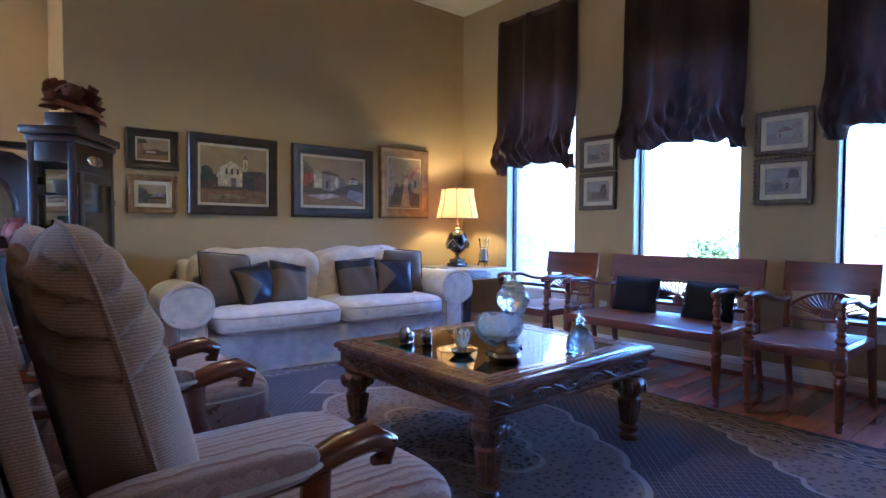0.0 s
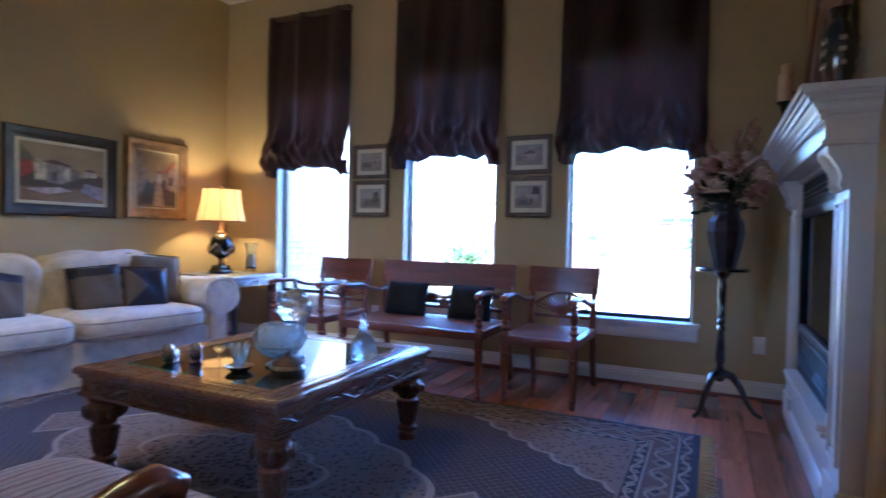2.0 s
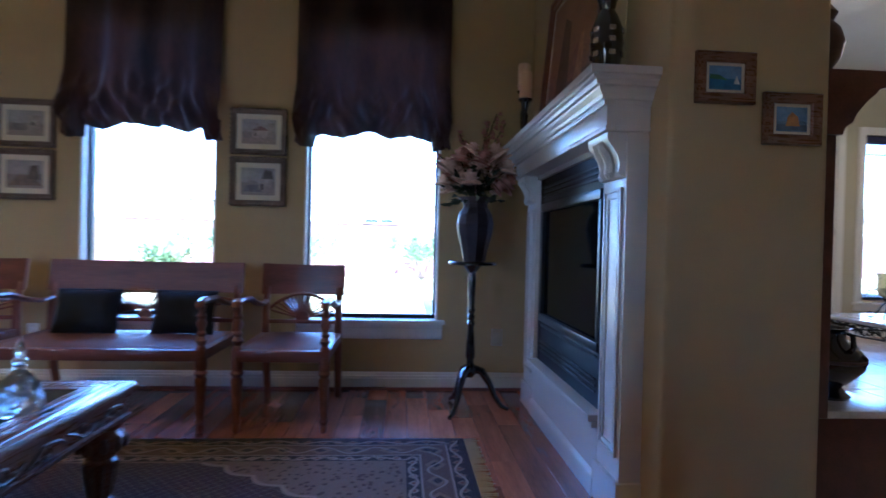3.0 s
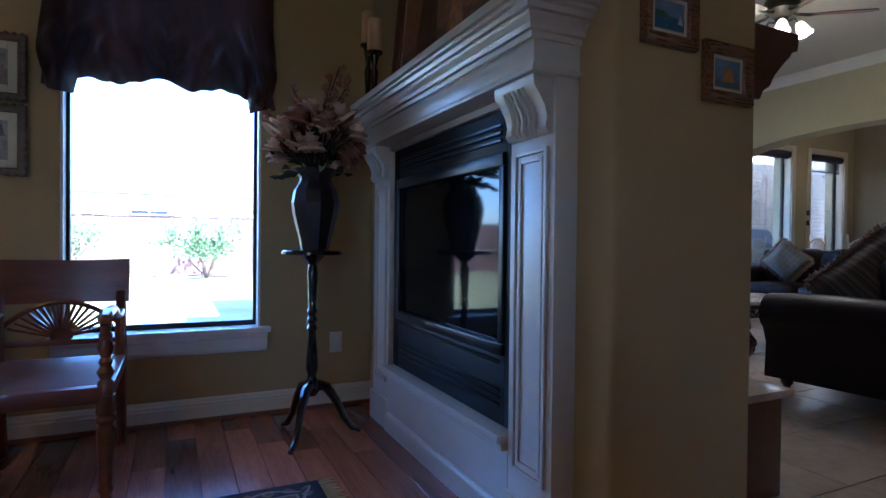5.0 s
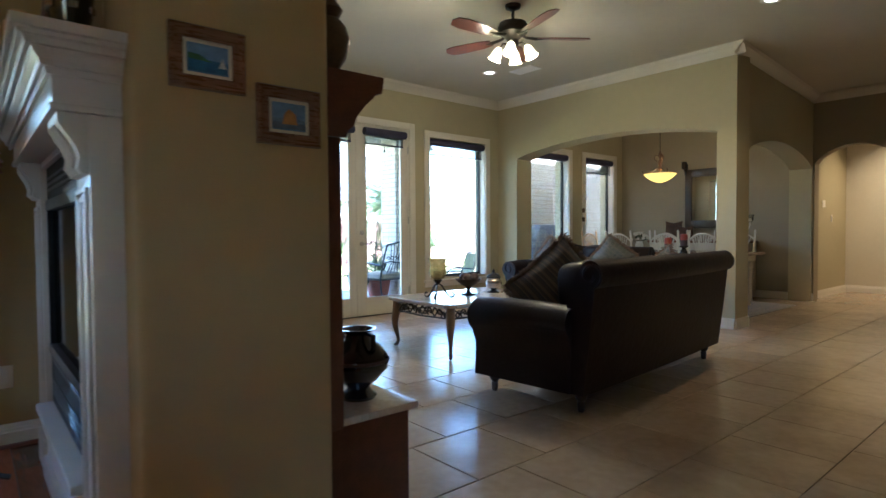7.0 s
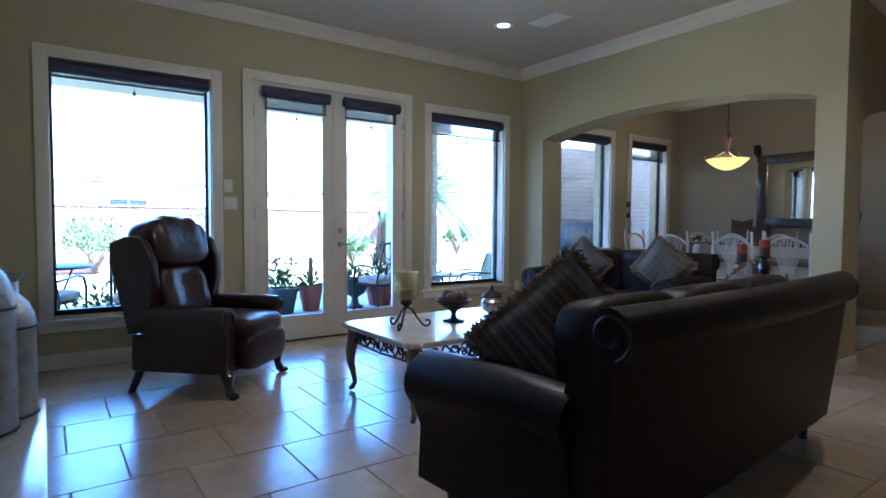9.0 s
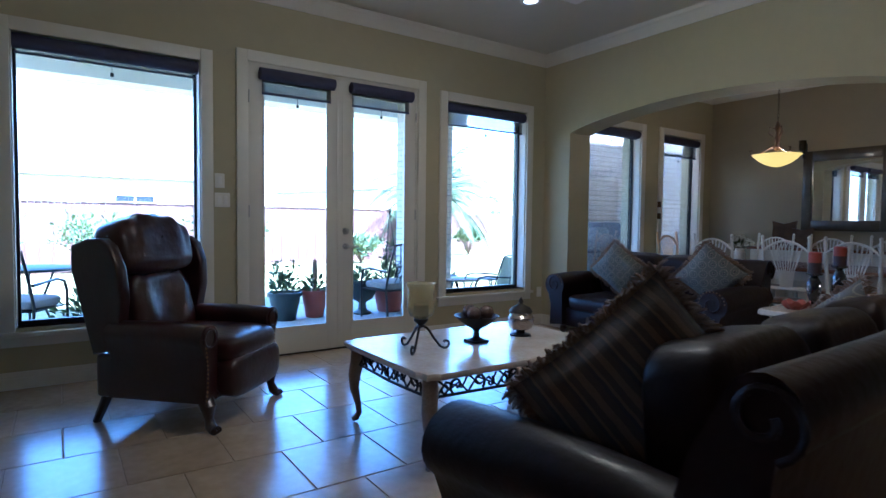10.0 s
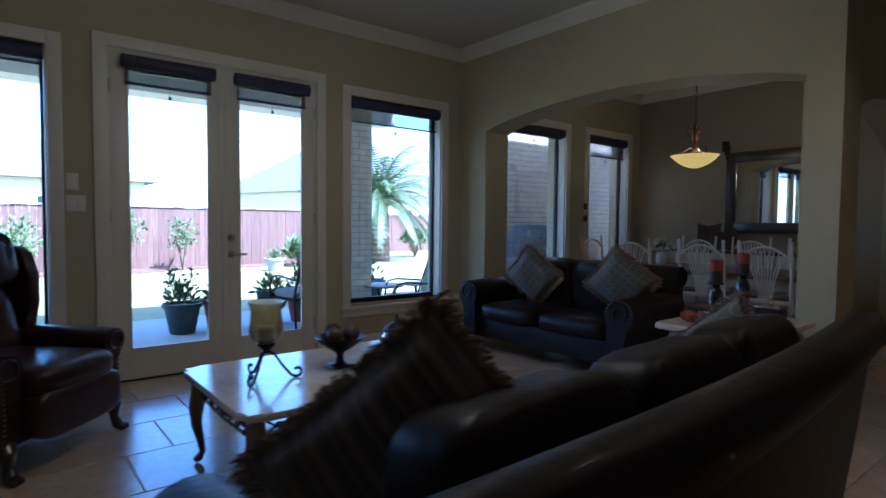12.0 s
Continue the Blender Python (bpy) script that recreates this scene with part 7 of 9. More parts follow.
def leather_couch(name, label, W, D, seats, m, back_h, bow, arm_h=0.64, flare=0.0):
    """Rolled-arm leather couch; local front is -y, origin on the floor at the middle."""
    t = thing(name, label, "sofa", "", m)
    h0 = 0.13
    yb, yf = D / 2, -D / 2
    aw = 0.20
    bm = B()
    box(bm, -W / 2 + 0.04, W / 2 - 0.04, yf + 0.06, yb - 0.06, h0, 0.32, 0.02)
    part("seat_base", bm, M["leather"], t)
    # outer back with rolled top
    bm = B()
    n = 28
    loops = []
    for i in range(n + 1):
        u = 2 * i / n - 1
        x = u * (W / 2 - 0.03)
        o = bow * (1 - u * u)
        zt = back_h - 0.02 * (1 - u * u) * 0
        o += flare
        prof = [(yb - 0.14, h0), (yb - 0.02 + (o - flare) * 0.3, h0), (yb - 0.015 + o * 0.55, 0.45), (yb - 0.01 + o, zt - 0.16)]
        for k in range(11):
            a = -1.2 + 3.9 * k / 10
            prof.append((yb - 0.005 + o + 0.072 * math.cos(a) - 0.03, zt - 0.085 + 0.082 * math.sin(a)))
        prof += [(yb - 0.17 + o, zt - 0.20), (yb - 0.19, 0.4)]
        loops.append([(x, y, z) for y, z in prof])
    rings(bm, loops)
    part("back", bm, M["leather"], t, smooth=60)
    for s in (-1, 1):
        bm = B()
        tube(bm, spiral((s * (W / 2 - 0.028), yb - 0.033 + flare, back_h - 0.085), 0.076, 0.02, -1.2, 6.6, 24, ((0, 1, 0), (0, 0, 1))), 0.009, 6)
        part("back_scroll", bm, M["leather"], t)
    sw = (W - 2 * aw) / seats
    for k in range(seats):
        xc = -W / 2 + aw + sw * (k + 0.5)
        u = xc / (W / 2)
        o = bow * (1 - u * u)
        bm = B()
        puff(bm, (xc, yf + 0.36, 0.385), (sw / 2 - 0.004, 0.36, 0.085), 0.3, 30, 12)
        for v in bm.verts:
            v.co.z += 0.006 * math.sin(v.co.x * 19 + v.co.y * 9)
        part("seat_cushion", bm, M["leather"], t)
        bm = B()
        puff(bm, (0, 0, 0), (sw / 2 + 0.002, 0.115, 0.24), 0.30, 34, 16)
        for v in bm.verts:
            v.co.y += 0.008 * math.sin(v.co.x * 23 + v.co.z * 12)
        xform(bm, pose(xc, yb - 0.24 + o, 0.655, 10))
        part("back_cushion", bm, M["leather"], t)
    for s in (-1, 1):
        xa = s * (W / 2 - aw / 2)
        bm = B()
        loops = []
        n = 14
        for j in range(n + 1):
            q = j / n
            y = yf + 0.0 + (D - 0.10) * q
            r = 0.105 + 0.010 * math.cos(q * math.pi)
            dz = 0.015 * math.sin(q * math.pi)
            prof = []
            for k in range(17):
                a = -0.9 + (math.pi + 1.5) * k / 16
                prof.append((xa + s * 0.03 + r * math.cos(a) * 1.12 * s, arm_h - r + dz + r * math.sin(a)))
            inner = (xa - s * 0.085, h0 + 0.02)
            outer_mid = (xa + s * 0.075, 0.34)
            outer = (xa + s * 0.085, h0)
            prof = [outer, outer_mid] + prof + [inner]
            loops.append([(x, y, z) for x, z in prof])
        rings(bm, loops)
        ar = part("arm", bm, M["leather"], t, smooth=60)
        bm = B()
        tube(bm, spiral((xa + s * 0.03, yf - 0.004, arm_h - 0.105), 0.095, 0.02, math.pi * 0.9 if s > 0 else 0.1, (math.pi * 0.9 - 9.0) if s > 0 else 9.1, 26, ((1, 0, 0), (0, 0, 1))), 0.008, 6)
        part("scroll", bm, M["leather"], ar)
        for k in range(12):
            bm = B()
            a = 0.1 + k * 0.27
            puff(bm, (xa + s * 0.03 + 0.108 * math.cos(a) * s, yf - 0.002, arm_h - 0.105 + 0.10 * math.sin(a)), (0.006, 0.004, 0.006), 1.0, 6, 4)
            part("nail_head", bm, M["gilt"], ar)
        for y in (yf + 0.07, yb - 0.10):
            bm = B()
            bun_foot(bm, s * (W / 2 - 0.14), y, h0)
            part("foot", bm, M["mahog"], t)
    return t


leather_couch("leather_sofa", "large dark oxblood leather sofa with rolled arms and back", 2.22, 0.84, 3, pose(3.535, -3.41, 0, 0, 0, 94.8), 0.92, 0.04, 0.64, 0.06)
leather_couch("leather_loveseat", "dark oxblood leather two-seat sofa under the arch", 1.84, 0.86, 2, pose(5.80, -6.03, 0, 0, 0, 180), 0.88, 0.0, 0.66)


def fringed_cushion(m, half, cover, label, th=0.09, seed=0, group="fringed cushions"):
    t = thing("fringed_cushion", label, "cushion", group, m)
    m = Matrix.Identity(4)
    bm = B()
    e = pillow_bm(bm, half, half, th, m)
    part("cover", bm, cover, t, smooth=70)
    bm = B()
    r = random.Random(seed)
    for a, b in zip(e, e[1:]):
        n = int((b - a).length / 0.003)
        out0 = ((a + b) / 2 - m.translation).normalized()
        for k in range(n):
            p = a + (b - a) * (k + r.random()) / n
            c = (p - m.translation)
            pin = 1 - 0.06 * (1 - (abs(2 * (k + 0.5) / n - 1)) ** 2)
            p = m.translation + c * pin
            d = (out0 * 0.75 + c.normalized() * 0.25 + Vector((r.uniform(-0.6, 0.6), r.uniform(-0.6, 0.6), r.uniform(-0.55, 0.35)))).normalized()
            ln = r.uniform(0.022, 0.046)
            tube(bm, [p, p + d * ln * 0.5 + Vector((0, 0, 0.004)), p + d * ln + Vector((0, 0, -0.006))], [0.004, 0.0055, 0.003], 4)
    tagged(part("fringe", bm, M["fringe"], t, "bushy tan thread fringe"), kind="stuff")
    return t


def medallion_cloth(name):
    m, nt, p = node_mat(name)
    tc = nt.nodes.new("ShaderNodeTexCoord")
    sep = nt.nodes.new("ShaderNodeSeparateXYZ")
    nt.links.new(tc.outputs["Object"], sep.inputs[0])
    s = 9.0
    fx = mth(nt, "SUBTRACT", mth(nt, "FRACT", mth(nt, "MULTIPLY", mth(nt, "ADD", sep.outputs[0], sep.outputs[2]), s)), 0.5)
    fz = mth(nt, "SUBTRACT", mth(nt, "FRACT", mth(nt, "MULTIPLY", mth(nt, "SUBTRACT", sep.outputs[0], sep.outputs[2]), s)), 0.5)
    r = mth(nt, "SQRT", mth(nt, "ADD", mth(nt, "MULTIPLY", fx, fx), mth(nt, "MULTIPLY", fz, fz)))
    sq = mth(nt, "MAXIMUM", mth(nt, "ABSOLUTE", fx), mth(nt, "ABSOLUTE", fz))
    base, light, dark = (0.13, 0.13, 0.11), (0.30, 0.27, 0.20), (0.05, 0.055, 0.06)
    col = mixc(nt, mth(nt, "LESS_THAN", mth(nt, "ABSOLUTE", mth(nt, "SUBTRACT", r, 0.40)), 0.03), base, light)
    col = mixc(nt, mth(nt, "LESS_THAN", sq, 0.17), col, dark)
    col = mixc(nt, mth(nt, "LESS_THAN", mth(nt, "ABSOLUTE", mth(nt, "SUBTRACT", sq, 0.12)), 0.022), col, light)
    n = nd(nt, "ShaderNodeTexNoise", Scale=160.0, Detail=3.0)
    nt.links.new(tc.outputs["Object"], n.inputs["Vector"])
    col = mixc(nt, mth(nt, "MULTIPLY", n.outputs[0], 0.45), col, dark)
    nt.links.new(col, p.inputs["Base Color"])
    p.inputs["Roughness"].default_value = 0.8
    p.inputs["Sheen Weight"].default_value = 0.1
    b = nd(nt, "ShaderNodeBump", Strength=0.4, Distance=0.003)
    nt.links.new(n.outputs[0], b.inputs["Height"])
    nt.links.new(b.outputs[0], p.inputs["Normal"])
    return m


MED = medallion_cloth("medallion_brocade")
EX = Vector((0.427, 0.640, -0.640)).normalized()
EZ2 = Vector((0.56, 0.40, 0.72))
EZ2 = (EZ2 - EX * EZ2.dot(EX)).normalized()
EY = EZ2.cross(EX)
CC = Vector((3.455, -2.715, 1.045)) + (EX - EZ2) * 0.255
LEAN = Matrix(((EX.x, EY.x, EZ2.x, CC.x), (EX.y, EY.y, EZ2.y, CC.y), (EX.z, EY.z, EZ2.z, CC.z), (0, 0, 0, 1)))
fringed_cushion(LEAN, 0.255, M["stripe_pil"], "large brown striped brocade cushion with tan fringe", 0.10, 1)
fringed_cushion(pose(3.52, -4.06, 0.66, 20, 38, -12), 0.22, MED, "grey medallion cushion with a long tan fringe", 0.08, 2)
fringed_cushion(pose(6.12, -5.95, 0.735, -22, 45, 0), 0.205, MED, "grey medallion cushion with tan fringe on the loveseat", 0.075, 3)
fringed_cushion(pose(5.16, -5.93, 0.755, -24, 48, 4), 0.205, MED, "grey medallion cushion with tan fringe on the loveseat", 0.075, 4)

# ---- wing recliner ----
rc = thing("wing_recliner", "burgundy leather wing recliner on carved claw feet", "armchair", "", pose(6.25, -2.03, 0, 0, 0, -45) @ Matrix.Diagonal((1.06, 1.0, 1.0, 1)))
bm = B()
box(bm, -0.34, 0.34, -0.34, 0.36, 0.15, 0.40, 0.03, 3)
part("body", bm, M["leather2"], rc)
bm = B()
puff(bm, (0, -0.10, 0.43), (0.265, 0.36, 0.085), 0.32, 30, 12)
part("seat_cushion", bm, M["leather2"], rc)
bm = B()
puff(bm, (0, -0.40, 0.28), (0.275, 0.07, 0.125), 0.4, 28, 10)
part("footrest", bm, M["leather2"], rc)
LR = pose(0, 0.26, 0.42, -13)
bm = B()
for (zc, hz, hw, dp) in ((0.20, 0.235, 0.26, 0.10),):
    puff(bm, (0, -0.07, zc), (hw, dp, hz), 0.45, 34, 14)
for v in bm.verts:
    for u0 in (-0.09, 0.09):
        v.co.y += 0.034 * math.exp(-((v.co.x - u0 * (0.55 + 1.6 * v.co.z)) / 0.02) ** 2) * (1 if v.co.y < -0.07 else 0)
    v.co.y += 0.006 * math.sin(v.co.z * 34 + v.co.x * 8)
xform(bm, LR)
part("back_cushion", bm, M["leather2"], rc, smooth=70)
bm = B()
puff(bm, (0, -0.085, 0.55), (0.315, 0.135, 0.155), 0.5, 48, 18)
for v in bm.verts:
    k = max(0, v.co.z - 0.48) / 0.2
    v.co.y += 0.012 * math.sin(v.co.x * 58 + 4 * v.co.z) * k
    v.co.z += 0.06 * (1 - (v.co.x / 0.33) ** 2) * k + 0.006 * math.sin(v.co.x * 47) * k
xform(bm, LR)
part("headrest", bm, M["leather2"], rc, smooth=70)
bm = B()
box(bm, -0.30, 0.30, 0.0, 0.07, -0.10, 0.64, 0.03, 3)
xform(bm, LR)
part("back_frame", bm, M["leather2"], rc)
for s in (-1, 1):
    bm = B()
    prof = [(0.10, 0.0), (-0.05, 0.0), (-0.11, 0.12), (-0.185, 0.28), (-0.21, 0.44), (-0.19, 0.57), (-0.14, 0.625), (-0.05, 0.645), (0.07, 0.63), (0.11, 0.5)]
    prism(bm, prof, 0, s * 0.285, s * 0.36)
    bmesh.ops.bevel(bm, geom=[e for e in bm.edges if abs(e.verts[0].co.x - e.verts[1].co.x) < 1e-6], offset=0.02, segments=3, profile=0.6, affect="EDGES")
    for v in bm.verts:
        v.co.x += s * (0.10 * max(0, -v.co.y) + 0.05 * max(0, v.co.z - 0.2))
    xform(bm, LR)
    part("wing", bm, M["leather2"], rc, smooth=60)
    bm = B()
    loops = []
    for j in range(13):
        q = j / 12
        y = -0.36 + 0.60 * q
        r = 0.072 - 0.012 * q
        zc = 0.595 + 0.01 * math.sin(q * 3)
        lp = [(s * 0.375, y, 0.17), (s * 0.355, y, 0.40)]
        for k in range(13):
            a = -0.5 + (math.pi + 0.9) * k / 12
            lp.append((s * (0.335 + r * 1.1 * math.cos(a)), y, zc - r + r * math.sin(a)))
        lp.append((s * 0.27, y, 0.17))
        loops.append(lp)
    rings(bm, loops)
    ar = part("arm", bm, M["leather2"], rc, smooth=60)
    bm = B()
    tube(bm, [(s * (0.335 + 0.05 * math.cos(a)), -0.363, 0.525 + 0.05 * math.sin(a)) for a in [k * math.pi / 10 for k in range(21)]], 0.008, 6)
    part("scroll", bm, M["leather2"], ar)
    for k in range(14):
        bm = B()
        z = 0.50 - k * 0.024
        puff(bm, (s * (0.375 - 0.02 * math.sin(k / 14 * 3)), -0.365, z), (0.007, 0.004, 0.007), 1.0, 6, 4)
        part("nail_head", bm, M["gilt"], ar)
    bm = B()
    tube(bm, [(s * 0.31, -0.31, 0.19), (s * 0.335, -0.35, 0.14), (s * 0.33, -0.35, 0.08), (s * 0.335, -0.365, 0.035), (s * 0.34, -0.385, 0.022)], [0.045, 0.042, 0.024, 0.03, 0.028], 12)
    for k in (-1, 0, 1):
        puff(bm, (s * 0.34 + k * 0.02, -0.40, 0.018), (0.012, 0.022, 0.018), 0.9, 8, 5)
    part("leg", bm, M["mahog"], rc)
    bm = B()
    tube(bm, [(s * 0.30, 0.30, 0.18), (s * 0.31, 0.34, 0.08), (s * 0.315, 0.375, 0.0)], [0.03, 0.026, 0.022], 8)
    part("leg", bm, M["mahog"], rc)

# ---- marble coffee table ----
mt = thing("marble_coffee_table", "cream marble coffee table on cabriole legs with scroll fretwork", "table")
mt.location = (5.085, -3.385, 0)
MW, MD, MZ = 0.465, 0.67, 0.475


def ogee_outline(w, d, c, inset=0.0):
    """A rectangle with stepped, scooped corners."""
    w, d = w - inset, d - inset
    pts = []
    for sx, sy in ((1, -1), (1, 1), (-1, 1), (-1, -1)):
        q = [(w, d - c), (w - 0.012, d - c * 0.9), (w - c * 0.25, d - c * 0.55), (w - c * 0.2, d - c * 0.2), (w - c * 0.55, d - c * 0.25), (w - c * 0.9, d - 0.012), (w - c, d)]
        if sx * sy < 0:
            q = q[::-1]
        pts += [(sx * a, sy * b) for a, b in q]
    return pts


bm = B()
lv = [(0.02, MZ - 0.035), (0.004, MZ - 0.03), (0.0, MZ - 0.02), (0.0, MZ - 0.010), (0.006, MZ)]
rings(bm, [[(x, y, z) for x, y in ogee_outline(MW, MD, 0.085, o)] for o, z in lv])
part("tabletop", bm, M["marble"], mt, smooth=35)
for sx in (-1, 1):
    for sy in (-1, 1):
        bm = B()
        pts, rs = [(0.0, 0.44, 0.036), (0.0, 0.36, 0.040), (0.012, 0.28, 0.037), (0.012, 0.20, 0.027), (-0.004, 0.11, 0.019), (-0.010, 0.06, 0.017), (0.004, 0.025, 0.02), (0.018, 0.014, 0.014)], []
        cx, cy = MW - 0.075, MD - 0.075
        tube(bm, [(sx * (cx + o), sy * (cy + o), z) for o, z, r in pts], [r for o, z, r in pts], 12)
        part("leg", bm, M["washed"], mt)
for axis, half, off in ((0, MW - 0.11, MD - 0.075), (1, MD - 0.11, MW - 0.075)):
    for s in (-1, 1):
        bm = B()
        n = 4 if axis == 0 else 6
        st = 2 * half / n

        def at(a, z):
            return (a, s * off, z) if axis == 0 else (s * off, a, z)
        pl = ((1, 0, 0), (0, 0, 1)) if axis == 0 else ((0, 1, 0), (0, 0, 1))
        for z in (0.335, 0.435):
            tube(bm, [at(-half - 0.03, z + 0.012 * (z < 0.4)), at(0, z), at(half + 0.03, z + 0.012 * (z < 0.4))], 0.008, 6)
        for k in range(n):
            c = -half + st * (k + 0.5)
            sg = 1 if k % 2 else -1
            tube(bm, spiral(at(c - 0.025 * sg, 0.387), 0.042, 0.012, -1.0 if sg > 0 else math.pi + 1.0, 4.6 if sg > 0 else math.pi - 4.6, 16, pl), 0.0065, 6)
            tube(bm, spiral(at(c + 0.05 * sg, 0.372), 0.026, 0.010, 2.0, 6.5, 10, pl), 0.006, 6)
            tube(bm, [at(c - st / 2, 0.345), at(c - st * 0.2, 0.40), at(c + st * 0.1, 0.37), at(c + st * 0.5, 0.43)], 0.006, 6)
            tube(bm, [at(c - st / 2, 0.43), at(c - st * 0.3, 0.37), at(c + st * 0.2, 0.41), at(c + st * 0.5, 0.345)], 0.006, 6)
        part("fretwork", bm, M["iron"], mt, "dark scrolled iron fretwork")
gb = thing("goblet_candle", "crackle glass goblet with a candle on a scrolled iron stand", "candle")
gb.matrix_basis = Matrix.Translation((5.10, -2.99, MZ)) @ Matrix.Diagonal((1.12, 1.12, 1.15, 1))
bm = B()
for k in range(3):
    a = radians(10 + 120 * k)
    u = Vector((math.cos(a), math.sin(a), 0))
    pts = [u * 0.012 + Vector((0, 0, 0.115)), u * 0.035 + Vector((0, 0, 0.10)), u * 0.065 + Vector((0, 0, 0.055)), u * 0.10 + Vector((0, 0, 0.012))]
    pts += spiral(tuple(u * 0.125 + Vector((0, 0, 0.027))), 0.025, 0.010, -2.4, 2.6, 10, (tuple(u), (0, 0, 1)))
    tube(bm, pts, 0.0065, 6)
lathe(bm, [(0.02, 0.11), (0.015, 0.12), (0.03, 0.135), (0.036, 0.14), (0.036, 0.15)], seg=16)
part("stand", bm, M["iron"], gb)
bm = B()
lathe(bm, [(0.025, 0.15), (0.055, 0.165), (0.07, 0.20), (0.066, 0.25), (0.062, 0.285), (0.075, 0.32), (0.071, 0.32), (0.058, 0.285), (0.062, 0.25), (0.066, 0.2), (0.05, 0.168), (0.02, 0.155)], seg=24, cap=False)
part("glass", bm, M["crackle"], gb)
bm = B()
lathe(bm, [(0.036, 0.165), (0.038, 0.17), (0.038, 0.215), (0.032, 0.22), (0.003, 0.216)], seg=18)
part("candle", bm, M["candle_w"], gb)
bo = thing("pedestal_bowl", "dark metal pedestal bowl filled with carved balls", "bowl")
bo.matrix_basis = Matrix.Translation((5.107, -3.38, MZ)) @ Matrix.Diagonal((1.2, 1.2, 1.2, 1))
bm = B()
box(bm, -0.045, 0.045, -0.045, 0.045, 0, 0.012, 0.004)
lathe(bm, [(0.04, 0.012), (0.018, 0.022), (0.014, 0.05), (0.022, 0.065), (0.05, 0.08), (0.085, 0.105), (0.105, 0.125), (0.11, 0.13), (0.10, 0.128), (0.075, 0.107), (0.02, 0.08)], seg=24)
part("bowl", bm, M["iron"], bo)
for k, (x, y) in enumerate(((0.045, 0.01), (-0.03, 0.04), (-0.025, -0.042))):
    b = thing("decorative_ball", "dark carved decorative ball in a pedestal bowl", "ball", "balls in the pedestal bowl")
    b.location = (5.107 + 1.2 * x, -3.38 + 1.2 * y, MZ + 0.172)
    bm = B()
    puff(bm, (0, 0, 0), (0.042, 0.042, 0.042), 1.0, 18, 12)
    part("core", bm, M["carve"] if k else M["vase"], b)
    bm = B()
    for j in range(5):
        a = j * math.pi / 5
        tube(bm, [Vector((0.0425 * math.cos(th) * math.cos(a), 0.0425 * math.cos(th) * math.sin(a), 0.0425 * math.sin(th))) for th in [i * math.pi / 10 for i in range(21)]], 0.002, 4)
    part("relief", bm, M["carve"], b)
ja = thing("mercury_jar", "mercury glass jar with a dark metal lid and foot", "jar")
ja.matrix_basis = Matrix.Translation((5.12, -3.74, MZ)) @ Matrix.Diagonal((1.28, 1.28, 1.35, 1))
bm = B()
lathe(bm, [(0.05, 0), (0.052, 0.006), (0.025, 0.014), (0.02, 0.022)], seg=20)
part("foot", bm, M["iron"], ja)
bm = B()
lathe(bm, [(0.022, 0.022), (0.055, 0.035), (0.065, 0.06), (0.064, 0.085), (0.05, 0.10), (0.052, 0.108)], seg=20)
part("jar", bm, M["silver"], ja)
bm = B()
lathe(bm, [(0.056, 0.106), (0.058, 0.112), (0.045, 0.13), (0.02, 0.14), (0.008, 0.148), (0.012, 0.156), (0.003, 0.176)], seg=20)
part("lid", bm, M["iron"], ja)

# ---- end table with candles ----
e2 = thing("stone_end_table", "cream stone-topped end table on a carved scroll base", "table")
e2.location = (4.02, -5.40, 0)
bm = B()
rings(bm, [[(x, y, z) for x, y in ogee_outline(0.29, 0.42, 0.06, o)] for o, z in ((0.015, 0.615), (0.0, 0.625), (0.0, 0.648), (0.006, 0.655))])
part("tabletop", bm, M["marble"], e2, smooth=35)
for sx in (-1, 1):
    for sy in (-1, 1):
        bm = B()
        tube(bm, [(sx * 0.2, sy * 0.3, 0.615), (sx * 0.23, sy * 0.33, 0.52), (sx * 0.16, sy * 0.26, 0.36), (sx * 0.17, sy * 0.27, 0.2), (sx * 0.22, sy * 0.33, 0.08), (sx * 0.24, sy * 0.35, 0.0)], [0.03, 0.034, 0.03, 0.025, 0.024, 0.03], 10)
        part("leg", bm, M["stone_base"], e2)
bm = B()
box(bm, -0.2, 0.2, -0.3, 0.3, 0.55, 0.615, 0.01)
part("apron", bm, M["stone_base"], e2)
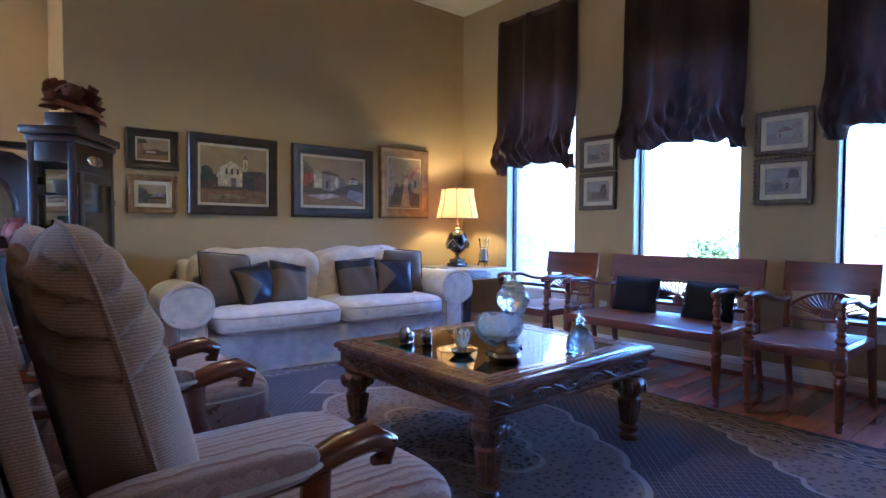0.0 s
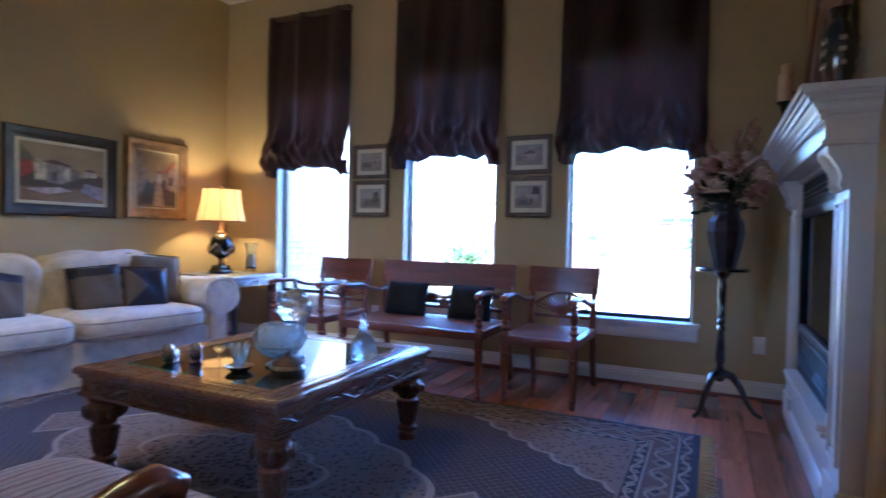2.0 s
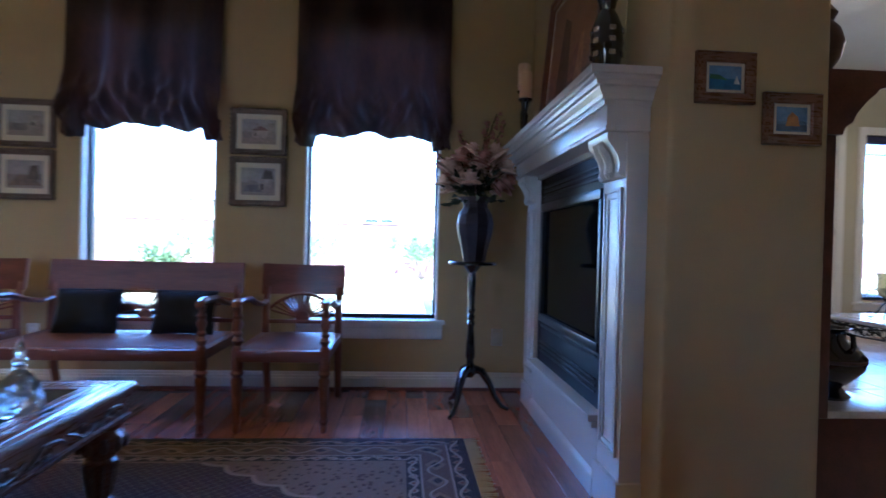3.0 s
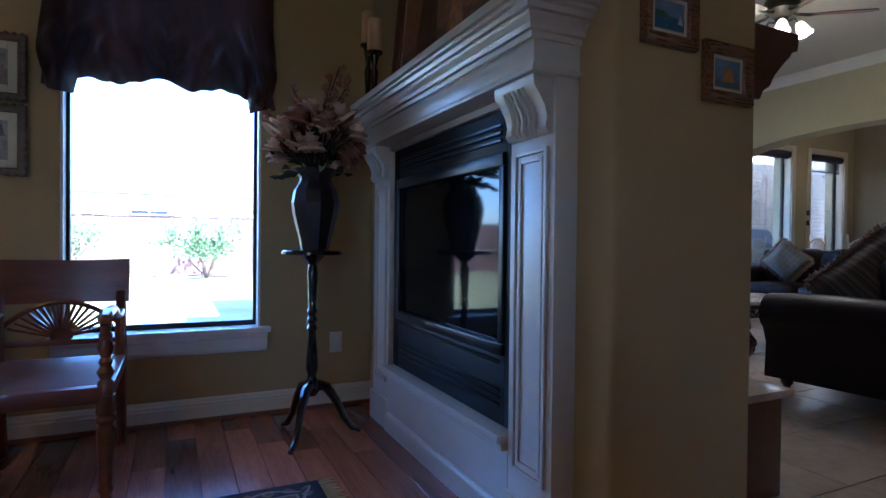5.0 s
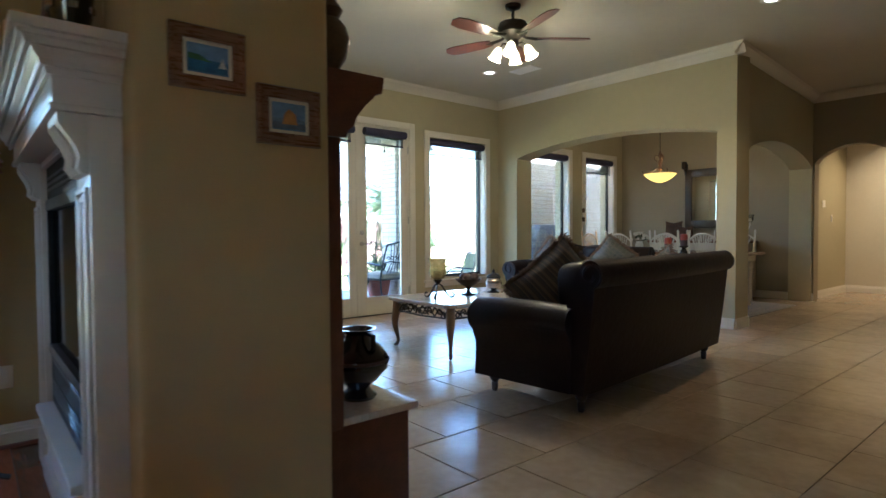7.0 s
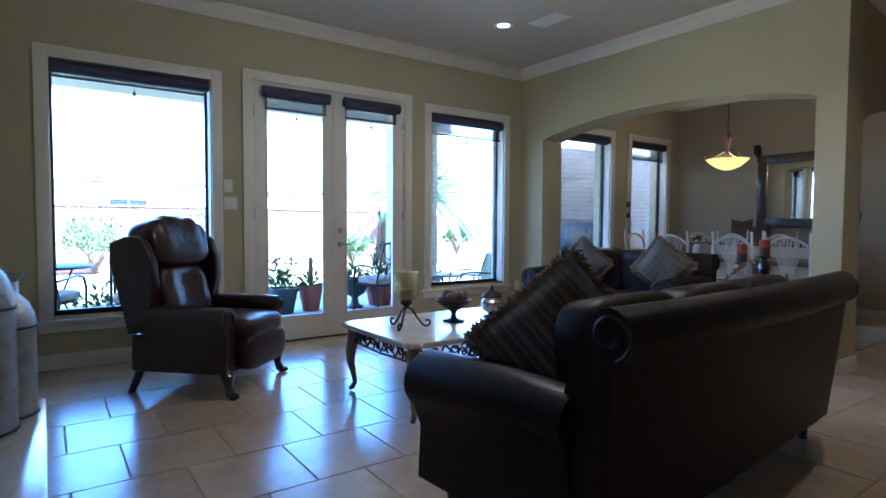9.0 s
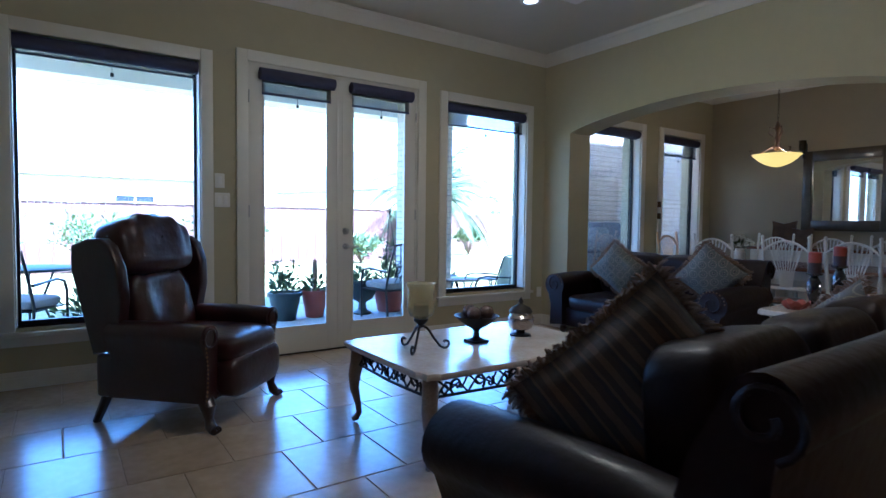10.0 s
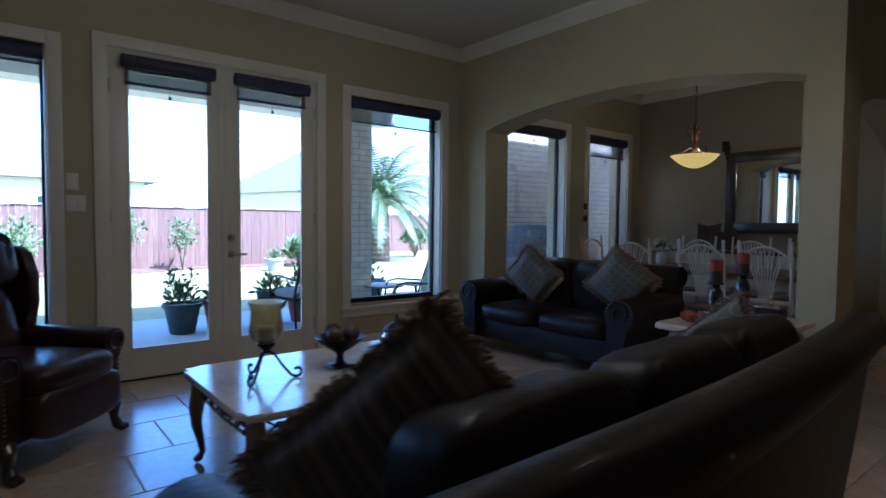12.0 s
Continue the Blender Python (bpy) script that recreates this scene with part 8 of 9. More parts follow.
for (x, y, h, hh) in ((4.17, -5.45, 0.215, 0.14), (4.12, -5.70, 0.26, 0.13)):
    c = thing("pillar_candle", "red and black pillar candle on a black painted holder", "candle", "candles on the end table")
    c.location = (x, y, 0.655)
    bm = B()
    lathe(bm, [(0.06, 0), (0.062, 0.008), (0.05, 0.016), (0.022, 0.025), (0.03, 0.05), (0.042, h * 0.45), (0.042, h * 0.7), (0.026, h * 0.85), (0.02, h * 0.9), (0.045, h - 0.012), (0.048, h)], seg=20)
    st = part("holder", bm, M["gloss_black"], c)
    bm = B()
    for k in range(4):
        a = k * 1.57
        tube(bm, [(0.043 * math.cos(a + 0.5 * math.sin(z * 40)), 0.043 * math.sin(a + 0.5 * math.sin(z * 40)), z) for z in [h * 0.4 + i * h * 0.03 for i in range(11)]], 0.003, 5)
    part("scrollwork", bm, M["silver"], st)
    bm = B()
    lathe(bm, [(0.038, h), (0.038, h + hh * 0.5)], seg=20)
    cd = part("candle", bm, M["candle_k"], c, "dark lower half of the candle")
    bm = B()
    lathe(bm, [(0.0385, h + hh * 0.5), (0.0385, h + hh - 0.006), (0.03, h + hh), (0.003, h + hh - 0.008)], seg=20)
    part("candle_top", bm, M["candle_r"], cd, "red upper half of the candle")
shl = thing("copper_dish", "crinkled copper-coloured dish on the end table", "dish")
shl.location = (4.16, -5.18, 0.655)
bm = B()
lathe(bm, [(0.03, 0), (0.05, 0.01), (0.075, 0.035), (0.08, 0.05), (0.072, 0.04), (0.045, 0.018), (0.003, 0.012)], seg=26)
for v in bm.verts:
    r = math.hypot(v.co.x, v.co.y)
    v.co.z += 0.012 * math.sin(7 * math.atan2(v.co.y, v.co.x)) * r / 0.08
part("dish", bm, M["candle_r"], shl)
bx = thing("trinket_box", "dark carved trinket box with a silver finial", "box")
bx.location = (3.92, -5.62, 0.655)
bm = B()
box(bm, -0.07, 0.07, -0.06, 0.06, 0, 0.075, 0.008)
part("body", bm, M["iron"], bx)
bm = B()
box(bm, -0.075, 0.075, -0.065, 0.065, 0.076, 0.09, 0.006)
lathe(bm, [(0.012, 0.09), (0.018, 0.1), (0.008, 0.12), (0.014, 0.13), (0.003, 0.15)], seg=10)
part("lid", bm, M["silver"], bx)

# ---- family side of the fireplace: raised hearth and dark mantel ----
f2 = thing("mahogany_fireplace", "dark mahogany mantel over a raised stone-topped hearth", "fireplace")
bm = B()
box(bm, 2.93, 4.86, -1.03, -0.582, 0.0, 0.375, 0.004)
part("hearth_base", bm, M["cab"], f2)
bm = B()
box(bm, 2.90, 4.89, -1.06, -0.582, 0.375, 0.405, 0.008)
part("hearth_top", bm, M["marble"], f2)
for x0, x1 in ((2.80, 3.08), (4.45, 4.73)):
    bm = B()
    box(bm, x0, x1, -0.66, -0.582, 0.407, 1.405, 0.006)
    part("pilaster", bm, M["cab"], f2)
bm = B()
box(bm, 3.08, 4.45, -0.65, -0.582, 1.22, 1.405, 0.004)
part("frieze", bm, M["cab"], f2)
bm = B()
box(bm, 3.08, 4.45, -0.63, -0.582, 0.407, 1.22, 0.003)
part("firebox", bm, M["gloss_black"], f2)
bm = B()
pr = [(0.0, 1.405), (0.012, 1.405), (0.018, 1.43), (0.032, 1.445), (0.04, 1.475), (0.065, 1.515), (0.095, 1.54), (0.105, 1.555), (0.13, 1.562), (0.135, 1.578), (0.14, 1.618), (0.0, 1.618)]
loops = [[(2.80 - o, -0.582, z) for o, z in pr], [(2.80 - o, -0.66 - o, z) for o, z in pr], [(4.73 + o, -0.66 - o, z) for o, z in pr], [(4.73 + o, -0.582, z) for o, z in pr]]
loops[0] = [(max(x, 2.745), y, z) for x, y, z in loops[0]]
loops[1] = [(max(x, 2.745), y, z) for x, y, z in loops[1]]
rings(bm, loops)
part("mantel_crown", bm, M["cab"], f2)
ur = thing("urn", "black two-handled urn with a cream band on the hearth", "urn")
ur.matrix_basis = Matrix.Translation((3.10, -0.90, 0.405)) @ Matrix.Diagonal((1.28, 1.28, 1.12, 1))
bm = B()
lathe(bm, [(0.055, 0), (0.06, 0.01), (0.045, 0.025), (0.035, 0.04), (0.06, 0.065), (0.095, 0.11), (0.10, 0.15), (0.075, 0.19), (0.045, 0.215), (0.04, 0.235), (0.06, 0.255), (0.055, 0.255), (0.03, 0.23)], seg=26)
ub = part("body", bm, M["gloss_black"], ur)
bm = B()
lathe(bm, [(0.0985, 0.135), (0.1015, 0.137), (0.1015, 0.147), (0.0985, 0.149)], seg=26, cap=False)
part("band", bm, M["copper"], ub)
for s in (-1, 1):
    bm = B()
    tube(bm, [(s * 0.05, 0, 0.245), (s * 0.09, 0, 0.24), (s * 0.095, 0, 0.20), (s * 0.08, 0, 0.18)], 0.008, 8)
    part("handle", bm, M["gloss_black"], ur)
for (x, y, h, r, lab) in ((4.47, -0.86, 0.70, 0.12, "tall tarnished metal milk can on the hearth"), (4.66, -0.93, 0.55, 0.105, "shorter tarnished metal milk can on the hearth")):
    c = thing("milk_can", lab, "milk can", "milk cans on the hearth")
    c.location = (x, y, 0.405)
    bm = B()
    lathe(bm, [(r * 0.96, 0), (r, 0.01), (r, h * 0.66), (r * 0.96, h * 0.72), (r * 0.8, h * 0.80), (r * 0.52, h * 0.86), (r * 0.5, h * 0.95), (r * 0.72, h), (r * 0.66, h), (r * 0.42, h * 0.93)], seg=28)
    part("body", bm, M["pewter"], c)
    for zz in (h * 0.03, h * 0.64):
        bm = B()
        tube(bm, [(r * 1.01 * math.cos(i * math.pi / 14), r * 1.01 * math.sin(i * math.pi / 14), zz) for i in range(29)], 0.006, 6)
        part("hoop", bm, M["iron"], c)
mv = thing("mantel_urn", "bronze lidded urn on the mahogany mantel", "urn")
mv.location = (2.925, -0.69, 1.618)
bm = B()
lathe(bm, [(0.05, 0), (0.055, 0.01), (0.02, 0.03), (0.06, 0.09), (0.075, 0.15), (0.06, 0.20), (0.035, 0.23), (0.05, 0.26), (0.02, 0.3), (0.012, 0.33)], seg=20)
part("body", bm, M["copper"], mv)

# ---- ceiling fan, recessed lights, vent ----
fan = thing("ceiling_fan", "bronze five-blade ceiling fan with four lit frosted shades", "fan")
fan.location = (4.55, -3.42, ZF)
bm = B()
lathe(bm, [(0.07, 0), (0.065, -0.03), (0.02, -0.05), (0.014, -0.06), (0.014, -0.13), (0.05, -0.14), (0.12, -0.16), (0.135, -0.20), (0.125, -0.25), (0.08, -0.28), (0.05, -0.31), (0.05, -0.36), (0.02, -0.38)], seg=24)
part("motor", bm, M["iron"], fan)
for k in range(5):
    a = radians(16.5 + 72 * k)
    bm = B()
    tube(bm, [(0.07, 0, -0.26), (0.12, 0, -0.285), (0.20, 0, -0.295), (0.27, 0, -0.292)], [0.012, 0.012, 0.014, 0.010], 6)
    xform(bm, Matrix.Rotation(a, 4, "Z"))
    br = part("blade_arm", bm, M["iron"], fan)
    bm = B()
    pr = [(0.22, -0.042), (0.32, -0.06), (0.58, -0.072), (0.67, -0.055), (0.70, 0.0), (0.67, 0.055), (0.58, 0.072), (0.32, 0.06), (0.22, 0.042)]
    prism(bm, pr, 2, -0.004, 0.004)
    xform(bm, Matrix.Rotation(a, 4, "Z") @ pose(0, 0, -0.292, 12, 0, 0))
    part("blade", bm, M["cab"], fan)
for k in range(4):
    a = radians(35 + 90 * k)
    u = Vector((math.cos(a), math.sin(a), 0))
    bm = B()
    tube(bm, [u * 0.03 + Vector((0, 0, -0.34)), u * 0.09 + Vector((0, 0, -0.33)), u * 0.12 + Vector((0, 0, -0.37))], 0.009, 6)
    arm = part("light_arm", bm, M["iron"], fan)
    bm = B()
    lathe(bm, [(0.022, 0.0), (0.035, -0.02), (0.045, -0.06), (0.05, -0.09), (0.062, -0.115), (0.058, -0.115), (0.045, -0.09), (0.03, -0.03)], seg=18, cap=False)
    xform(bm, Matrix.Translation(u * 0.12 + Vector((0, 0, -0.365))) @ Matrix.Rotation(radians(25), 4, Vector((0, 0, 1)).cross(u) * -1))
    part("light_shade", bm, M["bulb_glass"], arm, "frosted tulip glass shade")
    lamp("fan_bulb", Vector((4.55, -3.42, ZF)) + u * 0.16 + Vector((0, 0, -0.50)), 0.8, (1.0, 0.74, 0.42), 0.04)
# the two at ZL are added out of view to warm the living room walls
for (x, y, zc, watts) in ((6.17, -4.75, ZF, 1.5), (3.03, -5.07, ZF, 3.8), (3.0, -10.6, ZF, 11.0), (0.3, 5.35, ZL, 1.2), (2.2, 3.2, ZL, 4.6)):
    c = thing("recessed_light", "lit round recessed ceiling light with a white trim ring, seen or added", "light", "recessed ceiling lights")
    c.location = (x, y, zc)
    bm = B()
    lathe(bm, [(0.062, -0.001), (0.095, -0.001), (0.095, -0.006), (0.085, -0.010), (0.062, -0.006)], seg=28, cap=False)
    part("trim_ring", bm, M["white"], c)
    bm = B()
    lathe(bm, [(0.06, -0.002), (0.058, -0.004), (0.002, -0.005)], seg=24)
    part("lens", bm, M["can_light"], c)
    l = lamp("recessed_bulb", (x, y, zc - 0.02), watts, WARM if zc > ZF else (1.0, 0.64, 0.30), 0.05, "SPOT")
vt = thing("ceiling_vent", "white slatted air vent in the ceiling", "vent")
vt.matrix_basis = pose(5.80, -5.00, ZF - 0.001)
bm = B()
for q in ((-0.18, 0.18, -0.10, -0.085), (-0.18, 0.18, 0.085, 0.10), (-0.18, -0.165, -0.085, 0.085), (0.165, 0.18, -0.085, 0.085)):
    box(bm, q[0], q[1], q[2], q[3], -0.012, 0, 0.003)
part("frame", bm, M["white"], vt)
for k in range(8):
    bm = B()
    box(bm, -0.165, 0.165, -0.009, 0.009, -0.0015, 0.0015)
    xform(bm, pose(0, -0.072 + 0.0205 * k, -0.008, 35))
    part("slat", bm, M["white"], vt, smooth=None)

# ---- dining room ----
pn = thing("pendant_light", "amber glass bowl pendant with bronze scrolls on a chain", "light")
pn.location = (5.44, -7.60, 0)
bm = B()
lathe(bm, [(0.002, 1.80), (0.06, 1.81), (0.13, 1.84), (0.19, 1.885), (0.22, 1.92), (0.235, 1.93), (0.225, 1.93), (0.18, 1.895), (0.12, 1.852), (0.05, 1.822), (0.002, 1.815)], seg=32, cap=False)
part("bowl", bm, M["bowl_glass"], pn, "lit amber glass bowl")
bm = B()
lathe(bm, [(0.02, 1.97), (0.035, 2.0), (0.02, 2.05), (0.03, 2.1), (0.015, 2.16), (0.03, 2.2), (0.02, 2.25), (0.006, 2.28)], seg=14)
for k in range(3):
    a = k * 2.094 + 0.4
    u = Vector((math.cos(a), math.sin(a), 0))
    tube(bm, [u * 0.03 + Vector((0, 0, 2.02)), u * 0.10 + Vector((0, 0, 1.98)), u * 0.20 + Vector((0, 0, 1.93)), u * 0.24 + Vector((0, 0, 1.95)), u * 0.25 + Vector((0, 0, 1.98)), u * 0.225 + Vector((0, 0, 1.985))], 0.008, 6)
    tube(bm, [u * 0.02 + Vector((0, 0, 2.2)), u * 0.07 + Vector((0, 0, 2.22)), u * 0.08 + Vector((0, 0, 2.16)), u * 0.04 + Vector((0, 0, 2.12))], 0.006, 6)
part("frame", bm, M["copper"], pn)
bm = B()
for k in range(20):
    z = 2.28 + 0.0395 * k
    tube(bm, [(0.008 * math.cos(i * math.pi / 4) * (1 if k % 2 else 0.2), 0.008 * math.cos(i * math.pi / 4) * (0.2 if k % 2 else 1), z + 0.024 * math.sin(i * math.pi / 4) + 0.02) for i in range(9)], 0.0025, 5)
part("chain", bm, M["iron"], pn)
bm = B()
lathe(bm, [(0.006, ZF - 0.03), (0.05, ZF - 0.02), (0.055, ZF - 0.001)], seg=16)
part("canopy", bm, M["copper"], pn)
lamp("pendant_bulb", (5.44, -7.60, 1.99), 2.2, (1.0, 0.68, 0.34), 0.05)
dt = thing("dining_table", "long dining table with a brown top and cream turned legs", "table")
dt.location = (5.30, -7.85, 0)
bm = B()
box(bm, -1.05, 1.05, -0.5, 0.5, 0.735, 0.775, 0.012)
part("tabletop", bm, M["oak"], dt)
bm = B()
box(bm, -0.95, 0.95, -0.4, 0.4, 0.64, 0.735, 0.006)
part("apron", bm, M["cream_wood"], dt)
for sx in (-0.88, 0.88):
    for sy in (-0.36, 0.36):
        bm = B()
        lathe(bm, [(0.03, 0), (0.036, 0.02), (0.026, 0.06), (0.04, 0.12), (0.03, 0.2), (0.05, 0.38), (0.042, 0.5), (0.052, 0.54), (0.036, 0.57), (0.05, 0.6), (0.05, 0.64)], sx, sy, 14)
        part("leg", bm, M["cream_wood"], dt)


def windsor_chair(material, label, m):
    t = thing("dining_chair", label, "chair", "chairs round the dining table", m)
    bm = B()
    puff(bm, (0, 0, 0.45), (0.22, 0.21, 0.022), 0.5, 24, 6)
    part("seat", bm, M["oak"], t)
    for sx in (-1, 1):
        bm = B()
        tube(bm, [(sx * 0.19, 0.18, 0.0), (sx * 0.17, 0.17, 0.44)], [0.014, 0.02], 8)
        part("leg", bm, material, t)
        bm = B()
        lathe(bm, [(0.013, 0), (0.016, 0.05), (0.024, 0.2), (0.016, 0.26), (0.026, 0.36), (0.02, 0.44)], sx * 0.18, -0.16, 10)
        part("leg", bm, material, t)
        bm = B()
        tube(bm, [(sx * 0.185, 0.17, 0.46), (sx * 0.20, 0.21, 0.75), (sx * 0.205, 0.25, 1.06)], [0.017, 0.016, 0.014], 8)
        puff(bm, (sx * 0.205, 0.252, 1.075), (0.016, 0.016, 0.02), 1.0, 8, 5)
        part("post", bm, material, t)
    bm = B()
    tube(bm, [(u * 0.2, 0.245, 0.94 + 0.10 * (1 - u * u)) for u in [-1 + k / 8 for k in range(17)]], 0.02, 8, 0.55)
    part("crest_rail", bm, material, t)
    bm = B()
    box(bm, -0.19, 0.19, 0.19, 0.205, 0.575, 0.605, 0.004)
    part("lower_rail", bm, material, t)
    for k in range(9):
        u = -1 + k / 4
        bm = B()
        tube(bm, [(u * 0.05, 0.198, 0.60), (u * 0.06, 0.215, 0.72), (u * 0.15, 0.243, 0.945 + 0.095 * (1 - (u * 0.75) ** 2))], 0.006, 6)
        part("spindle", bm, material, t)
    return t


wl = "cream painted dining chair with a fanned wheat-sheaf back"
for (x, y, rz) in ((4.50, -7.22, 0), (5.05, -7.24, 0), (5.75, -7.22, 0), (4.75, -8.52, 180), (5.35, -8.52, 180), (5.95, -8.50, 180)):
    windsor_chair(M["cream_wood"], wl, pose(x, y, 0, 0, 0, rz))
windsor_chair(M["candle"], "honey-coloured dining chair with a fanned back", pose(6.62, -7.85, 0, 0, 0, -90))
fl = thing("table_flowers", "small bunch of cream flowers on the dining table", "flowers")
fl.location = (5.95, -7.9, 0.775)
bm = B()
lathe(bm, [(0.04, 0), (0.06, 0.03), (0.06, 0.1), (0.045, 0.13), (0.05, 0.14)], seg=14)
part("vase", bm, M["cream_wood"], fl)
rg = random.Random(3)
bm, bl2 = B(), B()
for k in range(16):
    a, el = rg.uniform(0, 6.28), rg.uniform(0.2, 1.3)
    d = Vector((math.cos(a) * math.cos(el), math.sin(a) * math.cos(el), math.sin(el)))
    rose(bm, d * 0.14 + Vector((0, 0, 0.14)), 0.032, rg)
    leaf_card(bl2, d * 0.05 + Vector((0, 0, 0.13)), d, 0.1, 0.014, rg)
tagged(part("bloom", bm, M["liner"], fl), kind="stuff")
part("leaf", bl2, M["leaf"], fl)
sb = thing("sideboard", "cream and brown sideboard with drawers under the mirror", "sideboard")
sb.location = (5.56, YD + 0.25, 0)
bm = B()
box(bm, -0.80, 0.80, -0.22, 0.22, 0.08, 0.88, 0.006)
part("body", bm, M["cream_wood"], sb)
bm = B()
box(bm, -0.83, 0.83, -0.24, 0.26, 0.88, 0.915, 0.008)
part("tabletop", bm, M["oak"], sb)
for k in range(4):
    bm = B()
    xx = -0.60 + 0.40 * k
    box(bm, xx - 0.185, xx + 0.185, 0.22, 0.236, 0.62, 0.83, 0.006)
    dw = part("drawer", bm, M["cream_wood"], sb)
    bm = B()
    puff(bm, (xx, 0.25, 0.72), (0.018, 0.018, 0.018), 1.0, 10, 6)
    part("knob", bm, M["iron"], dw)
for (x, h, w) in ((6.10, 0.34, 0.15), (5.86, 0.25, 0.13)):
    g = thing("wooden_ornament", "brown horn-topped wooden board ornament on the sideboard", "ornament", "boards on the sideboard")
    bm = B()
    pr = [(-w * 0.7, 0), (w * 0.7, 0), (w, h * 0.4), (w * 0.95, h * 0.8), (w * 1.02, h), (w * 0.5, h * 0.93), (0, h * 0.88), (-w * 0.5, h * 0.93), (-w * 1.02, h), (-w * 0.95, h * 0.8), (-w, h * 0.4)]
    prism(bm, pr, 1, -0.012, 0.012)
    xform(bm, pose(x, YD + 0.12 + (0.05 if h < 0.3 else 0), 0.915))
    part("board", bm, M["copper"], g)
mr = thing("wall_mirror", "dark wide-framed wall mirror above the sideboard", "mirror")
bm = B()
for q in ((4.97, 5.08, 1.13, 2.15), (5.83, 5.94, 1.13, 2.15), (5.08, 5.83, 1.13, 1.26), (5.08, 5.83, 2.02, 2.15)):
    box(bm, q[0], q[1], YD + 0.002, YD + 0.045, q[2], q[3], 0.008)
part("frame", bm, M["dark_frame"], mr)
bm = B()
box(bm, 5.08, 5.83, YD + 0.002, YD + 0.015, 1.26, 2.02)
part("glass", bm, M["mirror"], mr, smooth=None)
for x in (4.99, 5.93):
    s = thing("wall_sconce", "dark metal candle sconce beside the mirror", "sconce", "sconces beside the mirror")
    s.location = (x, YD + 0.05, 2.16)
    bm = B()
    box(bm, -0.02, 0.02, -0.05, 0.0, -0.10, 0.10, 0.005)
    lathe(bm, [(0.03, 0.0), (0.042, 0.01), (0.042, 0.13), (0.036, 0.13)], 0, 0.05, 14)
    tube(bm, [(0, -0.02, -0.04), (0, 0.05, -0.04), (0, 0.05, 0.01)], 0.008, 6)
    part("body", bm, M["iron"], s)
rr = thing("hall_rug", "dark striped rug in the side passage", "rug")
bm = B()
box(bm, 3.95, 4.75, -8.7, -6.75, 0.001, 0.012, 0.004)
part("weave", bm, M["rugd"], rr)
dl = thing("candle_stand", "tall white scrolled metal floor stand with glass candle cups", "candle stand")
dl.location = (4.09, -7.08, 0)
bm = B()
tube(bm, [(0, 0, 0.05), (0, 0, 0.6), (0, 0, 1.40)], 0.011, 8)
part("pole", bm, M["cream_wood"], dl)
for k in range(3):
    a = 0.5 + k * 2.094
    u = Vector((math.cos(a), math.sin(a), 0))
    bm = B()
    tube(bm, [u * 0.17 + Vector((0, 0, 0.012)), u * 0.13 + Vector((0, 0, 0.05)), u * 0.05 + Vector((0, 0, 0.12)), Vector((0, 0, 0.22))], 0.010, 6)
    part("foot", bm, M["cream_wood"], dl)
    for z in (0.40, 0.62, 0.84):
        bm = B()
        tube(bm, spiral((u.x * 0.045, u.y * 0.045, z), 0.05, 0.012, -1.5, 4.2, 14, (tuple(u), (0, 0, 1))), 0.006, 6)
        part("scroll", bm, M["cream_wood"], dl)
for dx, dy, h in ((0.0, 0.0, 1.40), (-0.10, -0.05, 1.18), (0.09, -0.07, 1.26)):
    bm = B()
    tube(bm, [(0, 0, h - 0.16), (dx * 0.7, dy * 0.7, h - 0.12), (dx, dy, h - 0.04), (dx, dy, h)], 0.008, 6)
    ar = part("arm", bm, M["cream_wood"], dl)
    bm = B()
    lathe(bm, [(0.012, h), (0.036, h + 0.015), (0.042, h + 0.06), (0.046, h + 0.10), (0.042, h + 0.10), (0.036, h + 0.05), (0.010, h + 0.012)], dx, dy, 14)
    part("cup", bm, M["clear"], ar, "clear glass candle cup")
    bm = B()
    lathe(bm, [(0.02, h + 0.013), (0.021, h + 0.05), (0.003, h + 0.052)], dx, dy, 12)
    part("candle", bm, M["candle_w"], ar)
sw = [("wall_tag", -8.13, 1.46), ("wall_tag", -8.13, 1.30)]
for nm, y, z in sw:
    t = thing("wall_plaque", "tiny brown plaque between the dining windows", "plaque", "plaques between the windows")
    bm = B()
    box(bm, XD - 0.045, XD - 0.024, y - 0.03, y + 0.03, z - 0.04, z + 0.04, 0.008)
    part("plaque", bm, M["copper"], t)
# ---- outdoors ----
ZG = -0.16
bm = B()
box(bm, -400, 400, -400, 400, ZG - 1.0, ZG)
single("ground", bm, M["grass"], "sunlit mown lawn reaching to the horizon", "ground", kind="structure", smooth=None)
bm = B()
box(bm, XF + 0.22, 10.35, -19.0, -0.2, ZG - 0.5, -0.03, 0.01)
single("pavement", bm, M["patio"], "pale concrete patio slab under a roof", "patio", kind="structure")
bm = B()
box(bm, XF + 0.22, 10.3, -6.9, -0.58, 2.95, 3.15)
box(bm, 9.9, 10.3, -6.9, -0.58, 2.73, 2.95)
single("patio_roof", bm, M["white"], "white boarded patio roof and beam", "roof", kind="structure", smooth=None)
# unseen house roof; eaves placed for the shadow edge on lawn and brick wing
bm = B()
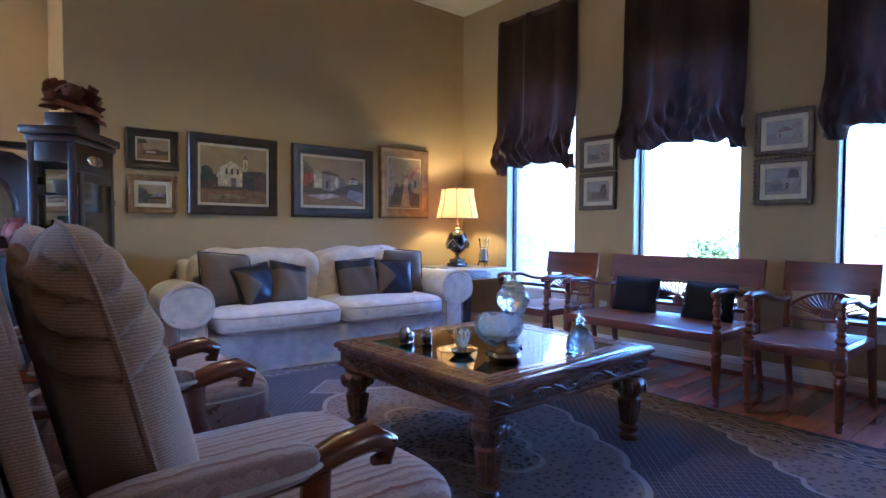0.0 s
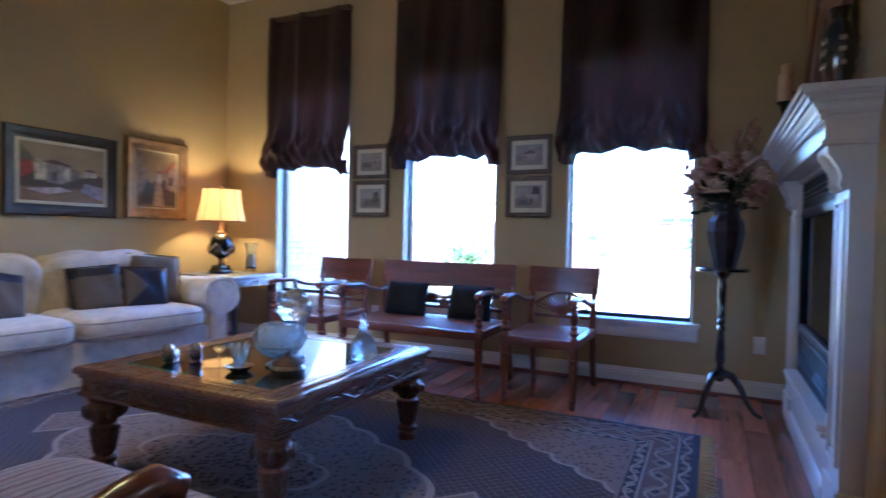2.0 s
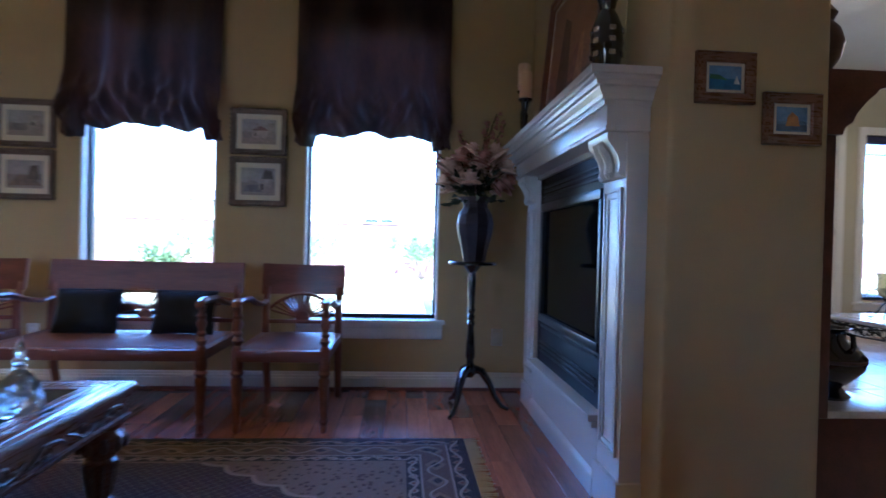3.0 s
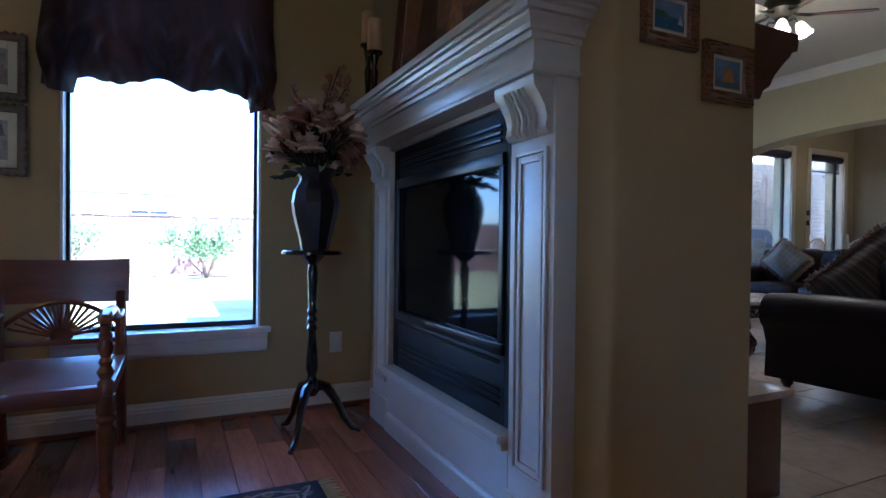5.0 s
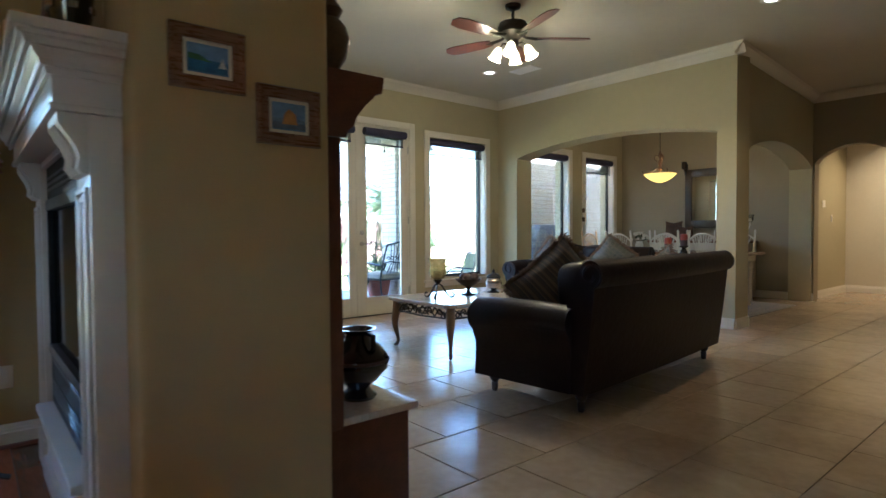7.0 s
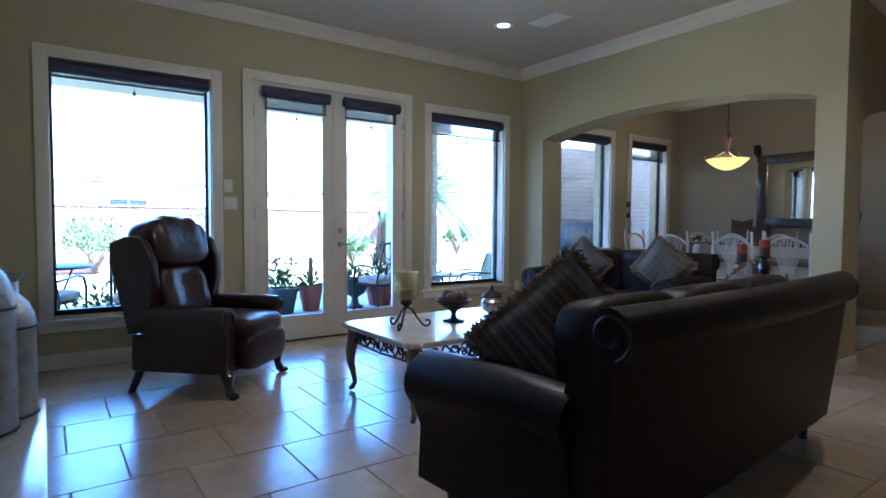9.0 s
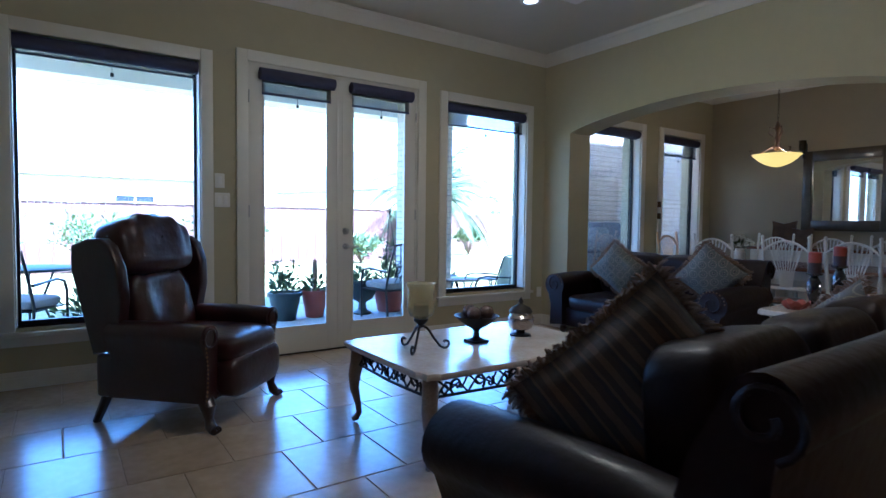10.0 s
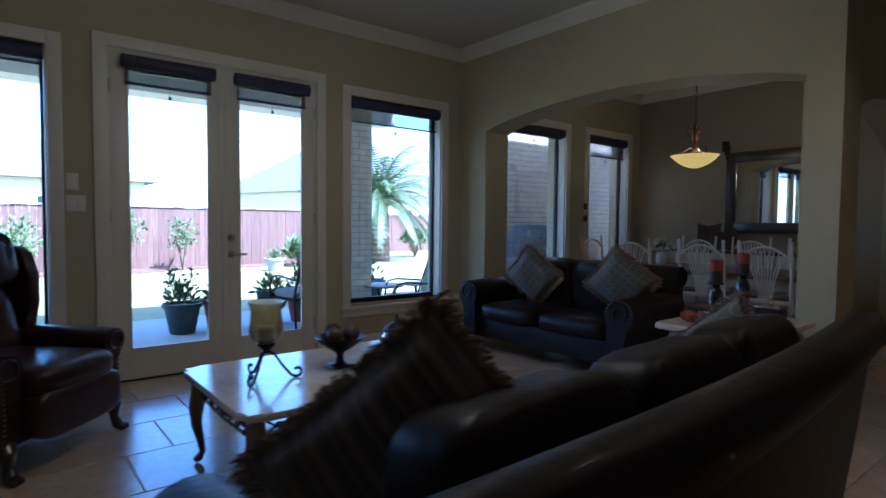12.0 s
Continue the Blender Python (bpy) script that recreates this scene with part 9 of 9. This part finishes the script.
for (xa, xb, ya, yb) in ((-4.0, 5.5, -1.2, 7.5), (-4.0, 7.9, -12.6, -0.2)):
    xm = (xa + xb) / 2
    z0, z1 = (3.64, 5.4) if xb < 6 else (3.36, 5.2)
    v = [bm.verts.new(p) for p in ((xa, ya, z0), (xb, ya, z0), (xb, yb, z0), (xa, yb, z0), (xm - 0.6, ya + 2.5, z1), (xm - 0.6, yb - 2.5, z1))]
    for f in ((0, 1, 2, 3), (0, 4, 1), (1, 4, 5, 2), (2, 5, 3), (3, 5, 4, 0)):
        bm.faces.new([v[i] for i in f])
single("roof", bm, M["shingle"], "hipped grey shingle house roof, out of view, set to shade lawn and court", "roof", kind="structure", smooth=None)

# added wall, out of view: cuts the open light on the brick wing
bm = B()
box(bm, XF + 0.02, XF + 0.22, -14.5, -12.0, ZG, 3.15)
single("wall_house_south", bm, M["brick"], "unseen brick wall added to keep light out of the court", "wall", kind="structure", smooth=None)

# ---- patio and garden things ----


def plant_leaves(bm, c, r, n, ln, wd, rng, up=0.4, flat=1.0):
    for k in range(n):
        a, el = rng.uniform(0, 6.28), rng.uniform(-0.5, 1.4)
        d = Vector((math.cos(a) * math.cos(el), math.sin(a) * math.cos(el), math.sin(el) + up)).normalized()
        p = Vector(c) + Vector((d.x * r * rng.uniform(0.2, 1), d.y * r * rng.uniform(0.2, 1), d.z * r * flat * rng.uniform(0.1, 1)))
        leaf_card(bm, p, d, ln * rng.uniform(0.6, 1.2), wd * rng.uniform(0.7, 1.2), rng)


def pot(x, y, z, r, h, material, label, kind, seed, stem=0.0):
    rng = random.Random(seed)
    t = thing("potted_plant", label, "plant", "pots on the patio")
    t.location = (x, y, z)
    bm = B()
    if kind == "urn":
        lathe(bm, [(r * 0.6, 0), (r * 0.65, 0.02), (r * 0.3, 0.06), (r * 0.25, h * 0.35), (r * 0.7, h * 0.48), (r * 0.95, h * 0.7), (r, h * 0.93), (r * 1.08, h), (r * 0.98, h), (r * 0.85, h * 0.9)], seg=24)
    else:
        lathe(bm, [(r * 0.6, 0), (r * 0.66, 0.01), (r * 0.9, h * 0.75), (r * 0.93, h * 0.86), (r * 1.05, h * 0.87), (r * 1.05, h), (r * 0.95, h), (r * 0.9, h * 0.9)], seg=24)
    part("pot", bm, material, t)
    bm = B()
    lathe(bm, [(r * 0.9, h * 0.9), (r * 0.5, h * 0.93), (0.002, h * 0.94)], seg=16)
    part("soil", bm, M["mulch"], t)
    bm = B()
    plant_leaves(bm, (0, 0, h * 0.95), r * 1.1, 90, 0.10, 0.022, rng)
    if stem:
        for k in range(3):
            q = [Vector((0, 0, h * 0.9))]
            for j in range(1, 6):
                q.append(q[-1] + Vector((rng.uniform(-0.05, 0.05), rng.uniform(-0.05, 0.05), stem / 5)))
            tube(bm, q, 0.005, 5)
            for p in q[1:]:
                plant_leaves(bm, p, 0.07, 9, 0.07, 0.016, rng)
    part("leaves", bm, M["foliage"], t, "green foliage")
    return t


ZP = -0.03
pot(9.20, -3.62, ZP, 0.20, 0.34, M["dkpot"], "dark ribbed pot with trailing plants", "pot", 1, 0.35)
pot(9.25, -4.02, ZP, 0.17, 0.34, M["clay"], "terracotta pot with a cactus-like stem", "pot", 2)
pot(9.16, -4.64, ZP, 0.19, 0.42, M["dkpot"], "dark footed urn planter with green foliage", "urn", 3)
pot(9.20, -5.06, ZP, 0.24, 0.42, M["clay"], "large terracotta pot with a climbing plant", "pot", 4, 0.5)
pot(10.7, -6.9, ZG, 0.30, 0.42, M["dkpot"], "large dark pot with a sparse tall plant", "pot", 5, 0.9)
pot(17.9, -8.2, ZG, 0.28, 0.36, M["patio"], "pale pot with pink flowers on the lawn", "pot", 6, 0.2)
pot(8.9, -1.55, ZP, 0.26, 0.24, M["dkpot"], "low dark planter with bright green foliage", "pot", 7)
tr = thing("trellis", "thin dark metal trellis spike in a pot", "trellis")
bm = B()
for k in range(3):
    a = k * 2.1
    tube(bm, [(9.20 + 0.12 * math.cos(a), -5.06 + 0.12 * math.sin(a), 0.35), (9.20, -5.06, 1.35)], 0.006, 6)
for z in (0.6, 0.85, 1.1):
    r = 0.12 * (1.35 - z) / 1.0
    tube(bm, [(9.20 + r * math.cos(i * 0.7854), -5.06 + r * math.sin(i * 0.7854), z) for i in range(9)], 0.005, 5)
part("frame", bm, M["black"], tr)
cs = thing("cactus", "tall narrow cactus in the terracotta pot", "plant")
bm = B()
lathe(bm, [(0.03, 0.25), (0.036, 0.4), (0.034, 0.6), (0.025, 0.68), (0.004, 0.7)], 9.25, -4.02, 8)
part("stem", bm, M["bark"], cs)


def patio_chair(m, seat_m, label, sling=False):
    t = thing("patio_chair", label, "chair", "patio chairs", m)
    for s in (-1, 1):
        bm = B()
        tube(bm, [(s * 0.27, 0.26, 0.0), (s * 0.27, 0.22, 0.40), (s * 0.26, 0.30, 0.72), (s * 0.25, 0.36, 0.92)], 0.014, 8)
        part("back_post", bm, M["black"], t)
        bm = B()
        tube(bm, [(s * 0.28, -0.26, 0.0), (s * 0.28, -0.26, 0.50), (s * 0.28, -0.22, 0.60), (s * 0.28, -0.10, 0.63), (s * 0.28, 0.25, 0.60)], 0.014, 8)
        part("arm", bm, M["black"], t)
    bm = B()
    tube(bm, [(-0.25, 0.36, 0.92), (0, 0.38, 0.96), (0.25, 0.36, 0.92)], 0.014, 8)
    if not sling:
        for k in range(5):
            x = -0.16 + 0.08 * k
            tube(bm, [(x, 0.25, 0.46), (x * 0.6, 0.29, 0.62), (x, 0.36, 0.93)], 0.007, 6)
            tube(bm, spiral((x, 0.30, 0.70), 0.045, 0.01, 0, 5, 10, ((1, 0, 0), (0, 0.2, 1))), 0.006, 5)
    part("back_frame", bm, M["black"], t)
    bm = B()
    if sling:
        box(bm, -0.24, 0.24, -0.25, 0.24, 0.385, 0.395, 0.004)
        prism(bm, [(0.235, 0.42), (0.245, 0.42), (0.365, 0.92), (0.355, 0.92)], 0, -0.24, 0.24)
        part("sling", bm, seat_m, t)
    else:
        puff(bm, (0, 0, 0.42), (0.27, 0.26, 0.055), 0.35, 24, 8)
        part("seat_cushion", bm, seat_m, t)
    bm = B()
    box(bm, -0.27, 0.27, -0.26, 0.24, 0.355, 0.37, 0.005)
    part("seat_frame", bm, M["black"], t)


wc = "black wrought metal patio chair with a grey seat cushion"
patio_chair(pose(9.0, -1.05, ZP, 0, 0, 60), M["cushion"], wc)
patio_chair(pose(9.5, -0.35, ZP, 0, 0, 150), M["cushion"], wc)
patio_chair(pose(8.55, -1.9, ZP, 0, 0, 80), M["cushion"], wc)
patio_chair(pose(8.75, -4.85, ZP, 0, 0, 100), M["cushion"], wc)
patio_chair(pose(8.5, -6.2, ZP, 0, 0, 160) @ Matrix.Diagonal((0.95, 0.95, 0.80, 1)), M["mesh"], "black patio chair with an olive mesh sling", True)
for (x, y, r, z) in ((9.6, -1.1, 0.42, 0.70), (8.95, -6.1, 0.28, 0.42), (9.0, -6.75, 0.24, 0.40)):
    t = thing("patio_table", "round patio table with a pale top on a black base", "table", "patio tables")
    t.location = (x, y, ZP)
    bm = B()
    lathe(bm, [(r - 0.01, z - 0.03), (r, z - 0.02), (r, z - 0.005), (r - 0.01, z)], seg=28)
    part("tabletop", bm, M["patio"] if z < 0.6 else M["dkpot"], t)
    for k in range(3):
        a = k * 2.094
        bm = B()
        tube(bm, [(r * 0.7 * math.cos(a), r * 0.7 * math.sin(a), 0), (r * 0.3 * math.cos(a), r * 0.3 * math.sin(a), z * 0.5), (r * 0.6 * math.cos(a), r * 0.6 * math.sin(a), z - 0.03)], 0.012, 6)
        part("leg", bm, M["black"], t)
gr = thing("covered_grill", "large barbecue grill under a grey-blue cover", "grill")
gr.location = (8.1, -8.1, ZP)
bm = B()
n = 20
for_l = []
for zz, k in ((0.0, 1.0), (0.2, 0.98), (0.85, 0.95), (0.95, 0.9), (1.08, 0.62), (1.2, 0.5), (1.24, 0.40)):
    for_l.append([(0.30 * k * math.copysign(abs(math.cos(a)) ** 0.5, math.cos(a)) + 0.01 * math.sin(7 * a), 0.62 * k * math.copysign(abs(math.sin(a)) ** 0.5, math.sin(a)), zz) for a in [2 * math.pi * i / n for i in range(n)]])
rings(bm, for_l)
part("cover", bm, M["fridge"], gr)

# garden beyond: fence, shrubs, palm, neighbouring houses
bm = B()
nn = 40
pts_o, pts_i = [], []
for k in range(nn + 1):
    y = 12 - 24 * k / nn
    pts_i.append((19.3 + 0.5 * math.sin(y * 0.5) + 0.25 * math.sin(y * 1.7), y))
poly = pts_i + [(20.7, -12), (20.7, 12)]
prism(bm, poly, 2, ZG - 0.05, ZG + 0.03)
bm.normal_update()
bmesh.ops.triangulate(bm, faces=[f for f in bm.faces if len(f.verts) > 4])
single("garden_bed", bm, M["mulch"], "brown mulch bed along the fence", "ground", kind="structure", smooth=None)


def shrub(x, y, z, r, h, n, material, label, seed, ln=0.09):
    rng = random.Random(seed)
    t = thing("shrub", label, "shrub", "shrubs in the garden")
    t.location = (x, y, z)
    bm, bs = B(), B()
    for k in range(14):
        a = rng.uniform(0, 6.28)
        tip = Vector((r * rng.uniform(0.3, 0.9) * math.cos(a), r * rng.uniform(0.3, 0.9) * math.sin(a), h * rng.uniform(0.5, 0.95)))
        tube(bs, [Vector((0, 0, 0)), tip * 0.5 + Vector((0, 0, 0.1)), tip], [0.02, 0.012, 0.005], 5)
        plant_leaves(bm, tip * rng.uniform(0.6, 1), r * 0.45, n // 14, ln, ln * 0.3, rng)
    part("stem", bs, M["bark"], t)
    part("leaves", bm, material, t)


pale = "pale flowering shrub against the wooden fence"
shrub(18.6, 0.2, ZG, 1.35, 1.35, 1200, M["foliage"], pale, 11, 0.14)
shrub(18.9, 3.6, ZG, 0.9, 1.5, 600, M["foliage"], pale, 12, 0.14)
shrub(18.7, -2.1, ZG, 1.1, 1.2, 800, M["foliage"], pale, 13, 0.14)
shrub(18.8, 6.2, ZG, 1.1, 1.6, 600, M["foliage"], pale, 14, 0.14)
shrub(19.2, -4.7, ZG, 0.55, 1.9, 320, M["foliage"], "slender young tree before the fence", 15, 0.12)
shrub(19.3, -6.1, ZG, 0.5, 1.8, 300, M["foliage"], "slender young tree before the fence", 16, 0.12)
shrub(19.1, -9.5, ZG, 0.5, 0.7, 260, M["palm"], "spiky low plant in the mulch bed", 17, 0.3)
shrub(21.4, -15.6, ZG, 0.8, 1.4, 800, M["foliage"], "rounded bright green shrub near the palm", 18, 0.16)
shrub(10.2, 4.7, ZG, 0.55, 1.35, 500, M["foliage"], "bushy pale shrub in the garden bed", 19, 0.12)


def palm(x, y, z, h, seed):
    rng = random.Random(seed)
    t = thing("palm_tree", "date palm with a stout scaly trunk and arching fronds", "tree")
    t.location = (x, y, z)
    bm = B()
    rings_ = []
    for k in range(26):
        q = k / 25
        rr = 0.36 * (1 - 0.15 * q) * (1 + 0.10 * (k % 2))
        rings_.append([(rr * math.cos(2 * math.pi * (i + 0.5 * (k % 2)) / 14), rr * math.sin(2 * math.pi * (i + 0.5 * (k % 2)) / 14), h * q) for i in range(14)])
    rings(bm, rings_)
    part("trunk", bm, M["bark"], t, smooth=20)
    bm = B()
    for k in range(72):
        a = k * 2.4 + rng.uniform(-0.2, 0.2)
        el = 1.38 - 1.50 * (k / 71)
        ln = rng.uniform(2.6, 3.5)
        u = Vector((math.cos(a), math.sin(a), 0))
        side = Vector((-math.sin(a), math.cos(a), 0))
        p, d = Vector((0, 0, h)), (u * math.cos(el) + Vector((0, 0, math.sin(el))))
        spine = [p]
        for j in range(12):
            d = (d + Vector((0, 0, -0.155))).normalized()
            p = p + d * ln / 12
            spine.append(p)
        tube(bm, spine, [0.025 * (1 - j / 13.5) for j in range(13)], 4)
        for j in range(2, 13):
            for q in (0, 0.33, 0.67):
                b = spine[j].lerp(spine[j - 1], q)
                dd = (spine[j] - spine[j - 1]).normalized()
                for s in (-1, 1):
                    tip = b + (side * s * 0.85 + dd * 0.6 + Vector((0, 0, -0.35))).normalized() * 0.5 * math.sin(math.pi * min(1, (j + 1) / 13.5)) + Vector((0, 0, rng.uniform(-0.04, 0.04)))
                    v = [bm.verts.new(b + dd * 0.028), bm.verts.new(b - dd * 0.028), bm.verts.new(tip)]
                    bm.faces.new(v)
    part("crown", bm, M["palm"], t, "arching feathery fronds", smooth=None)


palm(20.0, -13.0, ZG, 2.25, 3)


def far_house(name, x, y, w, d, h, rz, rise, label):
    t = thing(name, label, "house", "houses beyond the fence", pose(x, y, ZG, 0, 0, rz))
    bm = B()
    box(bm, -w / 2, w / 2, -d / 2, d / 2, 0, h)
    part("wall", bm, M["stucco"], t, smooth=None)
    bm = B()
    e = 0.5
    v = [bm.verts.new(p) for p in ((-w / 2 - e, -d / 2 - e, h), (w / 2 + e, -d / 2 - e, h), (w / 2 + e, d / 2 + e, h), (-w / 2 - e, d / 2 + e, h), (-w / 2 + d / 2, 0, h + rise), (w / 2 - d / 2, 0, h + rise))]
    for f in ((0, 1, 2, 3), (0, 1, 5, 4), (1, 2, 5), (2, 3, 4, 5), (3, 0, 4)):
        bm.faces.new([v[i] for i in f])
    part("roof", bm, M["shingle"], t, smooth=None)
    for k in range(3):
        xx = -w / 2 + w * (k + 0.5) / 3
        bm = B()
        box(bm, xx - 0.7, xx + 0.7, -d / 2 - 0.03, -d / 2 + 0.05, 0.9, 2.3)
        wn = part("window", bm, M["darkglass"], t, smooth=None)
        bm = B()
        for q in ((-0.78, -0.7, 0.85, 2.35), (0.7, 0.78, 0.85, 2.35), (-0.7, 0.7, 2.3, 2.38), (-0.7, 0.7, 0.82, 0.9), (-0.03, 0.03, 0.9, 2.3)):
            box(bm, xx + q[0], xx + q[1], -d / 2 - 0.06, -d / 2 - 0.01, q[2], q[3])
        part("frame", bm, M["white"], wn, smooth=None)


far_house("neighbour_house", 34, 2, 18, 10, 3.0, -90, 2.6, "pale stucco house with a grey hipped roof")
far_house("neighbour_house", 38, -22, 14, 10, 3.2, -75, 4.0, "pale stucco house with a steep grey roof")
# ---- floor pieces ----
rng = random.Random(4)
box_mesh = {}


def piece(name, dims, place, material, parent, bev=0.002):
    key = (name, tuple(round(d, 3) for d in dims), material.name)
    if key not in box_mesh:
        bm = B()
        hx, hy, hz = (d / 2 for d in dims)
        lo = [(-hx, -hy), (hx, -hy), (hx, hy), (-hx, hy)]
        rings(bm, [[(x, y, -hz) for x, y in lo], [(x, y, hz - bev) for x, y in lo], [(x - math.copysign(bev, x), y - math.copysign(bev, y), hz) for x, y in lo]])
        me = bpy.data.meshes.new(name)
        bmesh.ops.recalc_face_normals(bm, faces=bm.faces)
        bm.to_mesh(me)
        bm.free()
        me.materials.append(material)
        box_mesh[key] = me
    ob = new(name, box_mesh[key])
    ob.location = place
    ob.parent = parent
    return ob


floor_f, floor_l = bpy.data.objects["floor_family"], bpy.data.objects["floor_living"]
TX, TY = 0.485, 0.457
far = B()
row = 0
for k in range(-17, 6):
    xa = 4.81 + k * TX
    if xa + TX > XF + 0.02:
        w = XF - xa
        if w < 0.05:
            continue
    else:
        w = TX
    off = 0.0 if k % 2 else TY / 2
    for n in range(-26, 30):
        ya = -2.05 - off + n * TY
        y0, y1 = max(ya, -11.7), min(ya + TY, -0.46)
        if y1 - y0 < 0.04 or xa + w < -3.0:
            continue
        near = xa > 1.9 and ya > -6.2
        if near:
            piece("tile", (round(w - 0.007, 3), round(y1 - y0 - 0.007, 3), 0.012), (xa + w / 2, (y0 + y1) / 2, -0.006), M["tile"], floor_f)
        else:
            box(far, xa + 0.0035, xa + w - 0.0035, y0 + 0.0035, y1 - 0.0035, -0.012, 0.0)
tagged(link_bm("tiles", far, M["tile"]), kind="stuff").parent = floor_f
PW = 0.125
farp = B()
for j in range(0, 51):
    y0 = -0.45 + j * PW
    x = -3.0 - rng.random() * 0.9
    while x < XE:
        ln = rng.choice((0.6, 0.9, 1.2, 1.5))
        xa, xb = max(x, -3.0), min(x + ln, XE)
        x += ln
        if xb - xa < 0.05:
            continue
        if y0 > 5.0 and xb > 1.0:
            continue
        if xb > 0.6 and y0 < 4.2:
            piece("plank", (round(xb - xa - 0.002, 2), PW - 0.0025, 0.012), ((xa + xb) / 2, y0 + PW / 2, -0.006), M["plank"], floor_l, 0.001)
        else:
            box(farp, xa + 0.001, xb - 0.001, y0 + 0.001, y0 + PW - 0.001, -0.012, 0.0)
tagged(link_bm("planks", farp, M["plank"]), kind="stuff").parent = floor_l


# ---- brickwork outside ----


def brick_wall(name, corner, along, out, length, height, label, parts):
    """A mortared wall with proud bricks in running bond; parts: how many single bricks, from the low near end."""
    c, a, o = Vector(corner), Vector(along), Vector(out)
    rz = math.atan2(a.y, a.x)
    m = Matrix.Translation(c) @ Matrix.Rotation(rz, 4, "Z")
    flip = -1 if (m.to_3x3() @ Vector((0, -1, 0))).dot(o) > 0 else 1
    bm = B()
    y0, y1 = (0.0, 0.2) if flip < 0 else (-0.2, 0.0)
    box(bm, 0, length, y0, y1, ZG - 0.1, height)
    xform(bm, m)
    w = single(name, bm, M["mortar"], label, "wall", kind="structure", smooth=None)
    LB, HB = 0.205, 0.068
    rest = B()
    n = 0
    rows = int((height - ZG) / (HB + 0.010))
    for r in range(rows):
        z = ZG + 0.04 + r * (HB + 0.010)
        s = -(LB + 0.01) / 2 * (r % 2)
        while s < length:
            x0, x1 = max(0.0, s), min(length, s + LB)
            s += LB + 0.010
            if x1 - x0 < 0.03:
                continue
            j = rng.uniform(-0.0015, 0.0015)
            mid = m @ Vector(((x0 + x1) / 2, (0.0 if flip < 0 else 0.0) + flip * (0.002 + j), z))
            if n < parts and 0.3 < z < 2.3:
                b = piece("brick", (round(x1 - x0, 2), 0.016, HB), mid, M["brick"], w, 0.003)
                b.rotation_euler = (0, 0, rz)
                n += 1
            else:
                q = box(rest, x0, x1, flip * (0.002 + j) - 0.008, flip * (0.002 + j) + 0.008, z - HB / 2, z + HB / 2)
    xform(rest, m)
    ob = link_bm("bricks", rest, M["brick"])
    ob.parent = w
    tagged(ob, kind="stuff")
    return w


brick_wall("wall_brick_wing", (8.5, -7.2, 0), (0, -1, 0), (-1, 0, 0), 7.0, 4.6, "buff brick wall of the house wing beyond the patio", 150)
brick_wall("wall_brick_north", (5.2, 5.5, 0), (1, 0, 0), (0, -1, 0), 4.4, 3.4, "buff brick wall of the north wing", 100)
brick_wall("wall_brick_column", (9.0, -5.32, 0), (0, -1, 0), (-1, 0, 0), 0.62, 2.95, "buff brick patio column face", 20)
brick_wall("wall_brick_column", (9.45, -5.32, 0), (-1, 0, 0), (0, 1, 0), 0.45, 2.95, "buff brick patio column face", 20)

# ---- fence boards ----


def fence_run(p0, p1, h, single_boards, label):
    p0, p1 = Vector((*p0, 0)), Vector((*p1, 0))
    d = (p1 - p0)
    ln = d.length
    d.normalize()
    rz = math.degrees(math.atan2(d.y, d.x))
    t = thing("garden_fence", label, "fence", "wooden garden fences", Matrix.Translation((p0.x, p0.y, ZG)) @ pose(0, 0, 0, 0, 0, rz))
    bm = B()
    for z in (0.3, h - 0.25):
        box(bm, 0, ln, 0.02, 0.06, z - 0.045, z + 0.045)
    part("rail", bm, M["fence"], t, smooth=None)
    bm = B()
    box(bm, -0.02, ln + 0.02, -0.05, 0.08, h, h + 0.04, 0.006)
    part("cap_rail", bm, M["fence_cap"], t)
    k, x = 0, 0.0
    rest = B()
    while x < ln - 0.05:
        hh = h - rng.choice((0.0, 0.006, 0.012))
        if k < single_boards:
            b = piece("board", (0.138, 0.018, hh), (x + 0.07, 0.006 * (k % 2), hh / 2), M["fence"], t)
        else:
            box(rest, x + 0.001, x + 0.139, -0.009, 0.009, 0, hh)
        x += 0.142
        k += 1
    if rest.verts:
        ob = link_bm("boards", rest, M["fence"])
        ob.parent = t
        tagged(ob, kind="stuff")
    else:
        rest.free()


fence_run((20.3, 9.5), (20.3, -11.0), 1.78, 145, "brown cedar board fence with a pale cap rail")
fence_run((20.3, -11.0), (25.5, -16.0), 1.78, 50, "brown cedar board fence with a pale cap rail")
fence_run((25.5, -16.0), (25.5, -26.0), 1.78, 70, "brown cedar board fence with a pale cap rail")
fence_run((20.3, 26.0), (20.3, 9.5), 1.78, 0, "brown cedar board fence with a pale cap rail")
